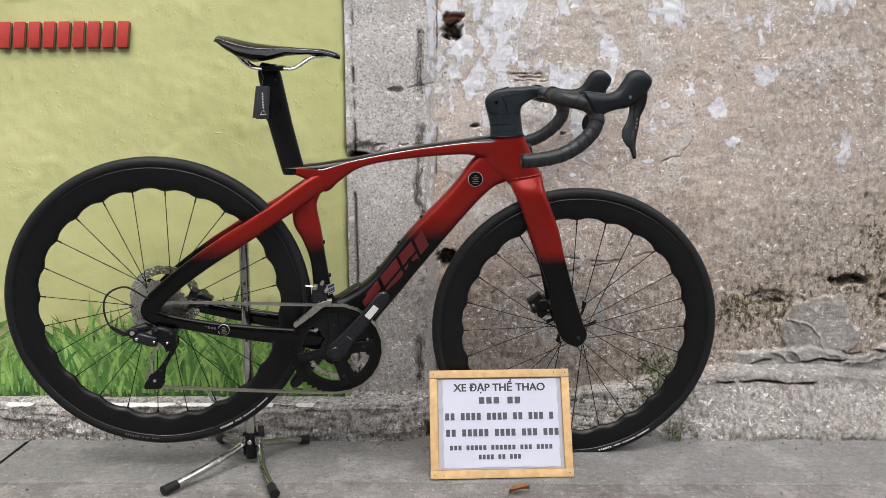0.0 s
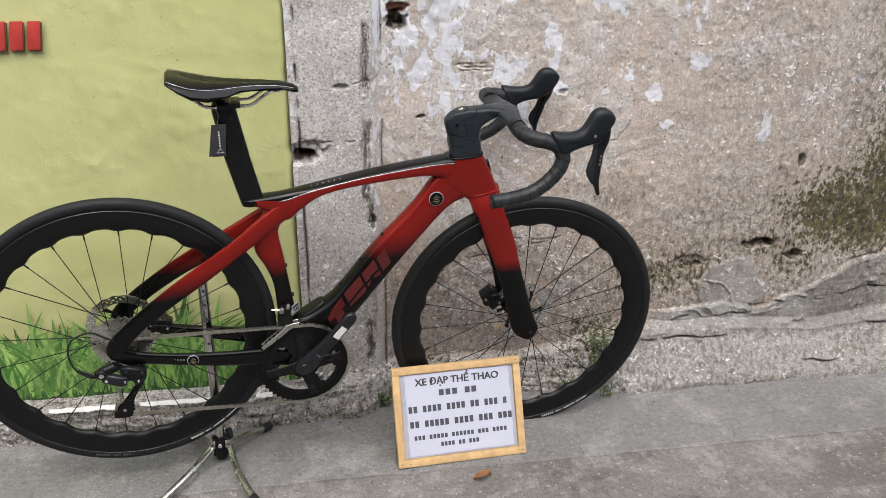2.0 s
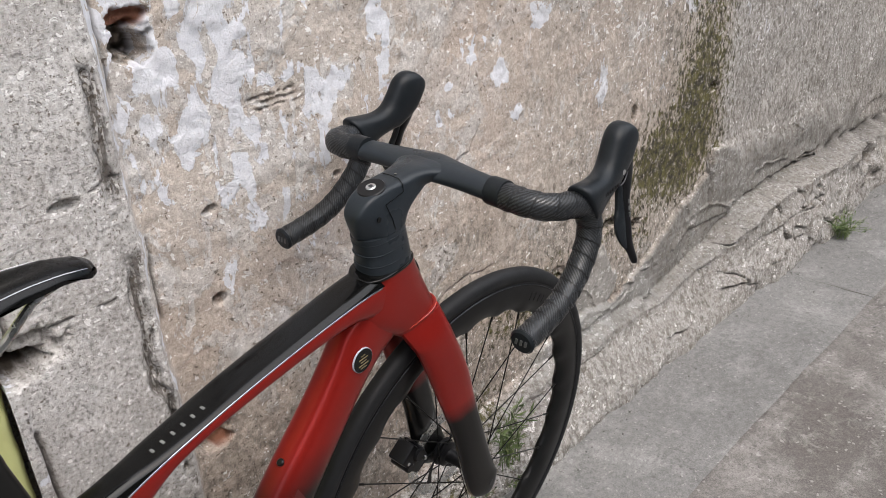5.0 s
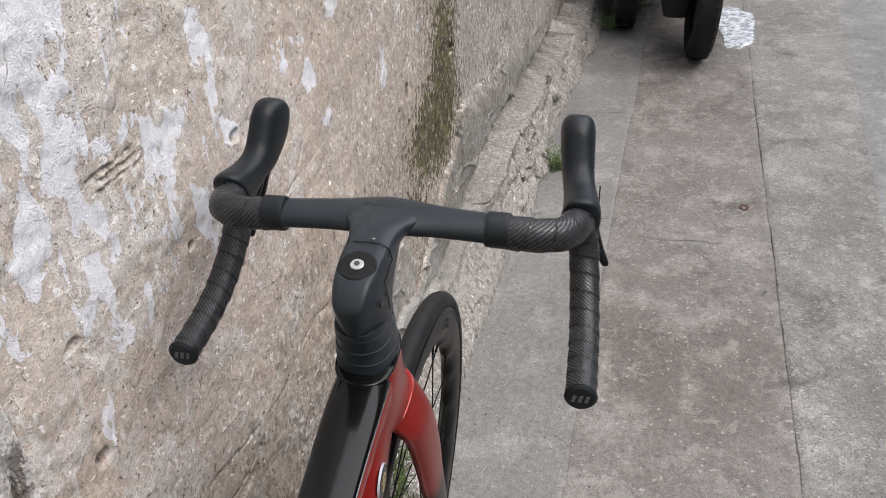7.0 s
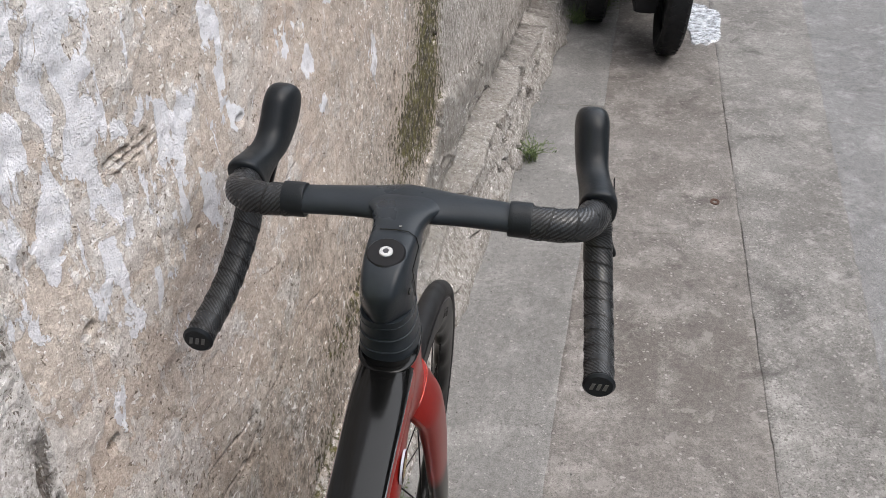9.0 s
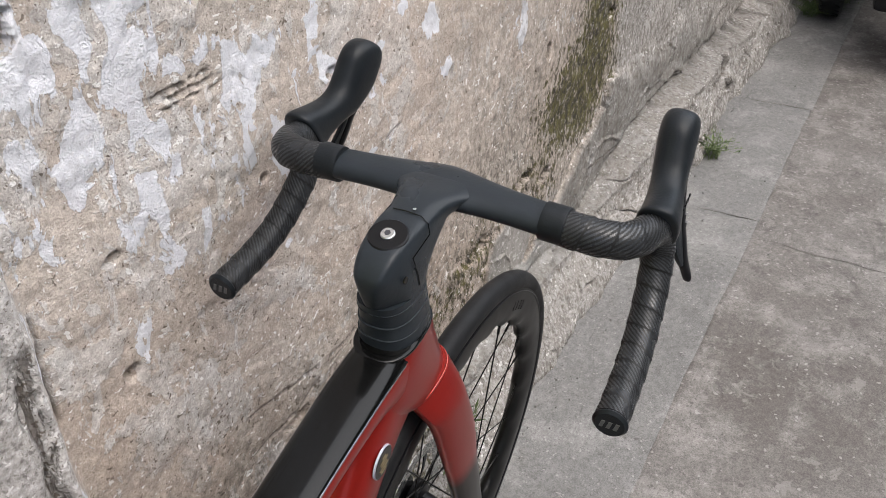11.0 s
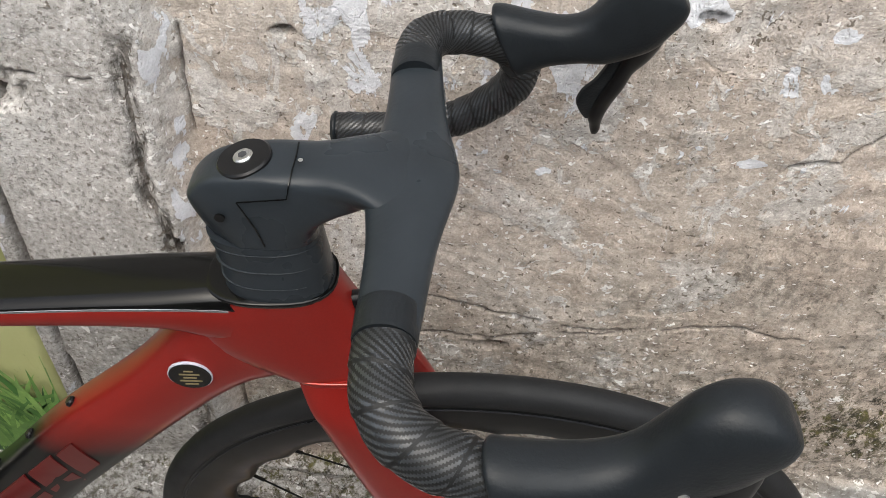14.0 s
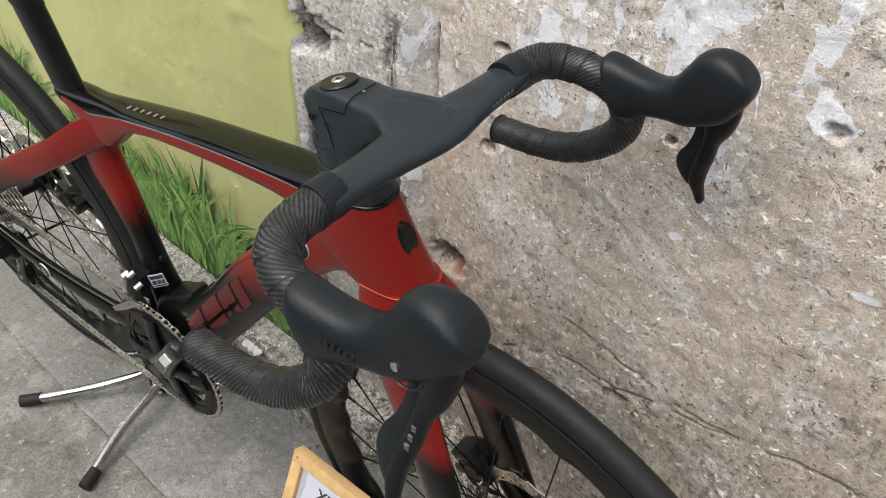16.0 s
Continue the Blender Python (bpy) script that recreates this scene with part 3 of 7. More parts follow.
def wall_shape(X, Z):
    """Depth of the plaster face and the masks of its layers."""
    coarse = step(X, 1.12, 1.25)
    rough = (fbm(X * 9, Z * 9, 1, 6) - 0.5) * (1 - coarse) + (fbm(X * 9, Z * 9, 1, 4) - 0.5) * coarse
    small = (fbm(X * 55, Z * 55, 5, 4) - 0.5) * (1 - 0.85 * coarse)
    lumps = fbm(X * 2.2, Z * 2.2, 9, 3) - 0.5
    Y = 2.215 + 0.016 * lumps + 0.010 * rough * (1 + 0.8 * step(X, 1.5, 2.0)) + 0.0055 * small
    wob = 0.016 * (fbm(X * 0 + 3, Z * 14, 21, 4) - 0.5) + 0.01 * (fbm(X * 30, Z * 30, 22, 3) - 0.5)
    pillar = 1 - step(X + 0.6 * wob, -0.050, -0.020)
    band = step(X + wob, -0.050, -0.044) * (1 - step(X, -0.030, -0.019))
    Y = Y - 0.040 * pillar - pillar * 0.004 * small
    groove = np.exp(-(((X + 1.6 * wob + 0.060 - 0.012 * (fbm(X * 20, Z * 20, 34, 4) - 0.5)) / 0.0100) ** 2)) * step(fbm(X * 16, Z * 11, 33, 5), 0.40, 0.56)
    Y = Y + 0.013 * groove * (0.2 + 1.3 * fbm(X * 150, Z * 22, 36, 3))
    seam = np.exp(-(((X + 0.019 + 0.5 * wob) / 0.0018) ** 2)) * step(fbm(X * 4, Z * 16, 37, 4), 0.40, 0.55)
    Y = Y + 0.007 * seam
    edge = np.exp(-(((X + 0.2235 + 0.4 * wob) / 0.0028) ** 2)) * step(fbm(X * 10, Z * 12, 35, 4), 0.38, 0.52)
    rim = 1 - step(X + 0.4 * wob, -0.227, -0.224)
    Y = Y - 0.006 * rim
    Y = Y + 0.012 * edge
    # plinth and smeared cement at the foot
    top = np.interp(X, (0.35, 0.75, 0.95, 1.25, 1.50, 1.70, 2.2, 2.6, 3.5, 7.0), (0.105, 0.185, 0.175, 0.155, 0.165, 0.235, 0.205, 0.170, 0.11, 0.10)) + 0.035 * (fbm(X * 5, Z * 0 + 1, 40, 5) - 0.5)
    out = 0.060 + 0.06 * step(X, 0.3, 0.8) + 0.015 * step(X, 1.4, 2.0) + 0.05 * step(X, 2.3, 3.8)
    t = np.clip(1 - Z / top, 0, 1)
    kerb_like = step(X, 1.40, 1.65)
    lip = (0.35 * step(t, 0.02, 0.16) + 0.65 * step(t, 0.0, 1.0)) * (1 - kerb_like) + (0.62 * step(t, 0.0, 0.10) + 0.38 * step(t, 0.0, 1.0)) * kerb_like
    stones = np.abs(fbm(X * 6.5, Z * 9, 46, 4) - 0.5)
    Y = Y - out * lip * (1 - pillar * 0.4) + 0.024 * t * rough + 0.005 * t * small - 0.004 * step(t, 0.02, 0.06) * (1 - step(t, 0.06, 0.3))
    Y = Y + kerb_like * (t > 0) * (0.016 * (1 - step(stones, 0.0, 0.035)) + 0.03 * (fbm(X * 11, Z * 13, 42, 4) - 0.5))
    foot = step(t, 0.02, 0.12)
    slab = 1 - step(np.hypot((X - 0.985) / 0.105, (Z - 0.262) / 0.085) + 1.1 * (fbm(X * 13, Z * 13, 45, 4) - 0.5), 0.90, 1.02)
    ledge = step(Z + 0.05 * (fbm(X * 6, Z * 6, 43, 3) - 0.5), 0.125, 0.15)
    # mortar thrown on above the foot, rising along the wall
    rise = np.interp(X, (0.74, 0.95, 1.10, 1.20, 1.35, 1.51, 1.53, 1.72, 2.10, 2.45, 2.75, 3.05), (0.20, 0.215, 0.19, 0.235, 0.315, 0.37, 0.43, 0.44, 0.41, 0.33, 0.24, 0.10)) + 0.035 * (fbm(X * 14, Z * 6, 55, 4) - 0.5)
    fade = 0.002 + 0.10 * step(X, 1.55, 1.75)
    thrown = (1 - step(Z - rise + 0.10 * (fbm(X * 24, Z * 7, 52, 4) - 0.5) * step(X, 1.55, 1.75), -0.004 - fade, 0.002)) * step(X, 0.70, 0.80) * step(Z - top, -0.03, 0.0)
    smear = np.clip(0.85 * slab + thrown + foot * (0.45 + 0.4 * ledge) * step(X, 0.5, 0.8) * (1 - 0.5 * kerb_like), 0, 1)
    Y = Y - 0.007 * slab - 0.011 * thrown + 0.005 * slab * (np.abs(((X * 0.8 + Z) * 16 + 5 * lumps) % 1 - 0.5))
    flow = fbm(X * 5 + Z * 7, Z * 5 - X * 4, 44, 4)
    Y = Y - 0.020 * (flow - 0.5) * thrown
    ridge = np.abs(flow - 0.5)
    Y = Y - 0.006 * smear * (1 - step(ridge, 0.0, 0.022))
    gap = np.exp(-(((Z - top - 0.002) / 0.0045) ** 2)) * step(X, 1.50, 1.62) * step(fbm(X * 9, Z * 0 + 6, 56, 4), 0.34, 0.46)
    gap = np.maximum(gap, np.exp(-(((X - 1.520 - 0.04 * (fbm(Z * 9, Z * 0, 57, 3) - 0.5)) / 0.0040) ** 2)) * step(Z, 0.27, 0.31) * (1 - step(Z, 0.39, 0.43)))
    gap = np.maximum(gap, kerb_like * (t > 0.05) * (1 - step(stones, 0.0, 0.010)) * 0.9)
    rim_line = np.exp(-(((Z - rise - 0.004) / 0.0030) ** 2)) * step(X, 0.72, 0.85) * (1 - step(X, 1.50, 1.56)) * step(fbm(X * 16, Z * 0 + 3, 58, 4), 0.45, 0.56)
    Y = Y + 0.016 * gap + 0.004 * rim_line
    # holes and gashes; the hollow mask darkens their insides, more where deeper
    hollow, brick = X * 0, X * 0
    for k, (cx, cz, rx, rz, depth) in enumerate((
            (0.020, 1.028, 0.027, 0.023, 0.055), (-0.216, 0.711, 0.030, 0.018, 0.055), (1.047, 0.392, 0.050, 0.015, 0.032),
            (1.133, 0.634, 0.011, 0.019, 0.03), (1.075, 0.61, 0.004, 0.008, 0.02), (0.010, 0.452, 0.030, 0.022, 0.05),
            (0.068, 0.657, 0.011, 0.008, 0.02), (0.079, 0.791, 0.012, 0.006, 0.02), (0.296, 0.393, 0.022, 0.009, 0.022),
            (-0.048, 0.53, 0.006, 0.022, 0.02), (0.445, 0.843, 0.013, 0.007, 0.014), (0.27, 0.30, 0.02, 0.008, 0.02),
            (0.84, 0.345, 0.055, 0.022, 0.010), (0.87, 0.335, 0.018, 0.009, 0.02), (1.50, 0.60, 0.02, 0.012, 0.03), (2.50, 0.12, 0.03, 0.03, 0.05),
            (1.165, 0.345, 0.03, 0.02, 0.03), (-0.12, 0.88, 0.02, 0.006, 0.012), (0.30, 0.77, 0.008, 0.005, 0.012))):
        d = dent(X, Z, cx, cz, rx, rz, 0.3, k)
        Y = Y + depth * d * (0.6 + 0.8 * fbm(X * 70, Z * 70, 71, 3))
        if depth > 0.013:
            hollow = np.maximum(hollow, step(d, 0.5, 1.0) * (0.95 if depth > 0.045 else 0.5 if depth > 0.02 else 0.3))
    chip = dent(X, Z, 0.022, 1.058, 0.029, 0.013, 0.15, 30) + dent(X, Z, 0.028, 0.434, 0.018, 0.010, 0.2, 32)
    Y = Y + 0.018 * np.clip(chip, 0, 1)
    brick = np.clip(chip, 0, 1) * (1 - hollow)
    spall = dent(X, Z, -0.205, 0.728, 0.045, 0.026, 0.4, 33)
    Y = Y + 0.016 * spall
    # a gash where the coat was torn off in two strokes
    for gz, g0, g1, sd in ((0.9190, 0.160, 0.250, 50), (0.9125, 0.172, 0.258, 56), (0.9035, 0.172, 0.266, 53)):
        mid = gz + 0.010 * (fbm(X * 34, X * 0 + gz * 50, sd, 5, 0.65) - 0.5) - 0.03 * (X - 0.21)
        half = 0.0005 + 0.0036 * np.clip(fbm(X * 75, Z * 60, sd + 1, 4, 0.65) - 0.34, 0, 1) * 2.2
        line = (1 - step(np.abs(Z - mid), half * 0.7, half * 1.2)) * step(X, g0, g0 + 0.012) * (1 - step(X, g1 - 0.012, g1))
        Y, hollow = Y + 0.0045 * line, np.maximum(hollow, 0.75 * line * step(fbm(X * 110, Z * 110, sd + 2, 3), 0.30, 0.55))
    crack = X * 0
    for pts in (((0.184, 0.464), (0.282, 0.455), (0.381, 0.441), (0.476, 0.451), (0.567, 0.471), (0.697, 0.462)), ((-0.09, 0.882), (-0.06, 0.893), (-0.026, 0.898)), ((-0.17, 0.742), (-0.13, 0.744), (-0.09, 0.741)), ((0.118, 0.357), (0.219, 0.397), (0.305, 0.409), (0.45, 0.446)), ((0.553, 0.699), (0.5987, 0.7136), (0.605, 0.727), (0.625, 0.750), (0.634, 0.764))):
        px, pz = zip(*pts)
        zz = np.interp(X, px, pz) + 0.012 * (fbm(X * 40, X * 0 + 2, 77, 4) - 0.5)
        on = (X > px[0]) & (X < px[-1])
        crack = np.maximum(crack, np.where(on, np.exp(-(((Z - zz) / (0.0010 + 0.0016 * fbm(X * 60, X * 0 + 5, 79, 3))) ** 2)), 0) * step(fbm(X * 25, Z * 0, 78, 3), 0.3, 0.5))
    # ragged seams where the coats of the plinth end
    seams = X * 0
    for base, rise, wave, x0, sd in ((0.132, 0.0, 0.035, 0.55, 81), (0.165, 0.10, 0.05, 0.72, 83), (0.07, -0.02, 0.05, 0.80, 85)):
        zz = base + rise * np.clip(X - 0.8, 0, 0.6) + wave * (fbm(X * 7, X * 0, sd, 5, 0.6) - 0.5)
        on = step(X, x0, x0 + 0.1) * step(fbm(X * 11, X * 0 + 4, sd + 1, 3), 0.42, 0.55)
        seams = np.maximum(seams, on * np.exp(-(((Z - zz) / 0.0030) ** 2)))
        Y = Y - 0.006 * on * step(Z - zz, -0.001, 0.002) * (1 - step(Z - zz, 0.002, 0.05))
    Y = Y + 0.008 * seams
    crack = np.maximum(np.maximum(crack, seams), np.maximum(gap, 0.7 * rim_line))
    Y = Y + 0.004 * crack
    # masks
    high = step(Z, 0.45, 0.92)
    paint = 0.06 + 0.15 * step(Z, 0.5, 0.75) + 0.14 * step(Z, 0.70, 0.98) * (1 - 0.6 * step(X, 0.45, 0.75)) + 0.20 * step(Z, 0.98, 1.08) * step(X, 0.1, 0.2)
    paint = paint * (0.45 + 1.15 * step(fbm(X * 7, Z * 4, 60, 4), 0.35, 0.62)) * (1 - 0.75 * pillar) - 0.8 * foot
    paint = np.maximum(paint, 0.30 * rim)
    paint = np.maximum(paint, 0.50 * band * step(Z, 0.4, 0.6))
    for cx, cz, rx, rz in ((0.167, 0.963, 0.018, 0.026), (0.17, 1.02, 0.018, 0.026), (0.139, 0.84, 0.018, 0.018), (0.237, 1.01, 0.010, 0.035), (0.172, 0.875, 0.012, 0.007), (0.222, 0.848, 0.008, 0.018), (0.534, 0.79, 0.032, 0.017), (0.49, 0.735, 0.018, 0.015), (0.445, 0.848, 0.024, 0.010), (0.56, 0.84, 0.012, 0.010), (0.47, 0.715, 0.010, 0.008), (0.52, 0.70, 0.020, 0.006), (0.33, 0.665, 0.018, 0.006), (0.63, 0.90, 0.035, 0.022), (0.69, 0.83, 0.028, 0.030), (0.73, 0.75, 0.020, 0.022), (0.412, 0.945, 0.027, 0.085), (0.428, 0.858, 0.030, 0.018), (1.37, 0.83, 0.040, 0.035), (1.47, 0.85, 0.055, 0.045), (0.235, 0.985, 0.022, 0.075), (0.300, 0.86, 0.014, 0.05), (0.33, 0.79, 0.016, 0.035), (0.146, 1.07, 0.03, 0.03), (0.099, 0.925, 0.016, 0.03), (0.80, 0.92, 0.03, 0.03), (0.62, 0.66, 0.014, 0.008)):
        paint = np.maximum(paint, 0.58 * dent(X, Z, cx, cz, rx * 1.15, rz * 1.15, 0.5, 60))
    paint = paint - 0.55 * np.exp(-(((Z - 0.911) / 0.015) ** 2)) * step(X, 0.15, 0.17) * (1 - step(X, 0.25, 0.27))
    wash = -0.055 + 0.055 * high - 0.055 * step(X, 0.5, 0.8) - 0.03 * (1 - step(Z, 0.35, 0.6))
    pitted = -0.022 * pillar * (1 - band) + 0.035 * (1 - step(Z, 0.35, 0.6)) - 0.02 * high * (1 - pillar) + 0.12 * groove - 0.1 * band
    sand = (1 - step(Z, 0.36, 0.82)) * (1 - step(X, 0.95, 1.3)) * (1 - pillar * 0.8) * (1 - foot) * 0.7
    sand = np.maximum(sand, np.exp(-(((X - 0.02) / 0.06) ** 2)) * (1 - step(Z, 0.6, 0.8)) * (1 - pillar) * 0.55)
    low = 1 - step(Z, 0.25, 0.62)
    grime_shade = 0.08 + 0.50 * step(X, 0.62, 1.00) * (1 - 0.5 * step(Z, 0.45, 0.9)) + 0.55 * step(X, 1.2, 1.6) + 0.85 * low * (0.55 + 0.45 * step(X, 0.4, 0.8))
    grime_shade = np.clip(grime_shade * (0.2 + 1.6 * fbm(X * 4.1, Z * 2.6, 64, 5)), 0, 0.92) * (1 - 0.65 * slab) * (1 - 0.15 * foot * (1 - step(X, 1.3, 1.6))) * (1 - 0.6 * thrown * (1 - step(X, 1.5, 1.7)))
    grime_shade = np.maximum(grime_shade, step(X, 1.08, 1.34) * (0.78 + 0.75 * (fbm(X * 6, Z * 3.2, 65, 5) - 0.35)))
    streaks = fbm(X * 14, Z * 1.6, 89, 5)
    grime_shade = np.maximum(grime_shade, step(X, 1.44, 1.62) * step(Z, 0.40, 0.55) * np.clip(0.55 + 2.6 * (streaks - 0.45), 0.2, 1.0))
    grime_shade = np.maximum(grime_shade, 0.75 * dent(X, Z, 0.60, 0.555, 0.13, 0.09, 0.9, 39))
    grime_shade = np.maximum(grime_shade, 0.6 * dent(X, Z, 0.47, 0.49, 0.10, 0.05, 0.9, 40))
    grime_shade = np.maximum(grime_shade * (1 - 0.8 * band), 0.30 * groove)
    # contact shade in the crevice at the paving, painted through this mask
    grime_shade = np.maximum(grime_shade, (1 - step(Z, 0.004, 0.022)) * 0.8)
    grime_shade = np.maximum(grime_shade, (1 - step(Z, 0.06, 0.13)) * (1 - 0.55 * step(X, 0.3, 0.6)) * (1 - step(X, 0.6, 0.9)) * 0.95)
    drift = 0.06 * (fbm(X * 7, Z * 5, 59, 4) - 0.5)
    moss = 1.15 * np.exp(-(((X - np.interp(Z, (0.40, 0.55, 0.70, 1.1), (1.39, 1.43, 1.455, 1.49)) + drift) / 0.115) ** 2)) * step(Z, 0.30, 0.42) * (1 - 0.45 * step(Z, 0.62, 0.80))
    moss = np.maximum(moss, 1.20 * dent(X, Z, 1.33, 0.485, 0.24, 0.125, 0.8, 35))
    soot = np.maximum(dent(X, Z, 1.09, 0.385, 0.15, 0.045, 0.8, 34), dent(X, Z, 1.16, 0.33, 0.09, 0.08, 0.8, 37)) * (1 - np.clip(smear, 0, 1))
    grime_shade = np.maximum(grime_shade, 0.95 * soot)
    moss = np.maximum(moss, 0.45 * soot) * (1 - np.clip(smear, 0, 1))
    moss = np.maximum(moss, 0.55 * dent(X, Z, 0.80, 0.315, 0.22, 0.08, 0.9, 38) * (1 - smear))
    damp = (1 - step(Z + 0.04 * (fbm(X * 9, Z * 9, 47, 4) - 0.5), 0.085, 0.125)) * (1 - step(X, 0.45, 0.75))
    grime_shade = np.maximum(grime_shade, 0.97 * damp)
    Y = Y - 0.022 * damp * (fbm(X * 7, Z * 55, 48, 5, 0.6) - 0.5)
    moss = np.maximum(moss, 0.42 * damp * fbm(X * 8, Z * 12, 49, 4))
    moss = np.maximum(moss, 0.5 * dent(X, Z, 0.56, 0.14, 0.10, 0.08, 0.9, 36))
    cement = np.clip(pillar * 0.95 + foot * 0.9 + step(X + 0.2 * (fbm(X * 9, Z * 4, 88, 4) - 0.5), 1.50, 1.62) * 0.85, 0, 1)
    masks = dict(paint=paint, sand=sand, grime_shade=grime_shade, moss=np.clip(moss, 0, 1), cement=cement, smear=smear, brick=brick, hollow=hollow, crack=np.clip(crack * 0.7 + 0.8 * edge + seam * 0.8, 0, 1), wash=wash, pitted=pitted, groove=groove)
    return Y, masks


def wall_sheet(name, x0, x1, z0, z1, dx, dz, fine=None):
    xs, zs = np.linspace(x0, x1, int((x1 - x0) / dx) + 1), np.linspace(z0, z1, int((z1 - z0) / dz) + 1)
    if fine:
        xs = np.concatenate([np.arange(x0, fine, 0.0022), np.linspace(fine, x1, int((x1 - fine) / dx) + 1)])
    X, Z = np.meshgrid(xs, zs, indexing="ij")
    Y, masks = wall_shape(X, Z)
    return grid_mesh(name, np.stack([X, Y, Z], -1), [M_WALL], masks)


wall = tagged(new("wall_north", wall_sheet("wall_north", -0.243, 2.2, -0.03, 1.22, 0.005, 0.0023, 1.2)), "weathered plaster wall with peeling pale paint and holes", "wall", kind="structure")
far = tagged(new("wall_north_far", wall_sheet("wall_north_far", 2.2, 7.0, -0.03, 1.22, 0.012, 0.012)), "stained old plaster wall further along the alley", "wall", kind="structure")
upper = tagged(new("wall_north_upper", wall_sheet("wall_north_upper", -0.243, 7.0, 1.22, 2.8, 0.03, 0.03)), "upper part of the weathered plaster wall", "wall", kind="structure")

bm = bmesh.new()
box(bm, (-0.24, 2.32, -0.1), (24, 2.5, 2.8))
tagged(part("wall_north_core", bm, M_WALL, smooth=False), "brick core behind the old plaster face", "wall", kind="structure")

# the yellow painted wall
xs, zs = np.linspace(-4.0, -0.243, 380), np.linspace(0.085, 2.8, 280)
X, Z = np.meshgrid(xs, zs, indexing="ij")
Yy = 2.169 + 0.006 * (fbm(X * 3, Z * 3, 80, 3) - 0.5) + 0.0035 * (fbm(X * 14, Z * 14, 81, 4) - 0.5) + 0.0035 * (fbm(X * 60, Z * 60, 82, 3) - 0.5)
bulge = np.clip(fbm(X * 34, Z * 34, 85, 3) - 0.68, 0, 1)
Yy = Yy - 0.022 * bulge
Yy[-1, :] += 0.02
X[-3:, :] += 0.010 * (fbm(Z[-3:, :] * 22, Z[-3:, :] * 0, 88, 4) - 0.5)
wall_y = tagged(new("wall_yellow", grid_mesh("wall_yellow", np.stack([X, Yy, Z], -1), [M_YELLOW])), "yellow painted rendered wall with lumpy surface", "wall", kind="structure")
bm = bmesh.new()
box(bm, (-24, 2.195, -0.1), (-0.245, 2.5, 2.8))
tagged(part("wall_yellow_core", bm, M_YELLOW, smooth=False), "masonry behind the yellow plaster", "wall", kind="structure")

# rough kerb below the yellow wall
xs = np.linspace(-4.0, 0.03, 760)
prof = [(0.0, -0.02), (0.0, 0.02), (0.006, 0.05), (0.012, 0.072), (0.022, 0.086), (0.045, 0.092), (0.075, 0.094), (0.11, 0.095)]
prof = np.array(prof)
seg = np.interp(np.linspace(0, len(prof) - 1, 40), np.arange(len(prof)), prof[:, 0]), np.interp(np.linspace(0, len(prof) - 1, 40), np.arange(len(prof)), prof[:, 1])
X, S = np.meshgrid(xs, np.arange(40), indexing="ij")
k = fbm(X * 12, S * 0.3, 90, 5) - 0.5
Yk = 2.092 + seg[0][None, :] + 0.026 * k + 0.008 * (fbm(X * 60, S * 1.4, 92, 3) - 0.5) + 0.10 * step(X, -0.12, 0.03)
Zk = seg[1][None, :] + 0.010 * k * (S > 4)
one = np.ones_like(X)
masks = dict(paint=one * 0, sand=one * 0, grime_shade=np.clip(1.05 - Zk * 3.0, 0.62, 1.0) * (0.55 + fbm(X * 7, S * .2, 93, 4)), moss=one * 0.12, cement=one, smear=one * 0, brick=one * 0, hollow=one * 0, crack=one * 0)
kerb = tagged(new("kerb", grid_mesh("kerb", np.stack([X, Yk, Zk], -1), [M_WALL], masks)), "crumbling grey cement kerb at the wall's foot", "kerb", kind="structure")

# worn white paint left on the kerb's edge, piece by piece
rnd = random.Random(4)
for x, w in ((-1.62, 0.30), (-1.27, 0.10), (-1.115, 0.07), (-0.888, 0.205), (-0.665, 0.18), (-0.453, 0.02), (-0.375, 0.048)):
    bm = bmesh.new()
    n = 30
    lo = [bm.verts.new((x + w * i / n, 2.090 - 0.002 * math.sin(i * 0.6), 0.0885 + 0.0024 * rnd.random() + 0.005 * abs(2 * i / n - 1) ** 6)) for i in range(n + 1)]
    hi = [bm.verts.new((x + w * i / n, 2.099, 0.0950 + 0.0008 * rnd.random())) for i in range(n + 1)]
    bk = [bm.verts.new((x + w * i / n, 2.1015 + 0.0015 * math.sin(i * 0.9 + x * 40), 0.0962)) for i in range(n + 1)]
    for i in range(n):
        bm.faces.new((lo[i], lo[i + 1], hi[i + 1], hi[i]))
        bm.faces.new((hi[i], hi[i + 1], bk[i + 1], bk[i]))
    part("paint_strip", bm, M_WHITE_WORN, kerb)

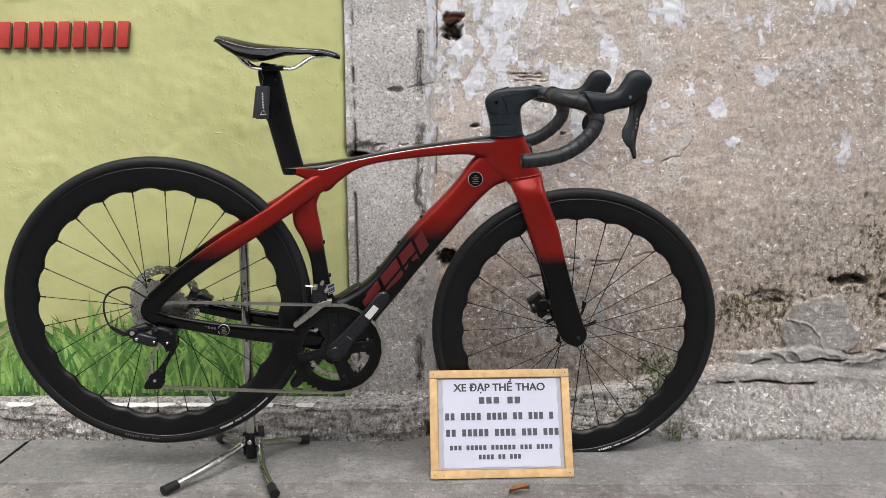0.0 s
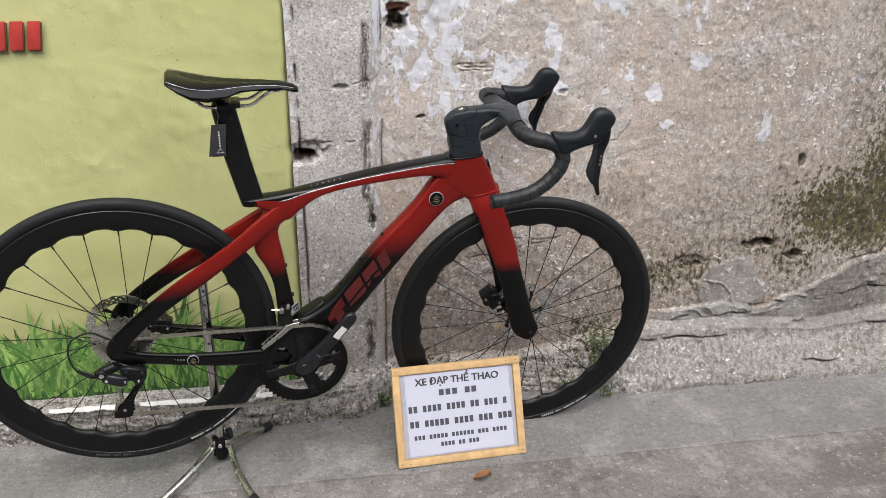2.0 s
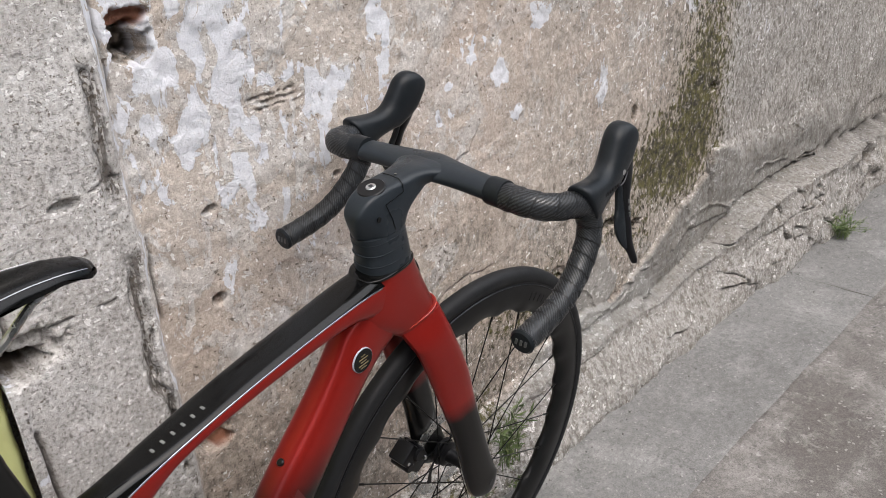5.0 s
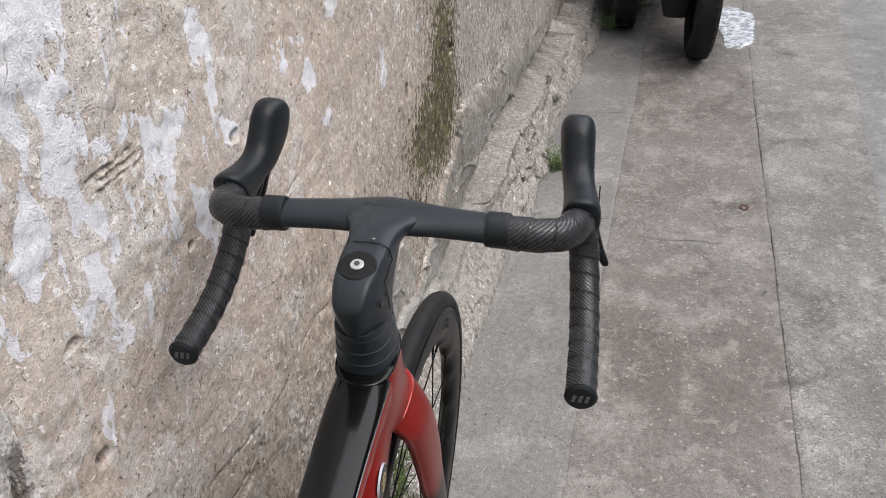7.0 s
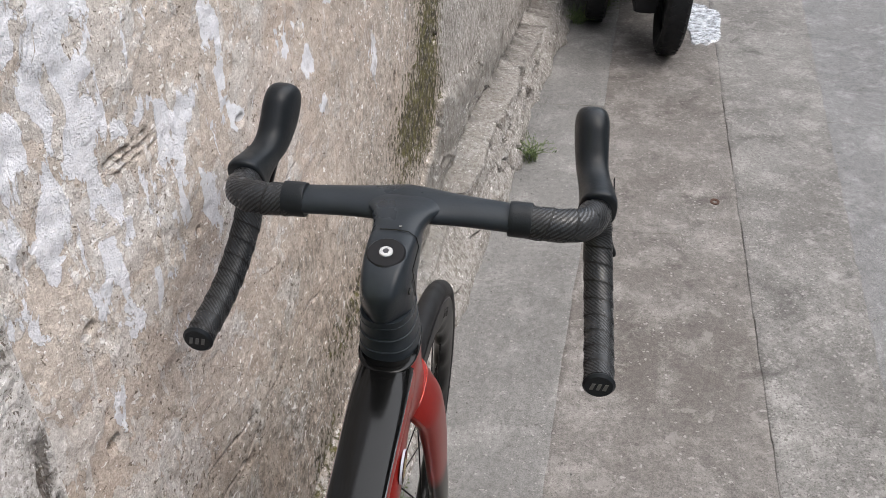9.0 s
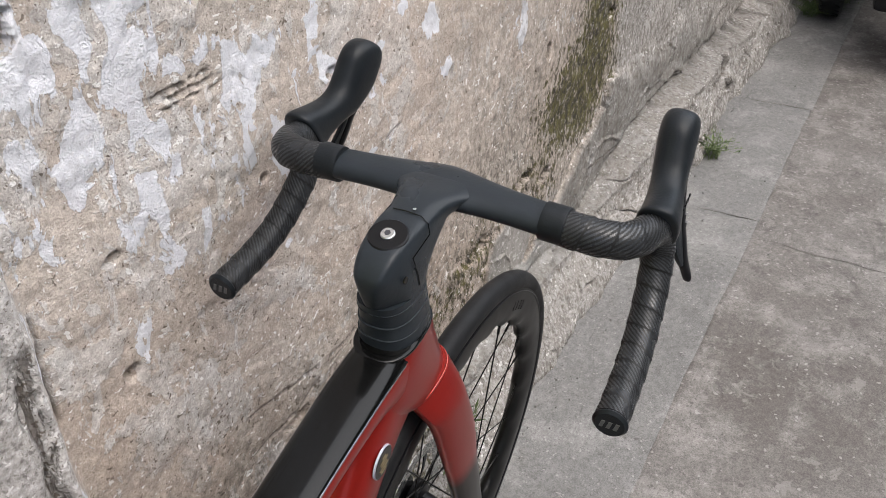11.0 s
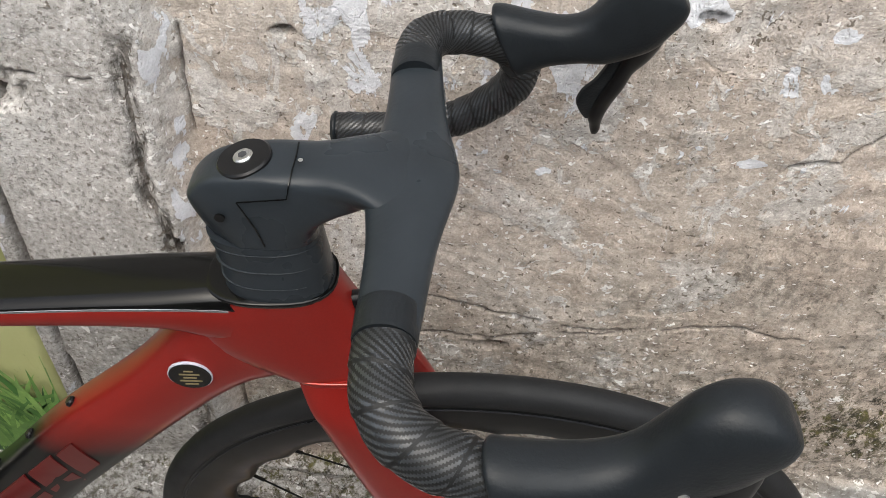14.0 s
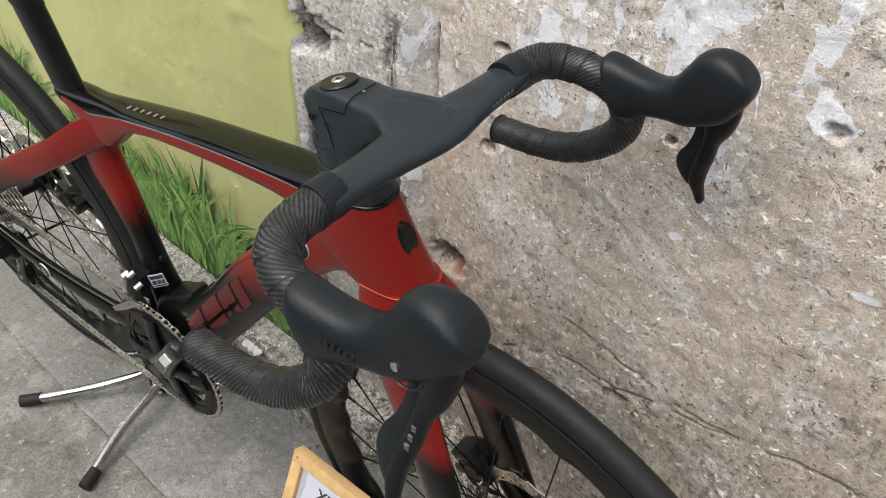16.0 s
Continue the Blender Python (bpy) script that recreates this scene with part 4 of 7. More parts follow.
# painted grass on the yellow wall
bm = bmesh.new()
rnd = random.Random(7)
for layer, count in enumerate((700, 950, 600)):
    for k in range(count):
        x = rnd.uniform(-2.6, -0.262)
        clump = 0.5 + 0.5 * math.sin(x * 13.0) * math.sin(x * 5.1 + 1.0)
        h = (0.07 + 0.22 * clump * rnd.random() + 0.07 * rnd.random()) * (1.0, 1.0, 0.8)[layer]
        bend, w = rnd.uniform(-1, 1), rnd.uniform(0.0028, 0.0072) * (1.3, 1.0, 0.7)[layer]
        lean = bend * h * 0.75
        z0 = 0.092 + (0 if layer == 0 else rnd.uniform(0, 0.03) + 0.06 * rnd.random() ** 3)
        y = 2.1615 - 0.0012 * layer - 0.000002 * k
        prev = None
        for i in range(9):
            t = i / 8
            cx, cz = x + lean * t ** 1.8, z0 + h * (t - 0.28 * abs(bend) * t ** 2.4)
            ww = w * (math.sin(math.pi * min(1, 0.25 + 0.75 * t)) ** 0.8) * (1 if t < 1 else 0) + 0.0002
            nx, nz = h * (1 - 0.67 * abs(bend) * t ** 1.4), -lean * 1.8 * t ** 0.8
            q = math.hypot(nx, nz)
            a, b = cx - ww * nx / q, cx + ww * nx / q
            cur = (bm.verts.new((min(a, -0.25), y, cz - ww * nz / q)), bm.verts.new((min(b, -0.249), y, cz + ww * nz / q)))
            if prev:
                f = bm.faces.new((prev[0], prev[1], cur[1], cur[0]))
                f.material_index = 1 if layer == 0 else 0
            prev = cur
tagged(part("painted_grass", bm, [M_MURAL, M_MURAL_DARK], smooth=False), "green grass blades painted along the yellow wall's foot", "mural", kind="stuff")

# large red painted characters on the yellow wall, as plain bars
mural = tagged(new("painted_number"), "red painted writing with dark shadow on the yellow wall", "wall writing")
for i in range(11):
    x0 = -1.164 + 0.0365 * i
    for mat, dx, dz, y in ((M_SIGN_DARK, 0.003, -0.003, 2.1585), (M_SIGN_RED, 0, 0, 2.156)):
        bm = bmesh.new()
        box(bm, (x0 + dx, y, 0.985 + dz), (x0 + 0.027 + dx, y + 0.006, 1.047 + dz), bevel=0.0008)
        for v in bm.verts:
            v.co.x += (v.co.z - 1.016) * 0.14
        part("character_bar", bm, mat, mural)

# unseen wall added to close the alley, dark so that the lacquer mirrors dark
for nm, lo, hi in (("wall_south", (-24, -2.5, -0.1), (24, -2.3, 3.4)),):
    bm = bmesh.new()
    box(bm, lo, hi)
    tagged(part(nm, bm, M_SOUTH, smooth=False), "plain dark wall added out of view across the alley", "wall", kind="structure")


# ---- the ground ----
bm = bmesh.new()
q = [bm.verts.new(p) for p in ((-400, -400, -0.014), (400, -400, -0.014), (400, 400, -0.014), (-400, 400, -0.014))]
bm.faces.new(q)
tagged(part("ground", bm, M_GROUND, smooth=False), "dark packed soil under the paving", "ground", kind="structure")

pavement = tagged(new("pavement"), "alley paving of worn concrete strips", "pavement", kind="structure")


def slab(name, x0, x1, y0, y1, mat, z, dx=0.02, seed=0, slant=0.0, chip=0.004):
    """One poured strip with uneven edges and a slightly wavy top."""
    nx, ny = int((x1 - x0) / dx) + 2, max(6, int((y1 - y0) / dx) + 2)
    xs = np.linspace(x0, x1, nx)
    ts = np.concatenate([[0, 0], np.linspace(0, 1, ny), [1, 1]])
    X, T = np.meshgrid(xs, ts, indexing="ij")
    e0 = y0 + chip * (fbm(xs * 14, xs * 0, seed, 4) - 0.5) * 2 + slant * np.maximum(xs - 1.0, -1.0)
    e1 = y1 + chip * (fbm(xs * 14, xs * 0, seed + 9, 4) - 0.5) * 2 + (slant if slant else 0) * 0
    Y = e0[:, None] * (1 - T) + e1[:, None] * T
    for at, sway in ((1.685, 0.05), (1.772, 0.06)):
        if min(abs(x0 - at), abs(x1 - at)) < 0.01:
            X = X + sway * (fbm(Y * 9, Y * 0, 500, 4) - 0.5) * np.exp(-(((X - at) / 0.1) ** 2))
    Z = z + 0.007 * (fbm(X * 1.6, Y * 1.6, seed + 3, 3) - 0.5) + 0.0035 * (fbm(X * 11, Y * 11, seed + 4, 4) - 0.5)
    Z[:, 0] = Z[:, -1] = -0.0125
    Z[:, 1] -= 0.0028
    Z[:, -2] -= 0.0028
    Y[:, 1] -= 0.003
    Y[:, -2] += 0.003
    ob = new(name, grid_mesh(name, np.stack([X, Y, Z], -1), [mat]))
    ob.parent = pavement
    return ob


slab("slab", -8.0, -1.062, 1.8388, 2.24, M_SLAB_A, 0.0, 0.03, 100)
slab("slab", -1.056, 1.771, 1.8388, 2.24, M_SLAB_A, 0.0, 0.012, 110)
slab("slab", 1.7728, 2.57, 1.8388, 2.24, M_SLAB_A, 0.0, 0.012, 115)
slab("slab", 2.5735, 9.0, 1.833, 2.24, M_SLAB_A, -0.001, 0.03, 120)
slab("slab", -8.0, 1.684, 1.4025, 1.8368, M_SLAB_B, -0.0015, 0.012, 130, chip=0.005)
slab("slab", 1.6865, 9.0, 1.4025, 1.8368, M_SLAB_B, -0.002, 0.014, 140, chip=0.005)
slab("slab", -8.0, 9.0, 1.16, 1.3985, M_SLAB_C, -0.001, 0.016, 150, slant=-0.066, chip=0.005)
slab("slab", -8.0, 2.56, -2.4, 1.245, M_SLAB_D, -0.006, 0.05, 160)
slab("slab", 2.5635, 9.0, -2.4, 1.06, M_SLAB_D, -0.006, 0.05, 170)


# ---- the road bicycle ----
# local axes: x forward, y to its left (the wall side), z up; it leans a little off the wall
BIKE_POSE = Matrix.Translation((0.0101, 1.9965, -0.0039)) @ Matrix.Rotation(radians(6.09), 4, "Z") @ Matrix.Rotation(radians(-0.47), 4, "Y") @ Matrix.Rotation(radians(5.1), 4, "X")
bike = tagged(new("road_bicycle"), "red and black carbon road bicycle with deep black wheels", "bicycle")
bike.matrix_local = BIKE_POSE

# the front end is turned a little to its right about the steering axis
AXIS_AT, AXIS = Vector((0.175, 0, 0.69)), Vector((-0.2113, 0, 0.9774))
STEER = Matrix.Translation(AXIS_AT) @ Matrix.Rotation(radians(-3.8), 4, AXIS) @ Matrix.Translation(-AXIS_AT)


BAR = Matrix.Translation(AXIS_AT) @ Matrix.Rotation(radians(-2.6), 4, AXIS) @ Matrix.Translation(-AXIS_AT) @ Matrix.Translation((0.13, 0, 0.78)) @ Matrix.Rotation(radians(-2.9), 4, "X") @ Matrix.Translation((-0.13, 0, -0.78))


def steer_bar(bm):
    bmesh.ops.transform(bm, matrix=BAR, verts=bm.verts[:])
    return bm


def steer(bm):
    bmesh.ops.transform(bm, matrix=STEER, verts=bm.verts[:])
    return bm


REAR, FRONT, BB = (-0.648, 0.408), (0.300, 0.322), (-0.2580, 0.3060)

# frame: head and down tube in one shell, the other tubes under it
bm = bmesh.new()
blade(bm, [(0.170, 0.781, 0.096, 0.777, 0, 0.027), (0.183, 0.753, 0.070, 0.752, 0, 0.028), (0.198, 0.722, 0.072, 0.715, 0, 0.029), (0.211, 0.692, 0.118, 0.682, 0, 0.030)], power=2.8)
blade(bm, [(0.088, 0.752, 0.185, 0.715, 0, 0.026), (0.056, 0.728, 0.137, 0.678, 0, 0.0245), (0.028, 0.690, 0.104, 0.664, 0, 0.0245), (-0.008, 0.648, 0.063, 0.627, 0, 0.0245), (-0.084, 0.572, -0.010, 0.544, 0, 0.0255),
           (-0.154, 0.487, -0.075, 0.468, 0, 0.028), (-0.192, 0.449, -0.110, 0.425, 0, 0.031), (-0.236, 0.424, -0.160, 0.366, 0, 0.034), (-0.280, 0.405, -0.208, 0.300, 0, 0.037), (-0.296, 0.350, -0.250, 0.280, 0, 0.037)], power=2.9)
disc(bm, (BB[0], 0, BB[1]), (0, 1, 0), 0.027, 0.086, 28, rim=0.004)
frame_ob = part("frame", bm, M_DOWN, bike, "candy red carbon frame fading into gloss black")

bm = bmesh.new()
faces = blade(bm, [(-0.362, 0.7150, -0.361, 0.707, 0, 0.009), (-0.347, 0.718, -0.345, 0.703, 0, 0.017), (-0.312, 0.722, -0.308, 0.686, 0, 0.020), (-0.280, 0.725, -0.272, 0.660, 0, 0.021), (-0.245, 0.730, -0.240, 0.683, 0, 0.021), (-0.215, 0.734, -0.203, 0.708, 0, 0.022),
                   (-0.162, 0.743, -0.158, 0.722, 0, 0.023), (-0.10, 0.754, -0.098, 0.730, 0, 0.024), (-0.02, 0.765, -0.019, 0.7365, 0, 0.025), (0.045, 0.773, 0.046, 0.738, 0, 0.0265), (0.085, 0.778, 0.080, 0.728, 0, 0.027), (0.12, 0.780, 0.118, 0.715, 0, 0.027)], n=28, power=3.2, steps=5)
for k, f in enumerate(faces[:-2]):
    if k % 28 < 5 or k % 28 > 22 or f.calc_center_median().x < -0.336:
        f.material_index = 1
bm.verts.ensure_lookup_table()
lines = [[bm.verts[28 * j + k].co.copy() for j in range(14, 53)] for k in (5, 23)]
top = part("top_tube", bm, [M_RED, M_GLOSS], frame_ob, "top tube, gloss black above and red below")
# highlight along both panel edges, built as thin pale tubes
for way in lines:
    bm = bmesh.new()
    tube(bm, [p + Vector((0, -math.copysign(0.0012, p.y), -0.0010)) for p in way], 0.0017, 12)
    part("panel_glint", bm, M_GLINT, top, "pale strip drawn as the highlight on the black panel's edge")

bm = bmesh.new()
blade(bm, [(0.1720, 0.7775, 0.084, 0.7750, 0, 0.0282), (0.1726, 0.7795, 0.083, 0.7770, 0, 0.0286), (0.1722, 0.7808, 0.085, 0.7782, 0, 0.0284), (0.170, 0.7815, 0.091, 0.7790, 0, 0.0276)], n=32, power=2.6)
part("head_collar", bm, M_GLOSS, frame_ob, "gloss black collar under the stem")

bm = bmesh.new()
blade(bm, [(-0.262, 0.690, -0.318, 0.686, 0, 0.018), (-0.288, 0.645, -0.343, 0.634, 0, 0.0185), (-0.291, 0.620, -0.345, 0.588, 0, 0.018), (-0.284, 0.574, -0.327, 0.551, 0, 0.017), (-0.275, 0.499, -0.311, 0.500, 0, 0.0165), (-0.263, 0.422, -0.306, 0.424, 0, 0.019), (-0.235, 0.34, -0.300, 0.34, 0, 0.026)], power=2.5)
part("seat_tube", bm, M_RED, frame_ob)

for side in (-1, 1):
    bm = bmesh.new()
    blade(bm, [(-0.270, 0.712, -0.275, 0.662, side * 0.010, 0.010), (-0.302, 0.696, -0.303, 0.645, side * 0.016, 0.011), (-0.345, 0.668, -0.347, 0.617, side * 0.028, 0.010), (-0.384, 0.641, -0.387, 0.593, side * 0.038, 0.009), (-0.455, 0.599, -0.458, 0.548, side * 0.049, 0.008),
               (-0.526, 0.555, -0.518, 0.512, side * 0.056, 0.0075), (-0.587, 0.512, -0.577, 0.472, side * 0.061, 0.007), (-0.636, 0.473, -0.613, 0.442, side * 0.065, 0.007), (-0.668, 0.441, -0.630, 0.424, side * 0.067, 0.007), (-0.677, 0.412, -0.636, 0.404, side * 0.067, 0.0068), (-0.664, 0.393, -0.628, 0.392, side * 0.067, 0.0065)], n=16, power=2.6)
    part("seat_stay", bm, M_RED, frame_ob)
    bm = bmesh.new()
    blade(bm, [(-0.652, 0.424, -0.672, 0.400, side * 0.0675, 0.0065), (-0.626, 0.411, -0.643, 0.380, side * 0.067, 0.007), (-0.584, 0.398, -0.597, 0.373, side * 0.064, 0.0075), (-0.515, 0.383, -0.517, 0.353, side * 0.060, 0.008), (-0.434, 0.370, -0.424, 0.332, side * 0.053, 0.0085), (-0.345, 0.357, -0.345, 0.315, side * 0.042, 0.009), (-0.28, 0.345, -0.285, 0.295, side * 0.033, 0.010)], n=16, power=2.6)
    part("chain_stay", bm, M_GLOSS, frame_ob)

# small bolts on the tubes
for x, z, dx, dz in ((-0.279, 0.545, 1, 0.15), (-0.268, 0.468, 1, 0.15), (-0.060, 0.599, -0.65, 0.76), (-0.112, 0.541, -0.65, 0.76), (-0.160, 0.482, -0.65, 0.76)):
    bm = bmesh.new()
    disc(bm, (x - 0.0032 * dx, 0, z - 0.0032 * dz), (dx, 0, dz), 0.0048, 0.010, 12, rim=0.0015)
    part("bottle_bolt", bm, M_CRANK, frame_ob)

# round badge stickers
for x, y, z, r in ((0.060, -0.0247, 0.6855, 0.0165), (-0.502, -0.0683, 0.368, 0.0125)):
    bm = bmesh.new()
    disc(bm, (x, y, z), (0, 1, 0), r, 0.0022, 28, mat=0)
    disc(bm, (x, y - 0.0011, z), (0, 1, 0), r * 0.95, 0.0012, 28, mat=1)
    for k in range(5):
        w = r * (0.2, 0.45, 0.3, 0.5, 0.3)[k]
        box(bm, (x - w, y - 0.0022, z + r * (0.45 - 0.26 * k) - 0.0007), (x + w, y - 0.0014, z + r * (0.45 - 0.26 * k) + 0.0007), mat=2)
    part("badge", bm, [M_PAPER, M_GLOSS, M_GOLD], frame_ob, "round badge sticker with pale rim")
bm = bmesh.new()
for k in range(5):
    x = -0.548 + 0.0062 * k
    box(bm, (x, -0.0691, 0.3745 - 0.0012 * k), (x + 0.0038, -0.066, 0.3795 - 0.0012 * k))
part("stay_print", bm, M_PRINT_G, frame_ob)


# big slanted lettering on the down tube, drawn as plain blocks: along the tube and across it
D0, DL, DC = Vector((-0.163, 0, 0.425)), Vector((0.655, 0, 0.755)).normalized(), Vector((-0.755, 0, 0.655)).normalized()
for s0, s1, strips in ((-0.040, 0.016, ((0.004, 0.022),)), (-0.022, 0.004, ((-0.023, 0.0035),)), (0.026, 0.082, ((-0.022, -0.004), (0.001, 0.022))), (0.090, 0.134, ((-0.022, -0.006), (-0.001, 0.021))), (0.142, 0.170, ((-0.016, 0.018),))):
    for strip in strips:
        bm = bmesh.new()
        n = 6
        rows = []
        for i in range(n + 1):
            s = s0 + (s1 - s0) * i / n
            rows.append([D0 + DL * (s + 0.024 * (cc / 0.05)) + DC * cc + Vector((0, yy, 0)) for cc, yy in [(q, -0.0005 - (0.0262 + 0.0052 * max(0, 1 - s / 0.11)) * (1 - abs(q / 0.038) ** 2.9) ** (1 / 2.9)) for q in (strip[0], (strip[0] * 2 + strip[1]) / 3, (strip[0] + 2 * strip[1]) / 3, strip[1])] + [(strip[1], -0.018), (strip[0], -0.018)]])
        rings(bm, rows)
        part("lettering_block", bm, M_PRINT_R, frame_ob)

# small print on the top tube
for k in range(6):
    bm = bmesh.new()
    x = -0.215 + 0.0125 * k
    z = float(np.interp(x, (-0.215, -0.162, -0.10), (0.734, 0.743, 0.754)))
    box(bm, (x, -0.0060, z - 0.003), (x + 0.0030, 0.0000, z + 0.0005))
    part("print_bar", bm, M_PRINT_M, frame_ob)

# cover over the cable port in front of the seat tube, with an approval label
bm = bmesh.new()
blade(bm, [(-0.268, 0.409, -0.266, 0.398, 0, 0.016), (-0.256, 0.4165, -0.250, 0.402, 0, 0.021), (-0.236, 0.4285, -0.229, 0.412, 0, 0.0215), (-0.214, 0.4425, -0.207, 0.428, 0, 0.0205), (-0.202, 0.4470, -0.198, 0.439, 0, 0.014)], n=24, power=3.2)
part("port_cover", bm, M_RIM, frame_ob, "gloss black cover over the cable port")
turn = Matrix.Translation((-0.2665, -0.0172, 0.440)) @ Matrix.Rotation(radians(42), 4, "Z") @ Matrix.Rotation(radians(-8), 4, "Y")
bm = bmesh.new()
box(bm, (-0.0105, -0.0006, -0.0115), (0.0105, 0.0012, 0.0115), turn, mat=0)
box(bm, (-0.0092, -0.0010, 0.0042), (0.0092, -0.0004, 0.0098), turn, mat=1)
for k, (x0, x1) in enumerate(((-0.0085, -0.0030), (-0.0015, 0.0035), (0.0048, 0.0085))):
    box(bm, (x0, -0.0010, -0.0055), (x1, -0.0004, 0.0010), turn, mat=1)
box(bm, (-0.0085, -0.0010, -0.0095), (0.0085, -0.0004, -0.0078), turn, mat=1)
part("sticker", bm, [M_FILM, M_INK], frame_ob, "pale approval sticker with dark print")

# head badge, on the front of the head tube
bm = bmesh.new()
rings(bm, [oval(Vector((0.1890, 0, 0.742)) + Vector((0.977, 0, 0.211)) * d, Vector((-0.211, 0, 0.977)) * 0.019 * q, Vector((0, 1, 0)) * 0.0095 * q, 20) for q, d in ((1, -0.010), (1, 0.0005), (0.9, 0.0015))])
part("head_badge", bm, M_CRANK, frame_ob, "dark shield badge on the head tube")

# seat post, clamp, saddle
bm = bmesh.new()
blade(bm, [(-0.312, 0.700, -0.362, 0.700, 0, 0.0135), (-0.319, 0.727, -0.3665, 0.7135, 0, 0.0135), (-0.3395, 0.820, -0.3915, 0.818, 0, 0.0135)], power=2.3)
blade(bm, [(-0.3385, 0.818, -0.393, 0.818, 0, 0.0145), (-0.350, 0.880, -0.4005, 0.880, 0, 0.0145), (-0.357, 0.917, -0.406, 0.917, 0, 0.0145), (-0.363, 0.930, -0.402, 0.934, 0, 0.014), (-0.378, 0.938, -0.396, 0.941, 0, 0.012)], power=2.3)
post = part("seat_post", bm, M_POST, bike, "black aero carbon seat post")
bm = bmesh.new()
disc(bm, (-0.372, 0, 0.930), (0, 1, 0), 0.0075, 0.052, 18, rim=0.002)
box(bm, (-0.395, -0.026, 0.924), (-0.348, 0.026, 0.934), bevel=0.003)
part("saddle_clamp", bm, M_CRANK, post)
bm = bmesh.new()
disc(bm, (-0.368, -0.015, 0.903), (0, 1, 0), 0.0035, 0.003, 12)
part("clamp_bolt", bm, M_GREY, post)
saddle = tagged(new("saddle"), "")
saddle.parent = bike
bm = bmesh.new()
rows = []
for x, zt, zb, w, pw in ((-0.4875, 0.993, 0.983, 0.040, 2.8), (-0.482, 0.997, 0.980, 0.058, 2.6), (-0.465, 0.994, 0.964, 0.068, 2.3), (-0.44, 0.988, 0.945, 0.070, 2.2), (-0.41, 0.982, 0.936, 0.060, 2.2), (-0.38, 0.978, 0.941, 0.048, 2.2), (-0.345, 0.9755, 0.951, 0.034, 2.2), (-0.30, 0.973, 0.9545, 0.0255, 2.2), (-0.265, 0.968, 0.9515, 0.0215, 2.2), (-0.24, 0.961, 0.948, 0.018, 2.1), (-0.2305, 0.955, 0.947, 0.010, 2.0)):
    ring = oval(Vector((x, 0, (zt + zb) / 2)), Vector((0, w, 0)), Vector((0, 0, (zt - zb) / 2)), 36, pw)
    for p in ring:
        u = abs(p.y) / w
        if p.z > (zt + zb) / 2:
            p.z -= 0.006 * math.exp(-((p.y / 0.011) ** 2)) * (1 if -0.45 < x < -0.29 else 0) + 0.006 * u ** 3
        else:
            p.y *= 1 + 0.06 * (1 - u)
            p.z += (1 - u ** 3) * (zt - zb) * 0.12
    rows.append(ring)
rings(bm, rows)
part("saddle_shell", bm, M_SADDLE, saddle, "glossy black road saddle cover", angle=60)
for side in (-1, 1):
    # pale strip as highlight on the crest where the top of the cover turns down
    crest = []
    for ring in rows[1:-1]:
        reach = max(abs(p.y) for p in ring)
        crest.append(max((p for p in ring if p.y * side > 0.74 * reach), key=lambda p: p.z) + Vector((0, 0, 0.0002)))
    bm = bmesh.new()
    tube(bm, spline([tuple(p) for p in crest], 5), 0.0007, 6)
    part("cover_glint", bm, M_GLINT, saddle, "pale strip drawn as the highlight along the saddle's crest")
    bm = bmesh.new()
    tube(bm, spline([(-0.262, side * 0.010, 0.953), (-0.29, side * 0.017, 0.951), (-0.325, side * 0.022, 0.930), (-0.35, side * 0.022, 0.928), (-0.395, side * 0.022, 0.928), (-0.42, side * 0.026, 0.934), (-0.440, side * 0.030, 0.952)], 5), 0.0036, 8)
    part("saddle_rail", bm, M_STEEL, saddle, "polished steel rail")

# paper tags on a string
for k, (dx, mat) in enumerate(((0, M_INK), (0.0045, M_INK))):
    bm = bmesh.new()
    box(bm, (-0.412 + dx, -0.0235 + 0.004 * k, 0.826 - 0.003 * k), (-0.385 + dx, -0.0218 + 0.004 * k, 0.893 - 0.002 * k), bevel=0.0004)
    for v in bm.verts:
        v.co.x += (v.co.z - 0.86) * 0.10 * (1 if k else 1.6) - 0.002
    if not k:
        for i in range(6):
            box(bm, (-0.397, -0.0243, 0.846 + 0.0058 * i), (-0.3945, -0.0234, 0.8495 + 0.0058 * i), mat=1)
        tube(bm, [(-0.403, -0.0239, 0.833), (-0.389, -0.0239, 0.833), (-0.396, -0.0239, 0.842), (-0.403, -0.0239, 0.833)], 0.0005, 5, mat=1)
    part("hang_tag", bm, [mat, M_PRINT_W], post, "black card hang tag with pale print")
bm = bmesh.new()
tube(bm, spline([(-0.397, -0.0205, 0.892), (-0.393, -0.019, 0.91), (-0.397, -0.016, 0.925), (-0.39, -0.004, 0.934)], 4), 0.0007, 5)
part("tag_string", bm, M_PRINT_G, post)


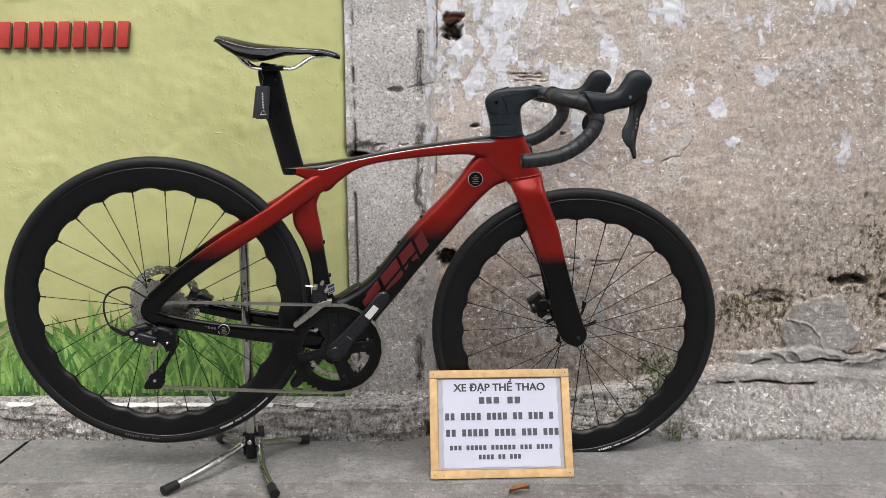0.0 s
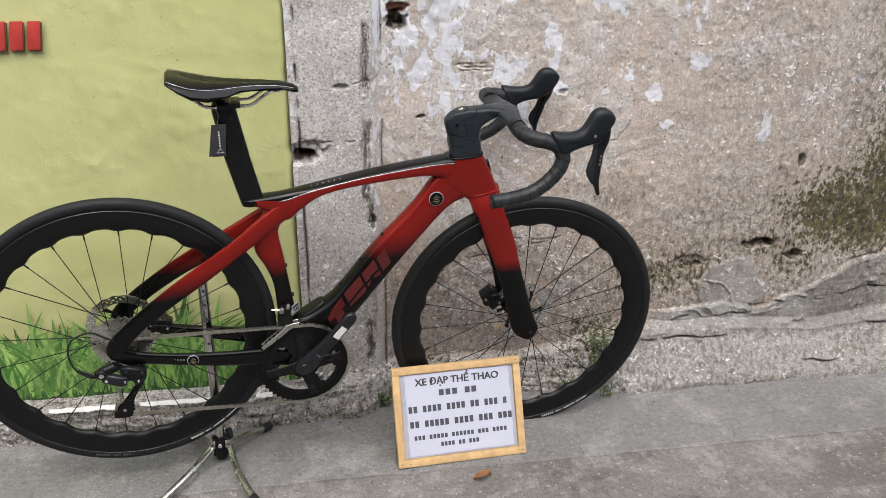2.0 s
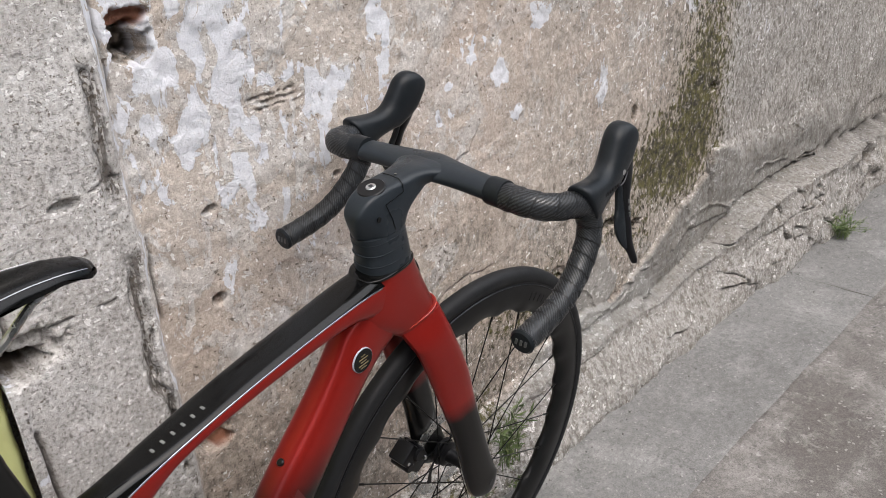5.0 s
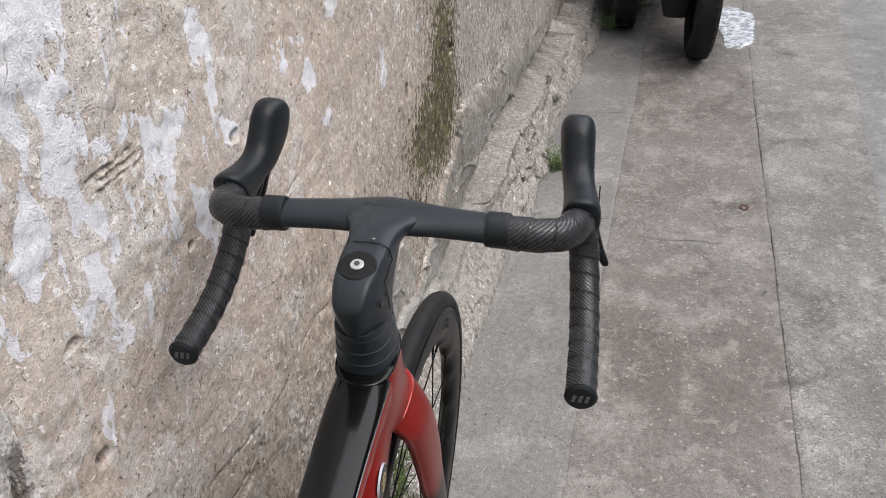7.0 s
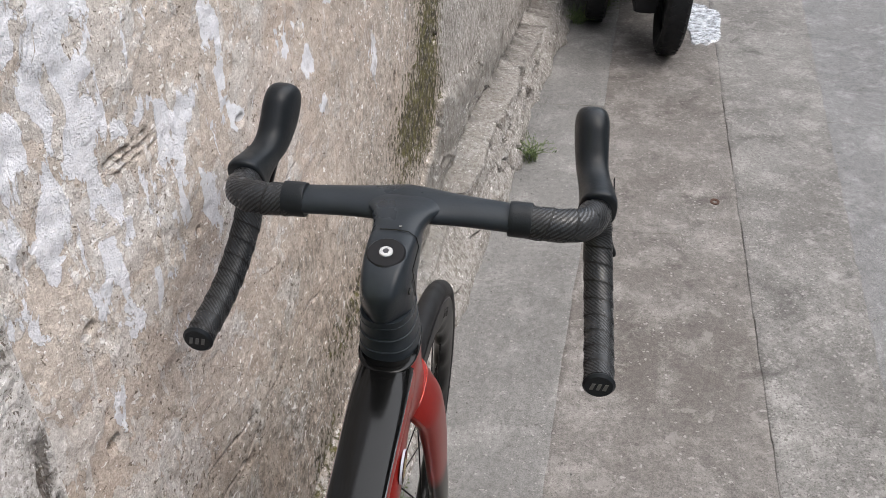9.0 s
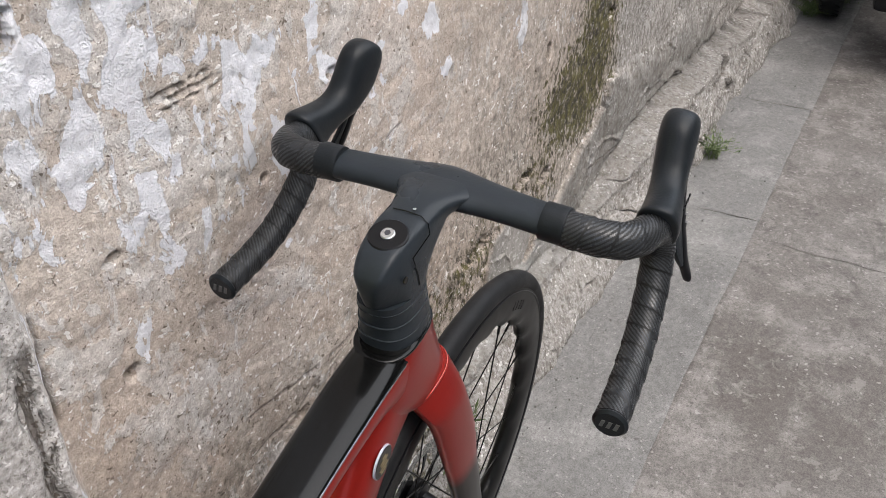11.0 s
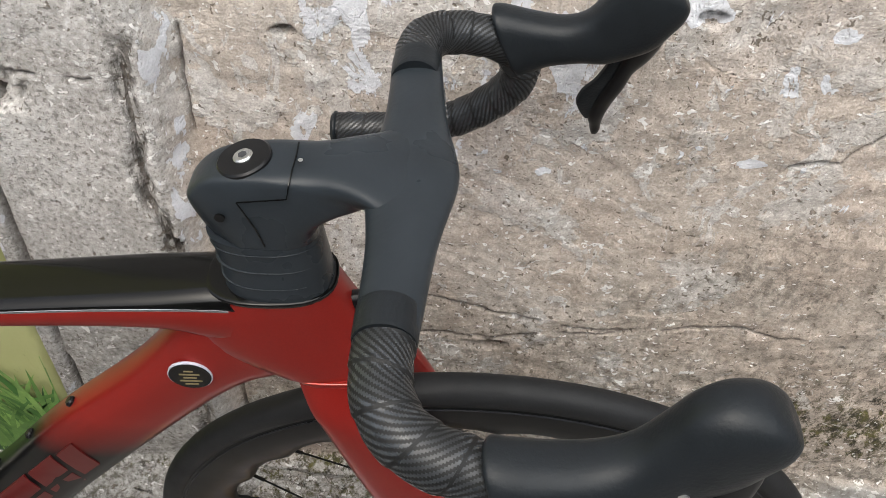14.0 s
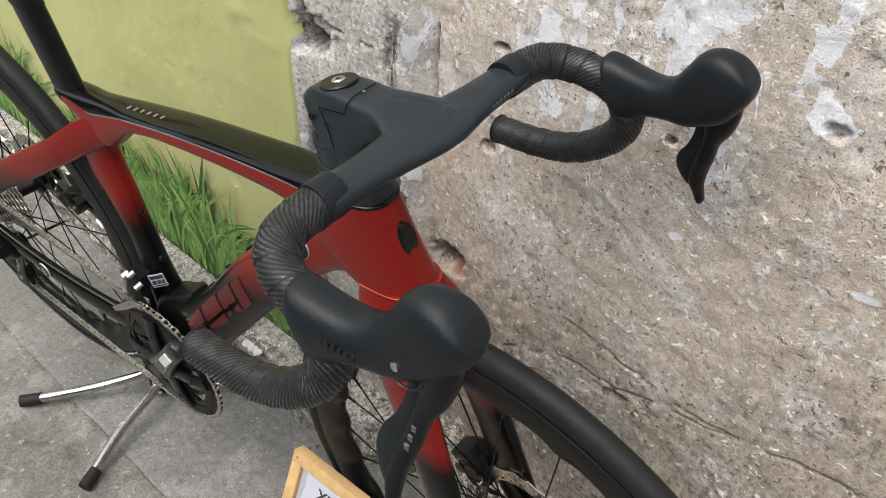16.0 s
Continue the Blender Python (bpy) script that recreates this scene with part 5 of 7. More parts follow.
# wheels
def wheel(name, cx, cz, turn, label, rotor_y, phase):
    """A deep wheel with a wavy rim, round (cx, cz); turn: the matrix of the steered end, or None."""
    w = tagged(new(name), label)
    w.parent = bike
    base = Matrix.Translation((cx, 0, cz)) @ Matrix.Rotation(radians(-phase), 4, "Y")
    if turn is not None:
        base = turn @ base
    w.matrix_local = base
    n = 192
    prof = [(0.3125, 0.0085), (0.3165, 0.0125), (0.3225, 0.0140), (0.3290, 0.0125), (0.3335, 0.0088), (0.3358, 0.0045), (0.3364, 0.0)]
    prof = prof + [(r, -y) for r, y in prof[-2::-1]]
    bm = bmesh.new()
    rings(bm, [[Vector((r * math.cos(a), y, r * math.sin(a))) for r, y in prof] for a in (2 * math.pi * i / 96 for i in range(96))], closed=True)
    tyre = part("tyre", bm, M_TYRE, w, "black slick road tyre")
    # printing on the tyre wall, as plain bars
    for a0, num in ((-1.36, 24), (-2.05, 14)):
        for k in range(num):
            if k in (6, 10, 17):
                continue
            bm = bmesh.new()
            a = a0 + 0.0175 * k
            big = 0.0042 if k < 6 else 0.0030
            rows = [[Vector(((0.3205 + q) * math.cos(b), -0.0137 - e, (0.3205 + q) * math.sin(b))) for q, e in ((-big * 0.5, 0.0004), (big * 0.5, 0.0007), (big * 0.5, -0.002), (-big * 0.5, -0.002))] for b in (a, a + 0.0105)]
            rings(bm, rows)
            part("tyre_print", bm, M_PRINT_W if a0 > -2 else M_PRINT_G, tyre)
    bm = bmesh.new()
    rows = []
    for i in range(n):
        a = 2 * math.pi * i / n
        rin = 0.2640 - 0.0030 * math.cos(24 * a) - 0.0008 * math.cos(48 * a)
        half = [(0.3165, 0.0118), (0.3080, 0.0132), (0.2960, 0.0140), (0.2830, 0.0130), (rin + 0.0095, 0.0098), (rin + 0.0028, 0.0058), (rin, 0.0)]
        row = half + [(r, -y) for r, y in half[-2::-1]]
        rows.append([Vector((r * math.cos(a), y, r * math.sin(a))) for r, y in row])
    rings(bm, rows, closed=True)
    part("rim", bm, M_RIM, w, "deep black carbon rim with a wavy inner edge", angle=50)
    for y in (-0.0131, 0.0131):
        bm = bmesh.new()
        rings(bm, [[Vector(((0.3128 + 0.0008 * q) * math.cos(a), y + 0.0008 * e, (0.3128 + 0.0008 * q) * math.sin(a))) for q, e in ((-1, 0), (0, -1), (1, 0), (0, 1))] for a in (2 * math.pi * i / 96 for i in range(96))], closed=True)
        part("rim_edge", bm, M_GREY, w)
    # grey print on the rim's wall side
    for k in range(4):
        bm = bmesh.new()
        a = 0.9 + 0.045 * k
        rings(bm, [[Vector((r * math.cos(b), y, r * math.sin(b))) for r, y in ((0.287, -0.0140), (0.300, -0.0143), (0.300, -0.011), (0.287, -0.011))] for b in (a, a + 0.028)])
        part("rim_print", bm, M_EMBOSS, w)
    # hub
    bm = bmesh.new()
    rings(bm, [oval(Vector((0, y, 0)), Vector((r, 0, 0)), Vector((0, 0, r)), 24) for y, r in ((-0.052, 0.009), (-0.036, 0.011), (-0.034, 0.019), (-0.029, 0.019), (-0.026, 0.011), (0, 0.0095), (0.024, 0.012), (0.027, 0.021), (0.032, 0.021), (0.034, 0.012), (0.052, 0.009))])
    hub = part("hub", bm, M_CRANK, w)
    # spokes, crossed at the hub
    for k in range(24):
        a = 2 * math.pi * k / 24
        far_side = 1 if k % 2 else -1
        lead = (1 if (k // 2) % 2 else -1) * 1.15
        r1 = 0.2640 - 0.006 + 0.004
        p1 = Vector((r1 * math.cos(a), far_side * 0.002, r1 * math.sin(a)))
        p0 = Vector((0.0185 * math.cos(a + lead), far_side * 0.0305, 0.0185 * math.sin(a + lead)))
        bm = bmesh.new()
        tube(bm, [p0, p1], 0.00105, 6)
        tube(bm, [p1 + (p0 - p1).normalized() * 0.012, p1], 0.0019, 6)
        part("spoke", bm, M_SPOKE, w)
    # valve
    bm = bmesh.new()
    va = -1.33
    tube(bm, [(0.262 * math.cos(va), 0, 0.262 * math.sin(va)), (0.238 * math.cos(va), 0, 0.238 * math.sin(va))], 0.003, 8)
    part("valve", bm, M_STEEL, w)
    # drilled brake disc
    bm = bmesh.new()
    rad, cells = (0.0600, 0.0628, 0.0658, 0.0684, 0.0714, 0.0740, 0.0770, 0.0797), 120
    wave = lambda r, i: 0.0012 * math.cos(2 * math.pi * i / 6) * (r > 0.079)
    verts = [[bm.verts.new(((r + wave(r, i)) * math.cos(2 * math.pi * i / cells), rotor_y, (r + wave(r, i)) * math.sin(2 * math.pi * i / cells))) for i in range(cells)] for r in rad]
    for j in range(len(rad) - 1):
        for i in range(cells):
            if j in (1, 3, 5) and (i + (j // 2) * 2) % 4 == 0:
                continue
            bm.faces.new((verts[j][i], verts[j][(i + 1) % cells], verts[j + 1][(i + 1) % cells], verts[j + 1][i]))
    geo = bmesh.ops.extrude_face_region(bm, geom=bm.faces[:])
    bmesh.ops.translate(bm, vec=(0, 0.0018, 0), verts=[v for v in geo["geom"] if isinstance(v, bmesh.types.BMVert)])
    part("brake_disc", bm, M_STEEL, w, "drilled steel brake disc", smooth=False)
    for k in range(6):
        a = 2 * math.pi * k / 6
        bm = bmesh.new()
        pts = ((0.021, a - 0.6, 0.10), (0.040, a - 0.25, 0.085), (0.0625, a, 0.10))
        rings(bm, [[Vector((r * math.cos(b + q), rotor_y + e, r * math.sin(b + q))) for q, e in ((-wd, 0.0002), (wd, 0.0002), (wd, 0.0016), (-wd, 0.0016))] for r, b, wd in pts])
        part("disc_arm", bm, M_CRANK, w, smooth=False)
    bm = bmesh.new()
    disc(bm, (0, rotor_y - 0.001, 0), (0, 1, 0), 0.024, 0.008, 24, rim=0.002)
    part("disc_carrier", bm, M_CRANK, w)
    return w


rear_wheel = wheel("rear_wheel", REAR[0], REAR[1], None, "black deep-rim rear wheel", 0.047, 8.8)
front_wheel = wheel("front_wheel", FRONT[0], FRONT[1], STEER, "black deep-rim front wheel", 0.040, 0.5)

# cassette
cassette = tagged(new("cassette"), "silver toothed cassette")
cassette.parent = bike
for k, teeth in enumerate((30, 27, 24, 21, 19, 17, 15, 14, 13, 12, 11)):
    bm = bmesh.new()
    r = 0.00203 * teeth
    cog(bm, (REAR[0], -0.020 - 0.0031 * k, REAR[1]), teeth, r, 0.0017, max(0.014, r - 0.009), tooth=0.0042)
    part("cog", bm, M_COG, cassette)
bm = bmesh.new()
disc(bm, (REAR[0], -0.037, REAR[1]), (0, 1, 0), 0.0165, 0.034, 24)
part("freehub", bm, M_CHAIN, cassette)

# cranks and chainrings
crank = tagged(new("crankset"), "black crankset with two chainrings")
crank.parent = bike
bm = bmesh.new()
cog(bm, (BB[0], -0.0475, BB[1]), 52, 0.1035, 0.004, 0.086, tooth=0.0042)
cog(bm, (BB[0], -0.0495, BB[1]), 2, 0.098, 0.0015, 0.088, tooth=0.0)
part("chainring", bm, M_RING, crank, "black outer chainring")
bm = bmesh.new()
cog(bm, (BB[0], -0.0405, BB[1]), 34, 0.0672, 0.003, 0.060, tooth=0.004)
part("chainring", bm, M_COG, crank, "steel inner chainring")
bm = bmesh.new()
rad, cells = (0.012, 0.030, 0.036, 0.044, 0.052, 0.060, 0.068, 0.076, 0.0890), 90
grid = [[bm.verts.new((BB[0] + r * math.cos(2 * math.pi * i / cells), -0.0530 + 0.004 * (r / 0.0865) ** 2, BB[1] + r * math.sin(2 * math.pi * i / cells))) for i in range(cells)] for r in rad]
for j in range(len(rad) - 1):
    for i in range(cells):
        a = 360 * (i + 0.5) / cells
        if (2 <= j <= 6 and abs(a - 243) < 40 - 2.5 * abs(j - 4.5)) or (2 <= j <= 6 and abs(a - 328) < 24 - 2 * abs(j - 4.5)) or (2 <= j <= 6 and abs(a - 158) < 30 - 2 * abs(j - 4.5)) or (4 <= j <= 6 and abs(a - 12) < 9):
            continue
        bm.faces.new((grid[j][i], grid[j][(i + 1) % cells], grid[j + 1][(i + 1) % cells], grid[j + 1][i]))
geo = bmesh.ops.extrude_face_region(bm, geom=bm.faces[:])
bmesh.ops.translate(bm, vec=(0, 0.005, 0), verts=[v for v in geo["geom"] if isinstance(v, bmesh.types.BMVert)])
part("spider", bm, M_CRANK, crank, "black spider with open windows")
out = Vector((0.110, 0, 0.1335)).normalized()
perp = Vector((-out.z, 0, out.x))
bbv = Vector((BB[0], 0, BB[1]))
for y0, y1, sgn, nm in ((-0.056, -0.083, 1, "crank_arm"), (0.056, 0.083, -1, "crank_arm")):
    bm = bmesh.new()
    rows = []
    for s, hw, ht, t in ((-0.022, 0.010, 0.008, 0), (-0.014, 0.020, 0.012, 0), (0.0, 0.024, 0.014, 0.05), (0.03, 0.019, 0.012, 0.3), (0.07, 0.0155, 0.0095, 0.6), (0.12, 0.014, 0.0085, 0.85), (0.158, 0.0145, 0.008, 1), (0.172, 0.0135, 0.008, 1), (0.1795, 0.009, 0.007, 1), (0.182, 0.003, 0.006, 1)):
        c = bbv + out * (s * sgn) + Vector((0, y0 + (y1 - y0) * t, 0))
        rows.append(oval(c, perp * hw, Vector((0, ht, 0)), 18, 2.8))
    rings(bm, rows)
    arm = part(nm, bm, M_GREY, crank, "hollow black alloy crank arm without a pedal")
    bm = bmesh.new()
    disc(bm, bbv + out * (0.168 * sgn) + Vector((0, y1, 0)), (0, 1, 0), 0.0072, 0.0172, 20)
    part("pedal_eye", bm, M_GREY, arm)
    if sgn == 1:
        bm = bmesh.new()
        c = bbv + out * 0.128 + Vector((0, y1 - 0.0062, 0))
        rings(bm, [[c + out * a + perp * b + Vector((0, d, 0)) for a, b in ((-0.016, -0.007), (0.016, -0.007), (0.016, 0.007), (-0.016, 0.007))] for d in (0.002, -0.0025)])
        part("sticker", bm, M_PRINT_W, arm, "white sticker")
        bm = bmesh.new()
        for k in range(3):
            c = bbv + out * (0.050 + 0.012 * k) + Vector((0, -0.0775 - 0.0009 * k, 0))
            rings(bm, [[c + out * a + perp * b + Vector((0, d, 0)) for a, b in ((-0.004, -0.006), (0.004, -0.006), (0.004, 0.006), (-0.004, 0.006))] for d in (0.004, -0.0012)])
        part("print_bar", bm, M_PRINT_G, arm)
for k, da in enumerate((0.75, -0.75, 2.45, -2.22)):
    bm = bmesh.new()
    d = (out * math.cos(da) + perp * math.sin(da)).normalized()
    e = Vector((-d.z, 0, d.x))
    rings(bm, [oval(bbv + d * s + Vector((0, y, 0)), e * hw, Vector((0, 0.004, 0)), 12, 3) for s, hw, y in ((0.01, 0.017, -0.057), (0.045, 0.0125, -0.0565), (0.07, 0.011, -0.0545), (0.088, 0.012, -0.051))])
    part("spider_arm", bm, M_CRANK, crank)
    bm = bmesh.new()
    disc(bm, bbv + d * 0.062 + Vector((0, -0.0595, 0)), (0, 1, 0), 0.004, 0.004, 12)
    part("ring_bolt", bm, M_GREY, crank)
bm = bmesh.new()
disc(bm, (BB[0], -0.0705, BB[1]), (0, 1, 0), 0.0135, 0.006, 24, rim=0.0015)
part("axle_cap", bm, M_GREY, crank)

# chain, link by link along its way
way = []
for i in range(12):
    a = radians(96 - i * 17)
    way.append((BB[0] + 0.1055 * math.cos(a), -0.0475, BB[1] + 0.1055 * math.sin(a)))
way += [(-0.30, -0.0475, 0.2025), (-0.45, -0.046, 0.2130), (-0.60, -0.045, 0.2250)]
for i in range(7):
    a = radians(-96 - i * 26)
    way.append((-0.663 + 0.0185 * math.cos(a), -0.0445, 0.249 + 0.0185 * math.sin(a)))
way += [(-0.668, -0.044, 0.300)]
for i in range(6):
    a = radians(-150 + i * 28)
    way.append((-0.630 + 0.0185 * math.cos(a), -0.0445, 0.344 + 0.0185 * math.sin(a)))
for i in range(7):
    a = radians(-55 - i * 33)
    way.append((REAR[0] + 0.0235 * math.cos(a), -0.0445, REAR[1] + 0.0235 * math.sin(a)))
way = [Vector(p) for p in way] + [Vector(way[0])]
bm = bmesh.new()
acc, flip = 0.0, 0
for p, q in zip(way[:-1], way[1:]):
    L = (q - p).length
    d = (q - p).normalized()
    up = d.cross(Vector((0, 1, 0)))
    while acc < L:
        c = p + d * acc
        off = 0.0024 + 0.0008 * (flip % 2)
        for sg in (-1, 1):
            rings(bm, [oval(c + Vector((0, sg * off + e, 0)), d * 0.0052, up * 0.0034, 8, 2.4) for e in (-0.0004, 0.0004)])
        rings(bm, [oval(c + d * 0.0032 + Vector((0, e, 0)), d * 0.0028, up * 0.0028, 6) for e in (-0.0028, 0.0028)])
        acc += 0.0085
        flip += 1
    acc -= L
part("chain", bm, M_CHAIN, bike, "steel roller chain", smooth=False)

# rear derailleur
mech = tagged(new("rear_derailleur"), "grey and black rear derailleur")
mech.parent = bike
bm = bmesh.new()
blade(bm, [(-0.668, 0.392, -0.646, 0.378, -0.074, 0.008), (-0.690, 0.388, -0.684, 0.366, -0.084, 0.009), (-0.706, 0.380, -0.694, 0.362, -0.086, 0.008)], n=14)
disc(bm, (-0.690, -0.090, 0.3775), (0, 1, 0), 0.011, 0.016, 18, rim=0.002)
part("mount", bm, M_CRANK, mech)
bm = bmesh.new()
disc(bm, (-0.690, -0.0985, 0.3775), (0, 1, 0), 0.0052, 0.003, 14)
part("mount_bolt", bm, M_STEEL, mech)
bm = bmesh.new()
blade(bm, [(-0.694, 0.372, -0.690, 0.354, -0.088, 0.006), (-0.672, 0.376, -0.670, 0.350, -0.094, 0.008), (-0.655, 0.372, -0.655, 0.346, -0.096, 0.009), (-0.640, 0.366, -0.642, 0.344, -0.092, 0.007)], n=16, power=3.6)
part("linkage", bm, M_GREY, mech, "dark grey linkage cover")
bm = bmesh.new()
blade(bm, [(-0.652, 0.384, -0.650, 0.350, -0.085, 0.007), (-0.634, 0.388, -0.632, 0.352, -0.088, 0.010), (-0.615, 0.382, -0.614, 0.348, -0.086, 0.011), (-0.600, 0.372, -0.604, 0.346, -0.078, 0.009)], n=16, power=3.2)
part("motor_housing", bm, M_CRANK, mech, "glossy black outer body")
for px, pz, pr, mt in ((-0.682, 0.364, 0.0035, M_STEEL), (-0.646, 0.356, 0.003, M_STEEL), (-0.640, 0.381, 0.003, M_GREY), (-0.608, 0.372, 0.0032, M_GREY), (-0.618, 0.353, 0.0025, M_STEEL)):
    bm = bmesh.new()
    disc(bm, (px, -0.098, pz), (0, 1, 0), pr, 0.008, 12, rim=0.0006)
    part("pivot_bolt", bm, mt, mech)
bm = bmesh.new()
blade(bm, [(-0.616, 0.378, -0.650, 0.352, -0.072, 0.010), (-0.603, 0.352, -0.635, 0.335, -0.066, 0.010), (-0.606, 0.332, -0.632, 0.318, -0.060, 0.007)], n=14)
part("knuckle", bm, M_CRANK, mech)
for y in (-0.0525, -0.0365):
    bm = bmesh.new()
    blade(bm, [(-0.612, 0.357, -0.633, 0.357, y, 0.0014), (-0.606, 0.340, -0.626, 0.334, y, 0.0014), (-0.611, 0.322, -0.627, 0.315, y, 0.0014), (-0.628, 0.294, -0.644, 0.288, y, 0.0014), (-0.640, 0.271, -0.661, 0.267, y, 0.0014), (-0.644, 0.249, -0.682, 0.247, y, 0.0014), (-0.649, 0.231, -0.688, 0.233, y, 0.0014), (-0.656, 0.228, -0.685, 0.2285, y, 0.0014)], n=12, power=3.5)
    cage = part("cage_plate", bm, M_CRANK, mech, "slim black derailleur cage")
    for hx, hz in ((-0.617, 0.330), (-0.623, 0.314), (-0.636, 0.291), (-0.649, 0.273)):
        bm = bmesh.new()
        disc(bm, (hx, y - 0.0014, hz), (0, 1, 0), 0.0028, 0.0010, 10)
        part("cage_rivet", bm, M_GREY, cage)
for px, pz in ((-0.663, 0.249), (-0.630, 0.344)):
    bm = bmesh.new()
    cog(bm, (px, -0.0445, pz), 11, 0.0170, 0.0045, 0.005, tooth=0.0050)
    wheel_j = part("jockey_wheel", bm, M_CRANK, mech)
    bm = bmesh.new()
    disc(bm, (px, -0.0545, pz), (0, 1, 0), 0.0035, 0.003, 10)
    part("pivot_bolt", bm, M_STEEL, wheel_j)
bm = bmesh.new()
tube(bm, spline([(-0.652, -0.070, 0.440), (-0.671, -0.072, 0.455), (-0.703, -0.074, 0.474), (-0.738, -0.076, 0.461), (-0.750, -0.078, 0.430), (-0.741, -0.082, 0.392), (-0.716, -0.088, 0.372), (-0.700, -0.089, 0.370)], 6), 0.0021, 8)
part("cable", bm, M_RUBBER, mech)
bm = bmesh.new()
tube(bm, [(-0.738, -0.082, 0.388), (-0.702, -0.089, 0.370)], 0.0038, 8)
part("cable_end", bm, M_CRANK, mech)

# front derailleur
fmech = tagged(new("front_derailleur"), "front derailleur above the chainrings")
fmech.parent = bike
bm = bmesh.new()
blade(bm, [(-0.276, 0.452, -0.306, 0.452, -0.026, 0.010), (-0.276, 0.430, -0.310, 0.430, -0.033, 0.012), (-0.274, 0.418, -0.310, 0.416, -0.038, 0.011)], n=14, power=4)
part("linkage", bm, M_CRANK, fmech)
bm = bmesh.new()
for x, z, r in ((-0.300, 0.452, 0.0055), (-0.285, 0.461, 0.004), (-0.276, 0.444, 0.0045), (-0.292, 0.418, 0.004)):
    disc(bm, (x, -0.042, z), (0.2, 1, 0.3), r, 0.012, 10, rim=0.001)
tube(bm, [(-0.322, -0.036, 0.4535), (-0.300, -0.038, 0.4515)], 0.0018, 6)
part("adjuster", bm, M_CHAIN, fmech)
for y in (-0.0545, -0.0405):
    bm = bmesh.new()
    blade(bm, [(-0.352, 0.369, -0.347, 0.362, y, 0.0011), (-0.318, 0.396, -0.312, 0.386, y, 0.0011), (-0.288, 0.420, -0.284, 0.408, y, 0.0011), (-0.264, 0.424, -0.266, 0.412, y, 0.0011)], n=10, power=4)
    part("cage_plate", bm, M_CHAIN, fmech)

# brake calipers
for nm, m, x, y, z, tilt in (("rear_caliper", None, -0.572, 0.050, 0.405, 0.5), ("front_caliper", STEER, 0.224, 0.044, 0.366, 0.9)):
    bm = bmesh.new()
    box(bm, (-0.027, -0.016, -0.019), (0.027, 0.016, 0.017), Matrix.Translation((x, y, z)) @ Matrix.Rotation(tilt, 4, "Y"), bevel=0.005)
    disc(bm, (x + 0.006, y, z + 0.006), (0, 1, 0), 0.013, 0.040, 18, rim=0.003)
    disc(bm, (x - 0.014, y, z - 0.008), (0, 1, 0), 0.009, 0.036, 14, rim=0.002)
    if m is not None:
        steer(bm)
    cal = part(nm, bm, M_CRANK, bike, "black hydraulic disc caliper")
    for dx, dy, dz in ((0.018, -0.012, -0.008), (-0.018, -0.010, 0.004)):
        bm = bmesh.new()
        disc(bm, (x + dx, y + dy, z + dz), (0, 1, 0), 0.003, 0.016, 10)
        if m is not None:
            steer(bm)
        part("caliper_bolt", bm, M_STEEL, cal)
bm = bmesh.new()
tube(bm, spline([(-0.562, 0.050, 0.398), (-0.53, 0.046, 0.392), (-0.48, 0.045, 0.376), (-0.42, 0.042, 0.362)], 5), 0.0022, 8)
part("brake_hose", bm, M_RUBBER, bike)

# fork
bm = bmesh.new()
blade(bm, [(0.212, 0.696, 0.124, 0.683, 0, 0.031), (0.217, 0.676, 0.140, 0.668, 0, 0.033), (0.216, 0.664, 0.155, 0.660, 0, 0.030)], power=2.8)
fork = part("fork", steer(bm), M_FORK, bike, "red carbon fork fading into black")
# highlight on the crown's edge, drawn as a lighter red ring
bm = bmesh.new()
ring = oval(Vector((0.168, 0, 0.6885)), Vector((0.0448, 0, 0.0066)), Vector((0, 0.0318, 0)), 48, 2.8)
tube(bm, ring + ring[:2], 0.0008, 8, cap=False)
part("crown_glint", steer(bm), M_CROWN_GLINT, fork, "light red strip drawn as the highlight on the fork crown's edge")
for side in (-1, 1):
    bm = bmesh.new()
    blade(bm, [(0.211, 0.690, 0.138, 0.678, side * 0.018, 0.014), (0.217, 0.662, 0.148, 0.655, side * 0.031, 0.0145), (0.227, 0.632, 0.160, 0.630, side * 0.0375, 0.0130), (0.249, 0.572, 0.183, 0.565, side * 0.043, 0.0115), (0.264, 0.510, 0.205, 0.505, side * 0.046, 0.0105), (0.279, 0.455, 0.223, 0.450, side * 0.049, 0.010), (0.297, 0.395, 0.238, 0.385, side * 0.0515, 0.009), (0.312, 0.350, 0.252, 0.335, side * 0.053, 0.0085), (0.321, 0.328, 0.266, 0.311, side * 0.054, 0.008), (0.316, 0.308, 0.282, 0.300, side * 0.054, 0.0075), (0.304, 0.298, 0.292, 0.297, side * 0.054, 0.006)], n=18, power=2.4)
    leg = part("fork_leg", steer(bm), M_FORK, fork)
    bm = bmesh.new()
    disc(bm, (0.300, side * 0.0595, 0.320), (0, 1, 0), 0.0048, 0.006, 14)
    part("axle_end", steer(bm), M_GREY, leg)

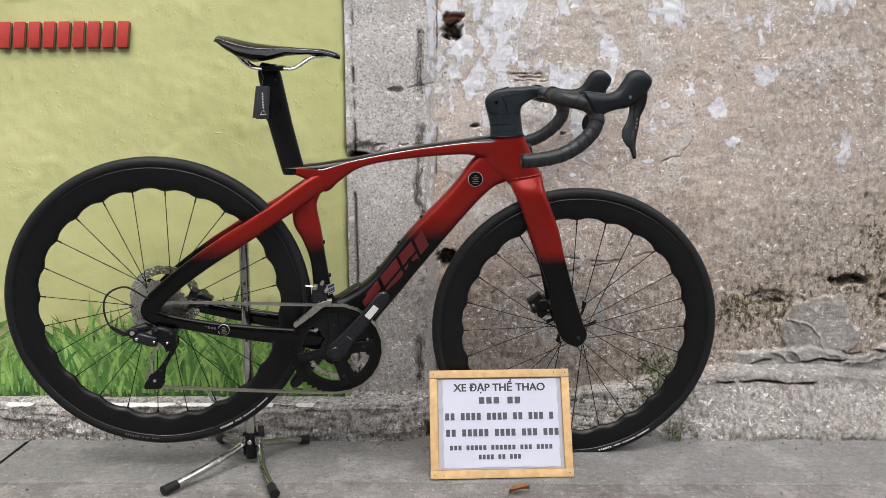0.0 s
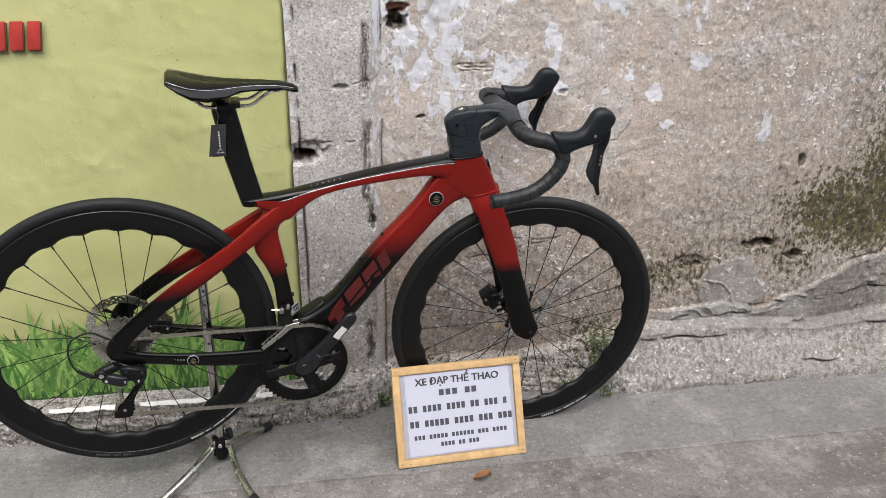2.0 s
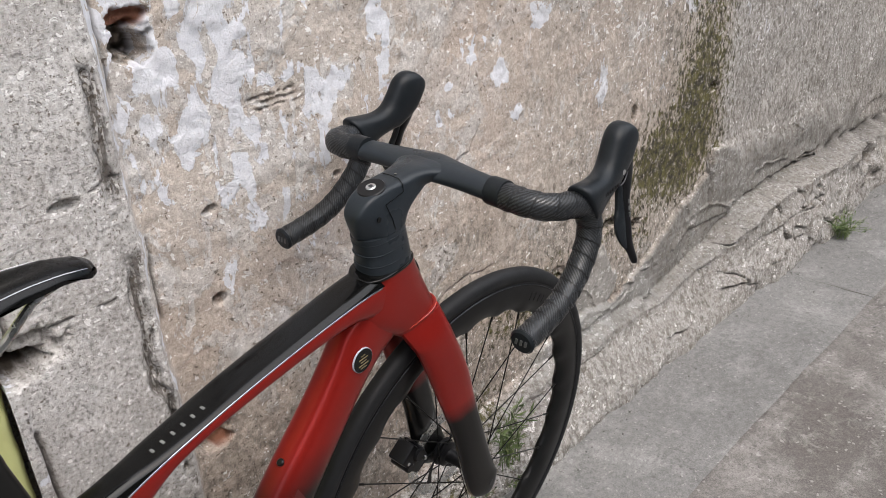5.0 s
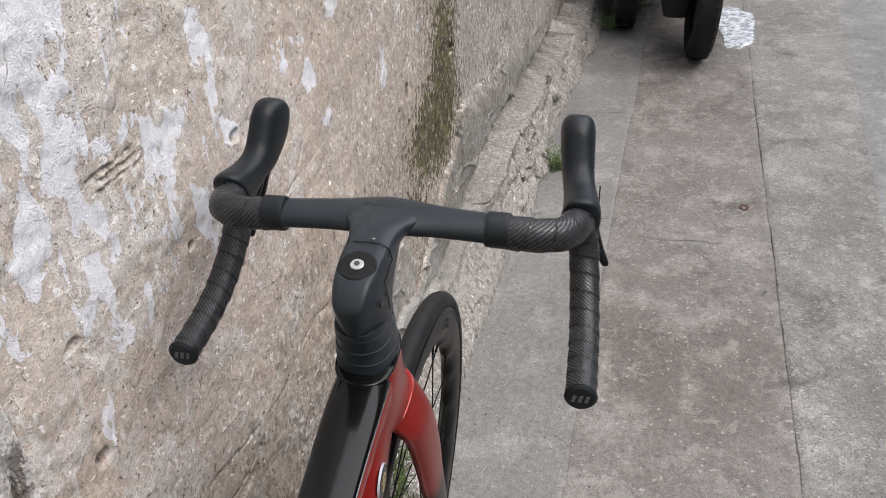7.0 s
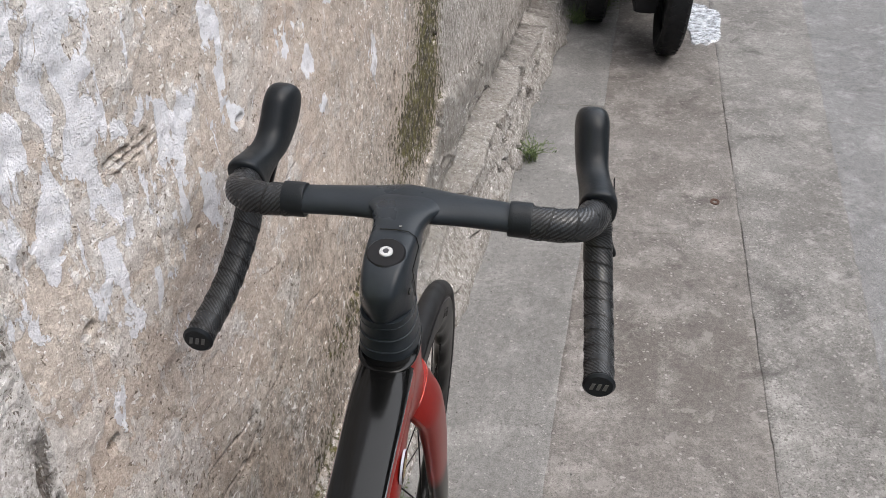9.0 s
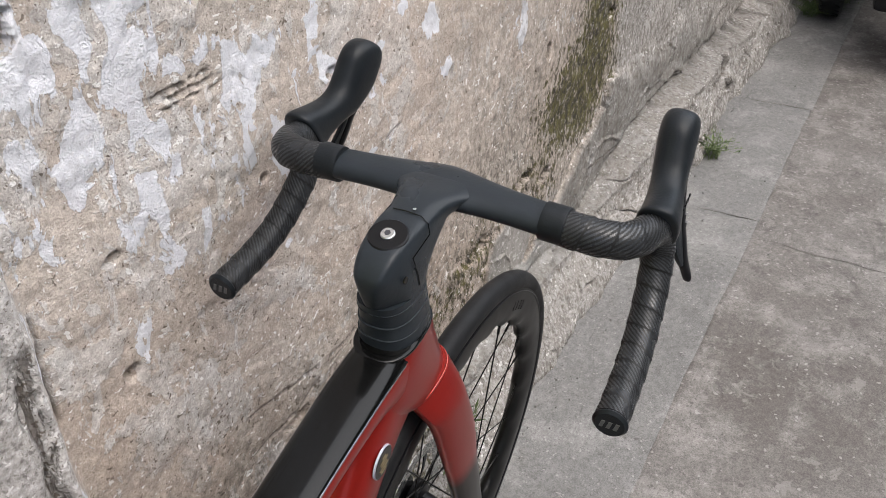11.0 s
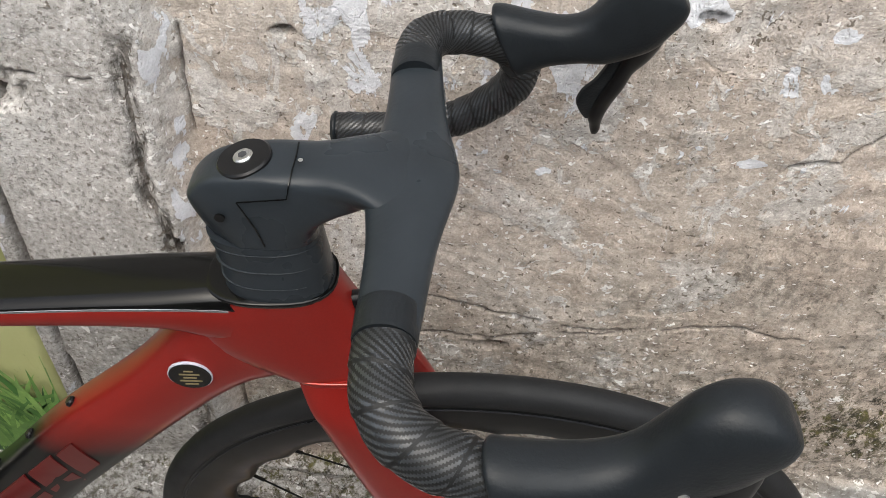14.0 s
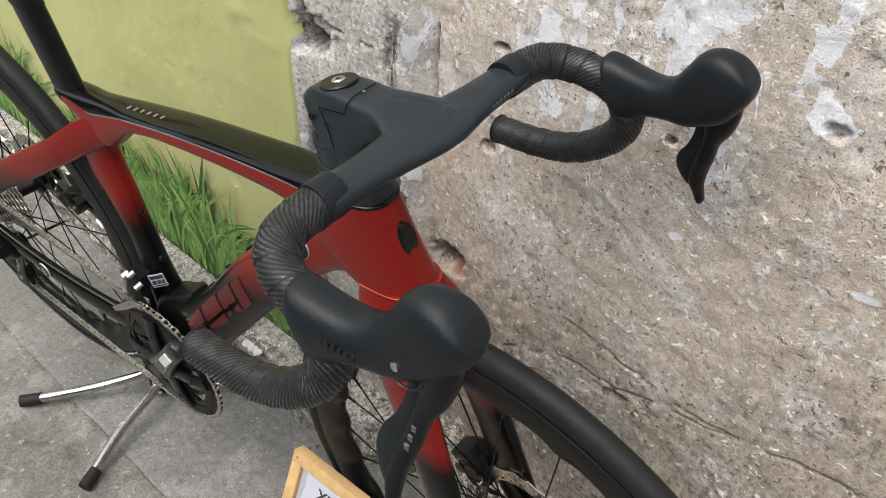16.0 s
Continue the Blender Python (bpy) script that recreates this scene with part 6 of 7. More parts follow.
# bar and stem in one piece
bar = tagged(new("handlebar"), "black one-piece aero bar and stem")
bar.parent = bike
bm = bmesh.new()
blade(bm, [(0.1695, 0.7795, 0.096, 0.7785, 0, 0.0276), (0.169, 0.784, 0.096, 0.782, 0, 0.0275), (0.168, 0.790, 0.096, 0.788, 0, 0.0268), (0.166, 0.806, 0.095, 0.802, 0, 0.0250), (0.163, 0.826, 0.090, 0.826, 0, 0.0238)], n=28, power=2.5, steps=5)
spacer = part("spacer", steer_bar(bm), M_BAR, bar, "stack of smooth black headset spacers")
for z, w in ((0.7905, 0.0268), (0.805, 0.0255), (0.820, 0.0245)):
    bm = bmesh.new()
    rings(bm, [oval(Vector((0.131 - (z - 0.79) * 0.12 + dx, 0, z + dz)), Vector((0.0362 + dr, 0, 0.0015)), Vector((0, w + dr, 0)), 32, 2.5) for dr, dz, dx in ((-0.001, -0.0007, 0), (0.0001, -0.0003, 0), (0.0001, 0.0003, 0), (-0.001, 0.0007, 0))])
    part("spacer_lip", steer_bar(bm), M_BAR, spacer)
bm = bmesh.new()
rows = []
for (x0, z0, x1, z1, w, pw) in ((0.163, 0.826, 0.0895, 0.827, 0.0235, 2.8), (0.163, 0.836, 0.0838, 0.850, 0.0232, 4.5), (0.167, 0.845, 0.0865, 0.862, 0.0230, 6.5), (0.176, 0.852, 0.101, 0.875, 0.0226, 7.0), (0.186, 0.857, 0.125, 0.8815, 0.0224, 6.0), (0.198, 0.860, 0.155, 0.8845, 0.0230, 3.0), (0.209, 0.861, 0.182, 0.8865, 0.0290, 2.8), (0.216, 0.862, 0.204, 0.885, 0.040, 2.5), (0.224, 0.864, 0.219, 0.884, 0.048, 2.3), (0.232, 0.867, 0.230, 0.881, 0.044, 2.1), (0.238, 0.871, 0.2375, 0.877, 0.034, 2.0)):
    rows.append((x0, z0, x1, z1, w, pw))
smoothed = []
arr = np.array(rows)
for i in range(len(arr) - 1):
    p0, p1, p2, p3 = arr[max(i - 1, 0)], arr[i], arr[i + 1], arr[min(i + 2, len(arr) - 1)]
    for k in range(4):
        t = k / 4
        smoothed.append(0.5 * (2 * p1 + (p2 - p0) * t + (2 * p0 - 5 * p1 + 4 * p2 - p3) * t * t + (3 * p1 - p0 - 3 * p2 + p3) * t ** 3))
smoothed.append(arr[-1])
made = []
for k, a in enumerate(smoothed):
    mid, half = Vector(((a[0] + a[2]) / 2, 0, (a[1] + a[3]) / 2)), Vector(((a[0] - a[2]) / 2, 0, (a[1] - a[3]) / 2))
    ring = oval(mid, half, Vector((0, a[4], 0)), 40, a[5])
    for p in ring:
        back = max(0.0, -(p - mid).dot(half) / half.length_squared)
        p.y *= 1 - 0.72 * max(0.0, back - 0.30) * max(0.0, 1 - k / 22)
    made.append(ring)
rings(bm, made)
# flat wing from tape to tape
sect = []
for i in range(-24, 25):
    y = 0.116 * i / 24
    t = abs(i) / 24
    xc = 0.2205 - 0.005 * t ** 1.3
    ch = 0.0172 + 0.0026 * (1 - t ** 2) + 0.0085 * math.exp(-((t / 0.34) ** 2))
    th = 0.0105 + 0.0005 * t
    zc = 0.8740 - 0.0040 * t
    sect.append(oval(Vector((xc, y, zc)), Vector((ch, 0, 0.0012)), Vector((0, 0, th)), 24, 2.3))
rings(bm, sect)
part("stem_and_wing", steer_bar(bm), M_BAR, bar, "matt black carbon stem and flat bar top", angle=32)

# top cap and its bolt
cap_n = Vector((-0.25, 0, 0.97)).normalized()
bm = bmesh.new()
disc(bm, Vector((0.1209, 0, 0.8788)), cap_n, 0.0172, 0.006, 32, rim=0.0012)
cap = part("top_cap", steer_bar(bm), M_CRANK, bar, "round black top cap")
bm = bmesh.new()
disc(bm, Vector((0.1209, 0, 0.8788)) + cap_n * 0.003, cap_n, 0.0062, 0.003, 20, rim=0.0008)
bolt = part("cap_bolt", steer_bar(bm), M_STEEL, cap, "bright steel bolt")
bm = bmesh.new()
disc(bm, Vector((0.1209, 0, 0.8788)) + cap_n * 0.0046, cap_n, 0.0028, 0.0006, 6)
part("socket", steer_bar(bm), M_INK, bolt)
bm = bmesh.new()
disc(bm, (0.107, -0.0231, 0.852), (0, 1, 0), 0.0032, 0.0012, 14)
part("port", steer_bar(bm), M_GLOSS, bar)
bm = bmesh.new()
tube(bm, [(0.119, -0.0236, 0.866), (0.128, -0.0239, 0.845), (0.132, -0.0239, 0.830)], 0.0005, 5)
tube(bm, [(0.119, -0.0234, 0.866), (0.149, -0.0236, 0.8715), (0.1505, -0.0210, 0.8805), (0.1515, -0.0140, 0.8848), (0.152, 0, 0.8854), (0.1515, 0.0120, 0.8849)], 0.0005, 5)
part("cover_seam", steer_bar(bm), M_GLOSS, bar)
bm = bmesh.new()
disc(bm, Vector((0.1555, -0.006, 0.8868)), (0, 0, 1), 0.0016, 0.001, 10)
part("screw", steer_bar(bm), M_STEEL, bar)
for k in range(6):
    bm = bmesh.new()
    y = 0.056 + 0.0058 * k
    t = y / 0.116
    x = 0.2205 - 0.005 * t ** 1.3 + 0.0172 + 0.0026 * (1 - t ** 2) + 0.0085 * math.exp(-((t / 0.34) ** 2))
    box(bm, (x - 0.003, y, 0.8715), (x + 0.0003, y + 0.0026, 0.8755))
    part("print_bar", steer_bar(bm), M_PRINT_G, bar)

for side in (-1, 1):
    s = lambda x, y, z: (x, side * y, z)
    # taped bar: top, bend and drop
    pts = spline([s(0.2155, 0.112, 0.8690), s(0.2150, 0.130, 0.8680), s(0.2165, 0.148, 0.8670), s(0.2250, 0.165, 0.8642), s(0.2415, 0.1760, 0.8605), s(0.2630, 0.1805, 0.8560), s(0.2815, 0.1835, 0.8470), s(0.2912, 0.1860, 0.8310), s(0.2915, 0.1885, 0.8150), s(0.2830, 0.1908, 0.7975), s(0.2660, 0.1932, 0.7795), s(0.2440, 0.1953, 0.7635), s(0.2170, 0.1970, 0.7515), s(0.1830, 0.1980, 0.7445), s(0.1440, 0.1985, 0.7410)], 14)
    bm = bmesh.new()
    tube(bm, pts, [0.0166 - 0.0019 * i / len(pts) for i in range(len(pts))], 48, wrap=0.021)
    tp = part("bar_tape", steer_bar(bm), M_TAPE, bar, "black carbon-weave bar tape wound in turns", angle=80)
    bm = bmesh.new()
    tube(bm, spline([s(0.2155, 0.099, 0.8702), s(0.2154, 0.110, 0.8700), s(0.2152, 0.121, 0.8700)], 4), [0.0168, 0.0172, 0.0173, 0.0173, 0.0173, 0.0173, 0.0173, 0.0173, 0.0170], 28)
    part("finishing_tape", steer_bar(bm), M_HOOD, tp, "smooth black finishing tape")
    bm = bmesh.new()
    e = Vector(pts[-1])
    d = (e - Vector(pts[-2])).normalized()
    disc(bm, e + d * 0.002, d, 0.0157, 0.006, 26, rim=0.0025)
    plug = part("end_plug", steer_bar(bm), M_HOOD, tp, "black bar end plug")
    bm = bmesh.new()
    a = Vector((0, 1, 0))
    b = d.cross(a).normalized()
    c = e + d * 0.0054
    for k in range(3):
        q = c + a * (0.0062 * (k - 1))
        rings(bm, [[q + a * (0.0016 * u + 0.001 * v) + b * (0.004 * v) + d * h for u, v in ((-1, -1), (1, -1), (1, 1), (-1, 1))] for h in (-0.001, 0.0003)])
    part("print_bar", steer_bar(bm), M_PRINT_G, plug)
    # rubber hood
    bm = bmesh.new()
    ys = lambda q: side * q
    blade(bm, [(0.2655, 0.8760, 0.2890, 0.8270, ys(0.1840), 0.0184), (0.2675, 0.8785, 0.2925, 0.8240, ys(0.1842), 0.0196), (0.2760, 0.8785, 0.3010, 0.8270, ys(0.1845), 0.0192), (0.296, 0.8755, 0.314, 0.8355, ys(0.1830), 0.0180), (0.318, 0.8750, 0.337, 0.8420, ys(0.1800), 0.0168), (0.334, 0.8820, 0.354, 0.8440, ys(0.1775), 0.0168), (0.345, 0.8970, 0.371, 0.8515, ys(0.1755), 0.0174), (0.355, 0.9125, 0.387, 0.8615, ys(0.1740), 0.0183), (0.368, 0.9200, 0.396, 0.8750, ys(0.1730), 0.0185), (0.383, 0.9195, 0.4030, 0.8870, ys(0.1725), 0.0168), (0.394, 0.9130, 0.4050, 0.8965, ys(0.1722), 0.0128), (0.3990, 0.9070, 0.4035, 0.9015, ys(0.1720), 0.0065)], n=32, power=2.45, steps=5)
    hood = part("brake_hood", steer_bar(bm), M_HOOD, bar, "black rubber brake hood", angle=60)
    bm = bmesh.new()
    disc(bm, (0.3575, side * 0.1922, 0.8665), (0.1, 1, 0), 0.0034, 0.0024, 16)
    part("pivot_pin", steer_bar(bm), M_STEEL, hood)
    bm = bmesh.new()
    for k in range(7):
        x = 0.296 + 0.0056 * k
        box(bm, (x, side * 0.2006 - 0.0007, 0.8555 + 0.0006 * k), (x + 0.0026, side * 0.2006 + 0.0007, 0.8595 + 0.0006 * k))
    part("print_bar", steer_bar(bm), M_EMBOSS, hood)
    # lever and shift paddle
    bm = bmesh.new()
    blade(bm, [(0.394, 0.888, 0.362, 0.864, ys(0.177), 0.0105), (0.396, 0.868, 0.367, 0.855, ys(0.179), 0.0098), (0.391, 0.847, 0.367, 0.840, ys(0.183), 0.0078), (0.381, 0.828, 0.364, 0.823, ys(0.188), 0.0064), (0.377, 0.808, 0.360, 0.803, ys(0.193), 0.0060), (0.372, 0.789, 0.356, 0.785, ys(0.199), 0.0058), (0.369, 0.772, 0.355, 0.770, ys(0.204), 0.0056), (0.369, 0.759, 0.359, 0.757, ys(0.209), 0.0050), (0.3695, 0.750, 0.3610, 0.749, ys(0.212), 0.0050), (0.3685, 0.7455, 0.3625, 0.745, ys(0.213), 0.0040)], n=18, power=2.4)
    part("brake_lever", steer_bar(bm), M_CRANK, hood, "black brake lever blade")
    bm = bmesh.new()
    blade(bm, [(0.372, 0.858, 0.360, 0.854, ys(0.180), 0.0036), (0.370, 0.838, 0.358, 0.835, ys(0.1845), 0.0036), (0.368, 0.822, 0.352, 0.817, ys(0.189), 0.0036), (0.366, 0.808, 0.344, 0.803, ys(0.1935), 0.0034), (0.364, 0.794, 0.342, 0.789, ys(0.1975), 0.0034), (0.362, 0.780, 0.347, 0.776, ys(0.2015), 0.0034), (0.362, 0.770, 0.353, 0.767, ys(0.2045), 0.0028)], n=12, power=3)
    part("shift_paddle", steer_bar(bm), M_HOOD, hood)
    bm = bmesh.new()
    tube(bm, spline([(0.350, ys(0.188), 0.858), (0.356, ys(0.189), 0.848), (0.368, ys(0.189), 0.850), (0.376, ys(0.188), 0.860)], 4), 0.0009, 6)
    part("return_spring", steer_bar(bm), M_GREY, hood)
    bm = bmesh.new()
    for k in range(3):
        z = 0.828 - 0.008 * k
        box(bm, (0.371 - 0.0015 * k, ys(0.1945 + 0.0022 * k) - 0.0010, z - 0.008), (0.3745 - 0.0015 * k, ys(0.1945 + 0.0022 * k) + 0.0010, z - 0.003))
    part("print_bar", steer_bar(bm), M_PRINT_G, hood)


# ---- the work stand under the rear end ----
stand = tagged(new("bicycle_stand"), "chromed steel bicycle stand with four rubber feet", "bicycle stand")
stand.location = (-0.458, 1.955, 0.0)
hub_top = (-0.002, 0.006, 0.548)
bm = bmesh.new()
tube(bm, [(0, 0, 0.014), hub_top], 0.0115, 20)
upright = part("post", bm, M_CHROME, stand, "chromed tube with adjusting holes")
for z in (0.30, 0.335, 0.40, 0.435, 0.47):
    bm = bmesh.new()
    disc(bm, (0, -0.0113 + z * 0.0109, z), (0, 1, 0), 0.0035, 0.0016, 12)
    part("adjusting_hole", bm, M_INK, upright)
bm = bmesh.new()
tube(bm, [(0, 0.001, 0.012), (0, 0.001, 0.075)], 0.0145, 20)
box(bm, (-0.019, -0.006, 0.018), (0.019, 0.006, 0.074), bevel=0.002)
part("clamp", bm, M_CRANK, stand)
for x, y, z, ax, r, h, mt in ((0, -0.016, 0.055, (0, 1, 0), 0.0055, 0.006, M_STEEL), (0.022, 0.010, 0.073, (1, 0.4, 0), 0.014, 0.012, M_RUBBER), (-0.026, -0.012, 0.035, (1, 0, 0), 0.004, 0.018, M_STEEL), (0.026, -0.012, 0.035, (1, 0, 0), 0.004, 0.012, M_STEEL)):
    bm = bmesh.new()
    disc(bm, (x, y, z), ax, r, h, 14, rim=0.001)
    part("knob" if r > 0.01 else "clamp_bolt", bm, mt, stand)
for fx, fy, sx in ((-0.149, -0.187, -0.018), (0.096, -0.200, 0.018), (0.112, 0.119, 0.018), (-0.109, 0.123, -0.018)):
    bm = bmesh.new()
    tube(bm, spline([(sx, fy * 0.02, 0.066), (sx, fy * 0.04, 0.052), (sx * 1.1 + fx * 0.05, fy * 0.10, 0.043), (fx * 0.5, fy * 0.5, 0.0285), (fx * 0.93, fy * 0.93, 0.0130)], 5), 0.0085, 14)
    leg = part("leg", bm, M_CHROME, stand)
    bm = bmesh.new()
    tube(bm, [(fx * 0.86, fy * 0.86, 0.0148), (fx * 1.01, fy * 1.01, 0.0112)], [0.0105, 0.0112], 16)
    part("rubber_foot", bm, M_RUBBER, leg, "black rubber end cap")
bm = bmesh.new()
tube(bm, spline([hub_top, (0.004, -0.004, 0.552), (0.012, -0.028, 0.548), (0.02, -0.040, 0.556)], 4), 0.006, 10)
part("hook", bm, M_CHROME, stand)


# ---- the framed sign leaning on the front wheel ----
sign = tagged(new("framed_sign"), "pine-framed paper sign leaning on the front wheel", "sign")
W, H = 0.327, 0.246
sign.matrix_world = Matrix.Translation((-0.0275, 1.852, 0.002)) @ Matrix.Rotation(radians(3.2), 4, "Z") @ Matrix.Rotation(radians(-23.5), 4, "X")
bm = bmesh.new()
box(bm, (0.004, 0.008, 0.004), (W - 0.004, 0.013, H - 0.004))
part("backing", bm, M_WOOD, sign)
for lo, hi in (((0, 0, 0), (W, 0.018, 0.0185)), ((0, 0, H - 0.0185), (W, 0.018, H)), ((0.0002, 0.0003, 0.0187), (0.0185, 0.018, H - 0.0187)), ((W - 0.0185, 0.0004, 0.0187), (W - 0.0002, 0.018, H - 0.0187))):
    bm = bmesh.new()
    box(bm, lo, hi, bevel=0.0012)
    part("frame_rail", bm, M_WOOD, sign, "raw pine rail with nail marks")
bm = bmesh.new()
n = 16
rows = [[bm.verts.new((0.020 + (W - 0.040) * i / n, 0.0062 + 0.0012 * math.sin(i * 1.7 + j * 0.9) * math.sin(j * 1.3), 0.020 + (H - 0.040) * j / n)) for i in range(n + 1)] for j in range(n + 1)]
for j in range(n):
    for i in range(n):
        bm.faces.new((rows[j][i], rows[j][i + 1], rows[j + 1][i + 1], rows[j + 1][i]))
part("plastic_film", bm, M_FILM, sign, "cloudy wrinkled plastic film")
bm = bmesh.new()
rows = [[bm.verts.new((0.031 + (W - 0.060) * i / n + 0.0012 * math.sin(j * 1.9), 0.0046 + 0.0003 * math.sin(i * 1.7 + j * 0.9), 0.024 + (H - 0.0455) * j / n + 0.001 * math.sin(i * 1.3))) for i in range(n + 1)] for j in range(n + 1)]
for j in range(n):
    for i in range(n):
        bm.faces.new((rows[j][i], rows[j][i + 1], rows[j + 1][i + 1], rows[j + 1][i]))
paper = part("paper_sheet", bm, M_PAPER, sign, "white printed sheet")


def bars(cx, z, h, words, pitch, parent, y=0.0036):
    """A line of writing as plain upright bars: so many characters in each word."""
    x = cx - pitch * (sum(words) + 0.9 * (len(words) - 1)) / 2
    for count in words:
        for k in range(count):
            bm = bmesh.new()
            box(bm, (x + pitch * (k + 0.10), y, z - h / 2), (x + pitch * (k + 0.82), y + 0.0006, z + h / 2))
            part("writing_bar", bm, M_INK_SOFT, parent)
        x += pitch * (count + 0.9)


for x, z in ((0.009, 0.009), (0.009, H - 0.009), (W - 0.009, 0.009), (W - 0.009, H - 0.009), (0.030, 0.007), (W - 0.035, H - 0.008)):
    bm = bmesh.new()
    disc(bm, (x, -0.0001, z), (0, 1, 0), 0.0014, 0.0012, 10)
    part("nail", bm, M_RUST, sign)
cu = bpy.data.curves.new("title", "FONT")
cu.body, cu.size, cu.align_x, cu.extrude, cu.offset = "XE ĐẠP THỂ THAO", 0.0245, "CENTER", 0.0001, 0.0003
tmp = new("title", cu)
bpy.context.view_layer.update()
me = bpy.data.meshes.new_from_object(tmp.evaluated_get(bpy.context.evaluated_depsgraph_get()))
bpy.data.objects.remove(tmp)
me.materials.clear()
me.materials.append(M_INK)
bm = bmesh.new()
for dx in (-0.0005, 0.0, 0.0005):
    k = len(bm.verts)
    bm.from_mesh(me)
    bm.verts.ensure_lookup_table()
    bmesh.ops.translate(bm, vec=(dx, dx * 0.4, dx * 0.3), verts=bm.verts[k:])
bm.to_mesh(me)
bm.free()
title = new("title_lettering", me)
title.parent = sign
title.matrix_local = Matrix.Translation((W / 2, 0.0037, H - 0.0490)) @ Matrix.Rotation(radians(90), 4, "X")
bars(W / 2, 0.1755, 0.0150, (3, 2), 0.0170, paper)
bars(W / 2 - 0.002, 0.139, 0.0160, (2, 4, 4, 2, 3, 1), 0.0124, paper)
bars(W / 2 + 0.004, 0.102, 0.0160, (2, 5, 4, 3, 3), 0.0128, paper)
bars(W / 2, 0.0685, 0.0105, (3, 5, 6, 3, 4), 0.0097, paper)
bars(W / 2 - 0.004, 0.0475, 0.0105, (4, 2, 3), 0.0092, paper)


# ---- weeds, leaf and grit ----
def weed(name, x, y, z, h, spread, count, seed, label, into=-1.0):
    """A tuft of thin arching stems with small narrow leaves."""
    r = random.Random(seed)
    bm = bmesh.new()
    for k in range(count):
        a = r.uniform(0, 2 * math.pi)
        L = h * r.uniform(0.5, 1.0)
        dx, dy = math.cos(a) * spread * r.random(), min(0.0, math.sin(a) * spread * r.random() * 0.6) if into < 0 else math.sin(a) * spread * r.random()
        ox, oy = r.uniform(-0.3, 0.3) * spread, r.uniform(-0.3, 0.0) * spread
        way = [Vector((x + ox + dx * t * t, y + oy + dy * t * t, z + L * t * (1 - 0.3 * t))) for t in (0, 0.25, 0.5, 0.75, 1.0)]
        tube(bm, way, [0.0011, 0.001, 0.0009, 0.0007, 0.0004], 4)
        for i in range(1, 5):
            for j in range(3):
                p = way[i] + (way[i - 1] - way[i]) * r.random()
                d = Vector((r.uniform(-1, 1), r.uniform(-1, 0.4), r.uniform(-0.1, 0.9))).normalized()
                sd = d.cross(Vector((r.uniform(-1, 1), r.uniform(-1, 1), 1))).normalized()
                ln, wd = r.uniform(0.010, 0.024) * h / 0.15, r.uniform(0.0010, 0.0024)
                v = [bm.verts.new(q) for q in (p, p + d * ln * 0.5 + sd * wd, p + d * ln, p + d * ln * 0.5 - sd * wd)]
                bm.faces.new(v)
    return tagged(part(name, bm, M_WEED, smooth=False), label, "weed")


weed("weed", 0.555, 2.120, 0.09, 0.21, 0.08, 18, 1, "green feathery weed growing at the wall's foot")
weed("weed", 0.585, 2.10, 0.0, 0.10, 0.06, 8, 2, "small green weed in the joint below the wall")
weed("weed", 0.47, 2.135, 0.0, 0.08, 0.05, 8, 3, "small green weed in the joint below the wall")
weed("weed", -0.03, 2.15, 0.0, 0.085, 0.06, 14, 4, "low green weed beside the pillar's foot")
weed("weed", 2.10, 2.06, 0.0, 0.12, 0.12, 34, 5, "scrubby weed at the edge of the paving", 1)
weed("weed", 3.58, 2.03, 0.0, 0.10, 0.20, 60, 6, "dark tuft of weeds by the wall further on", 1)
weed("weed", 3.85, 1.96, 0.0, 0.12, 0.25, 60, 8, "dark tuft of weeds by the wall further on", 1)

bm = bmesh.new()
rows = []
for i in range(9):
    t = i / 8
    w = 0.011 * math.sin(math.pi * min(1, t * 1.05)) ** 0.8 + 0.0006
    rows.append([bm.verts.new((0.145 + 0.046 * t, 1.778 + 0.012 * t + sg * w, 0.004 + 0.010 * (abs(sg) * 0.9 + 0.6 * math.sin(t * 2.6)))) for sg in (-1, -0.5, 0, 0.5, 1)])
for a, b in zip(rows[:-1], rows[1:]):
    for i in range(4):
        bm.faces.new((a[i], a[i + 1], b[i + 1], b[i]))
bmesh.ops.solidify(bm, geom=bm.faces[:], thickness=0.0006)
tagged(part("fallen_leaf", bm, M_LEAF_DRY), "curled dry brown leaf on the paving", "leaf")

bm = bmesh.new()
rings(bm, [oval(Vector((1.899, 1.466, z)), Vector((q * 1.3, 0, 0)), Vector((0, q, 0)), 16) for q, z in ((0.014, -0.004), (0.0135, 0.0012), (0.007, 0.0004), (0.006, -0.003))])
tagged(part("sawn_pipe", bm, M_RUST), "rusty stub of a cut pipe set in the paving", "pipe stub")

r = random.Random(11)
bm = bmesh.new()
for k in range(420):
    x, y = r.uniform(-1.3, 3.2), (r.uniform(1.0, 2.08) if r.random() < 0.45 else 2.08 - abs(r.gauss(0, 0.03)))
    s = r.uniform(0.001, 0.0035)
    c = Vector((x, y, s * 0.4))
    rings(bm, [oval(c + Vector((0, 0, dz * s)), Vector((s * q, 0, 0)), Vector((0, s * q * r.uniform(0.6, 1), 0)), 5) for dz, q in ((-0.6, 0.8), (0.1, 1), (0.7, 0.5))])
tagged(part("grit", bm, M_SLAB_C, smooth=False), "loose grit and crumbs of mortar on the paving", "grit", kind="stuff")


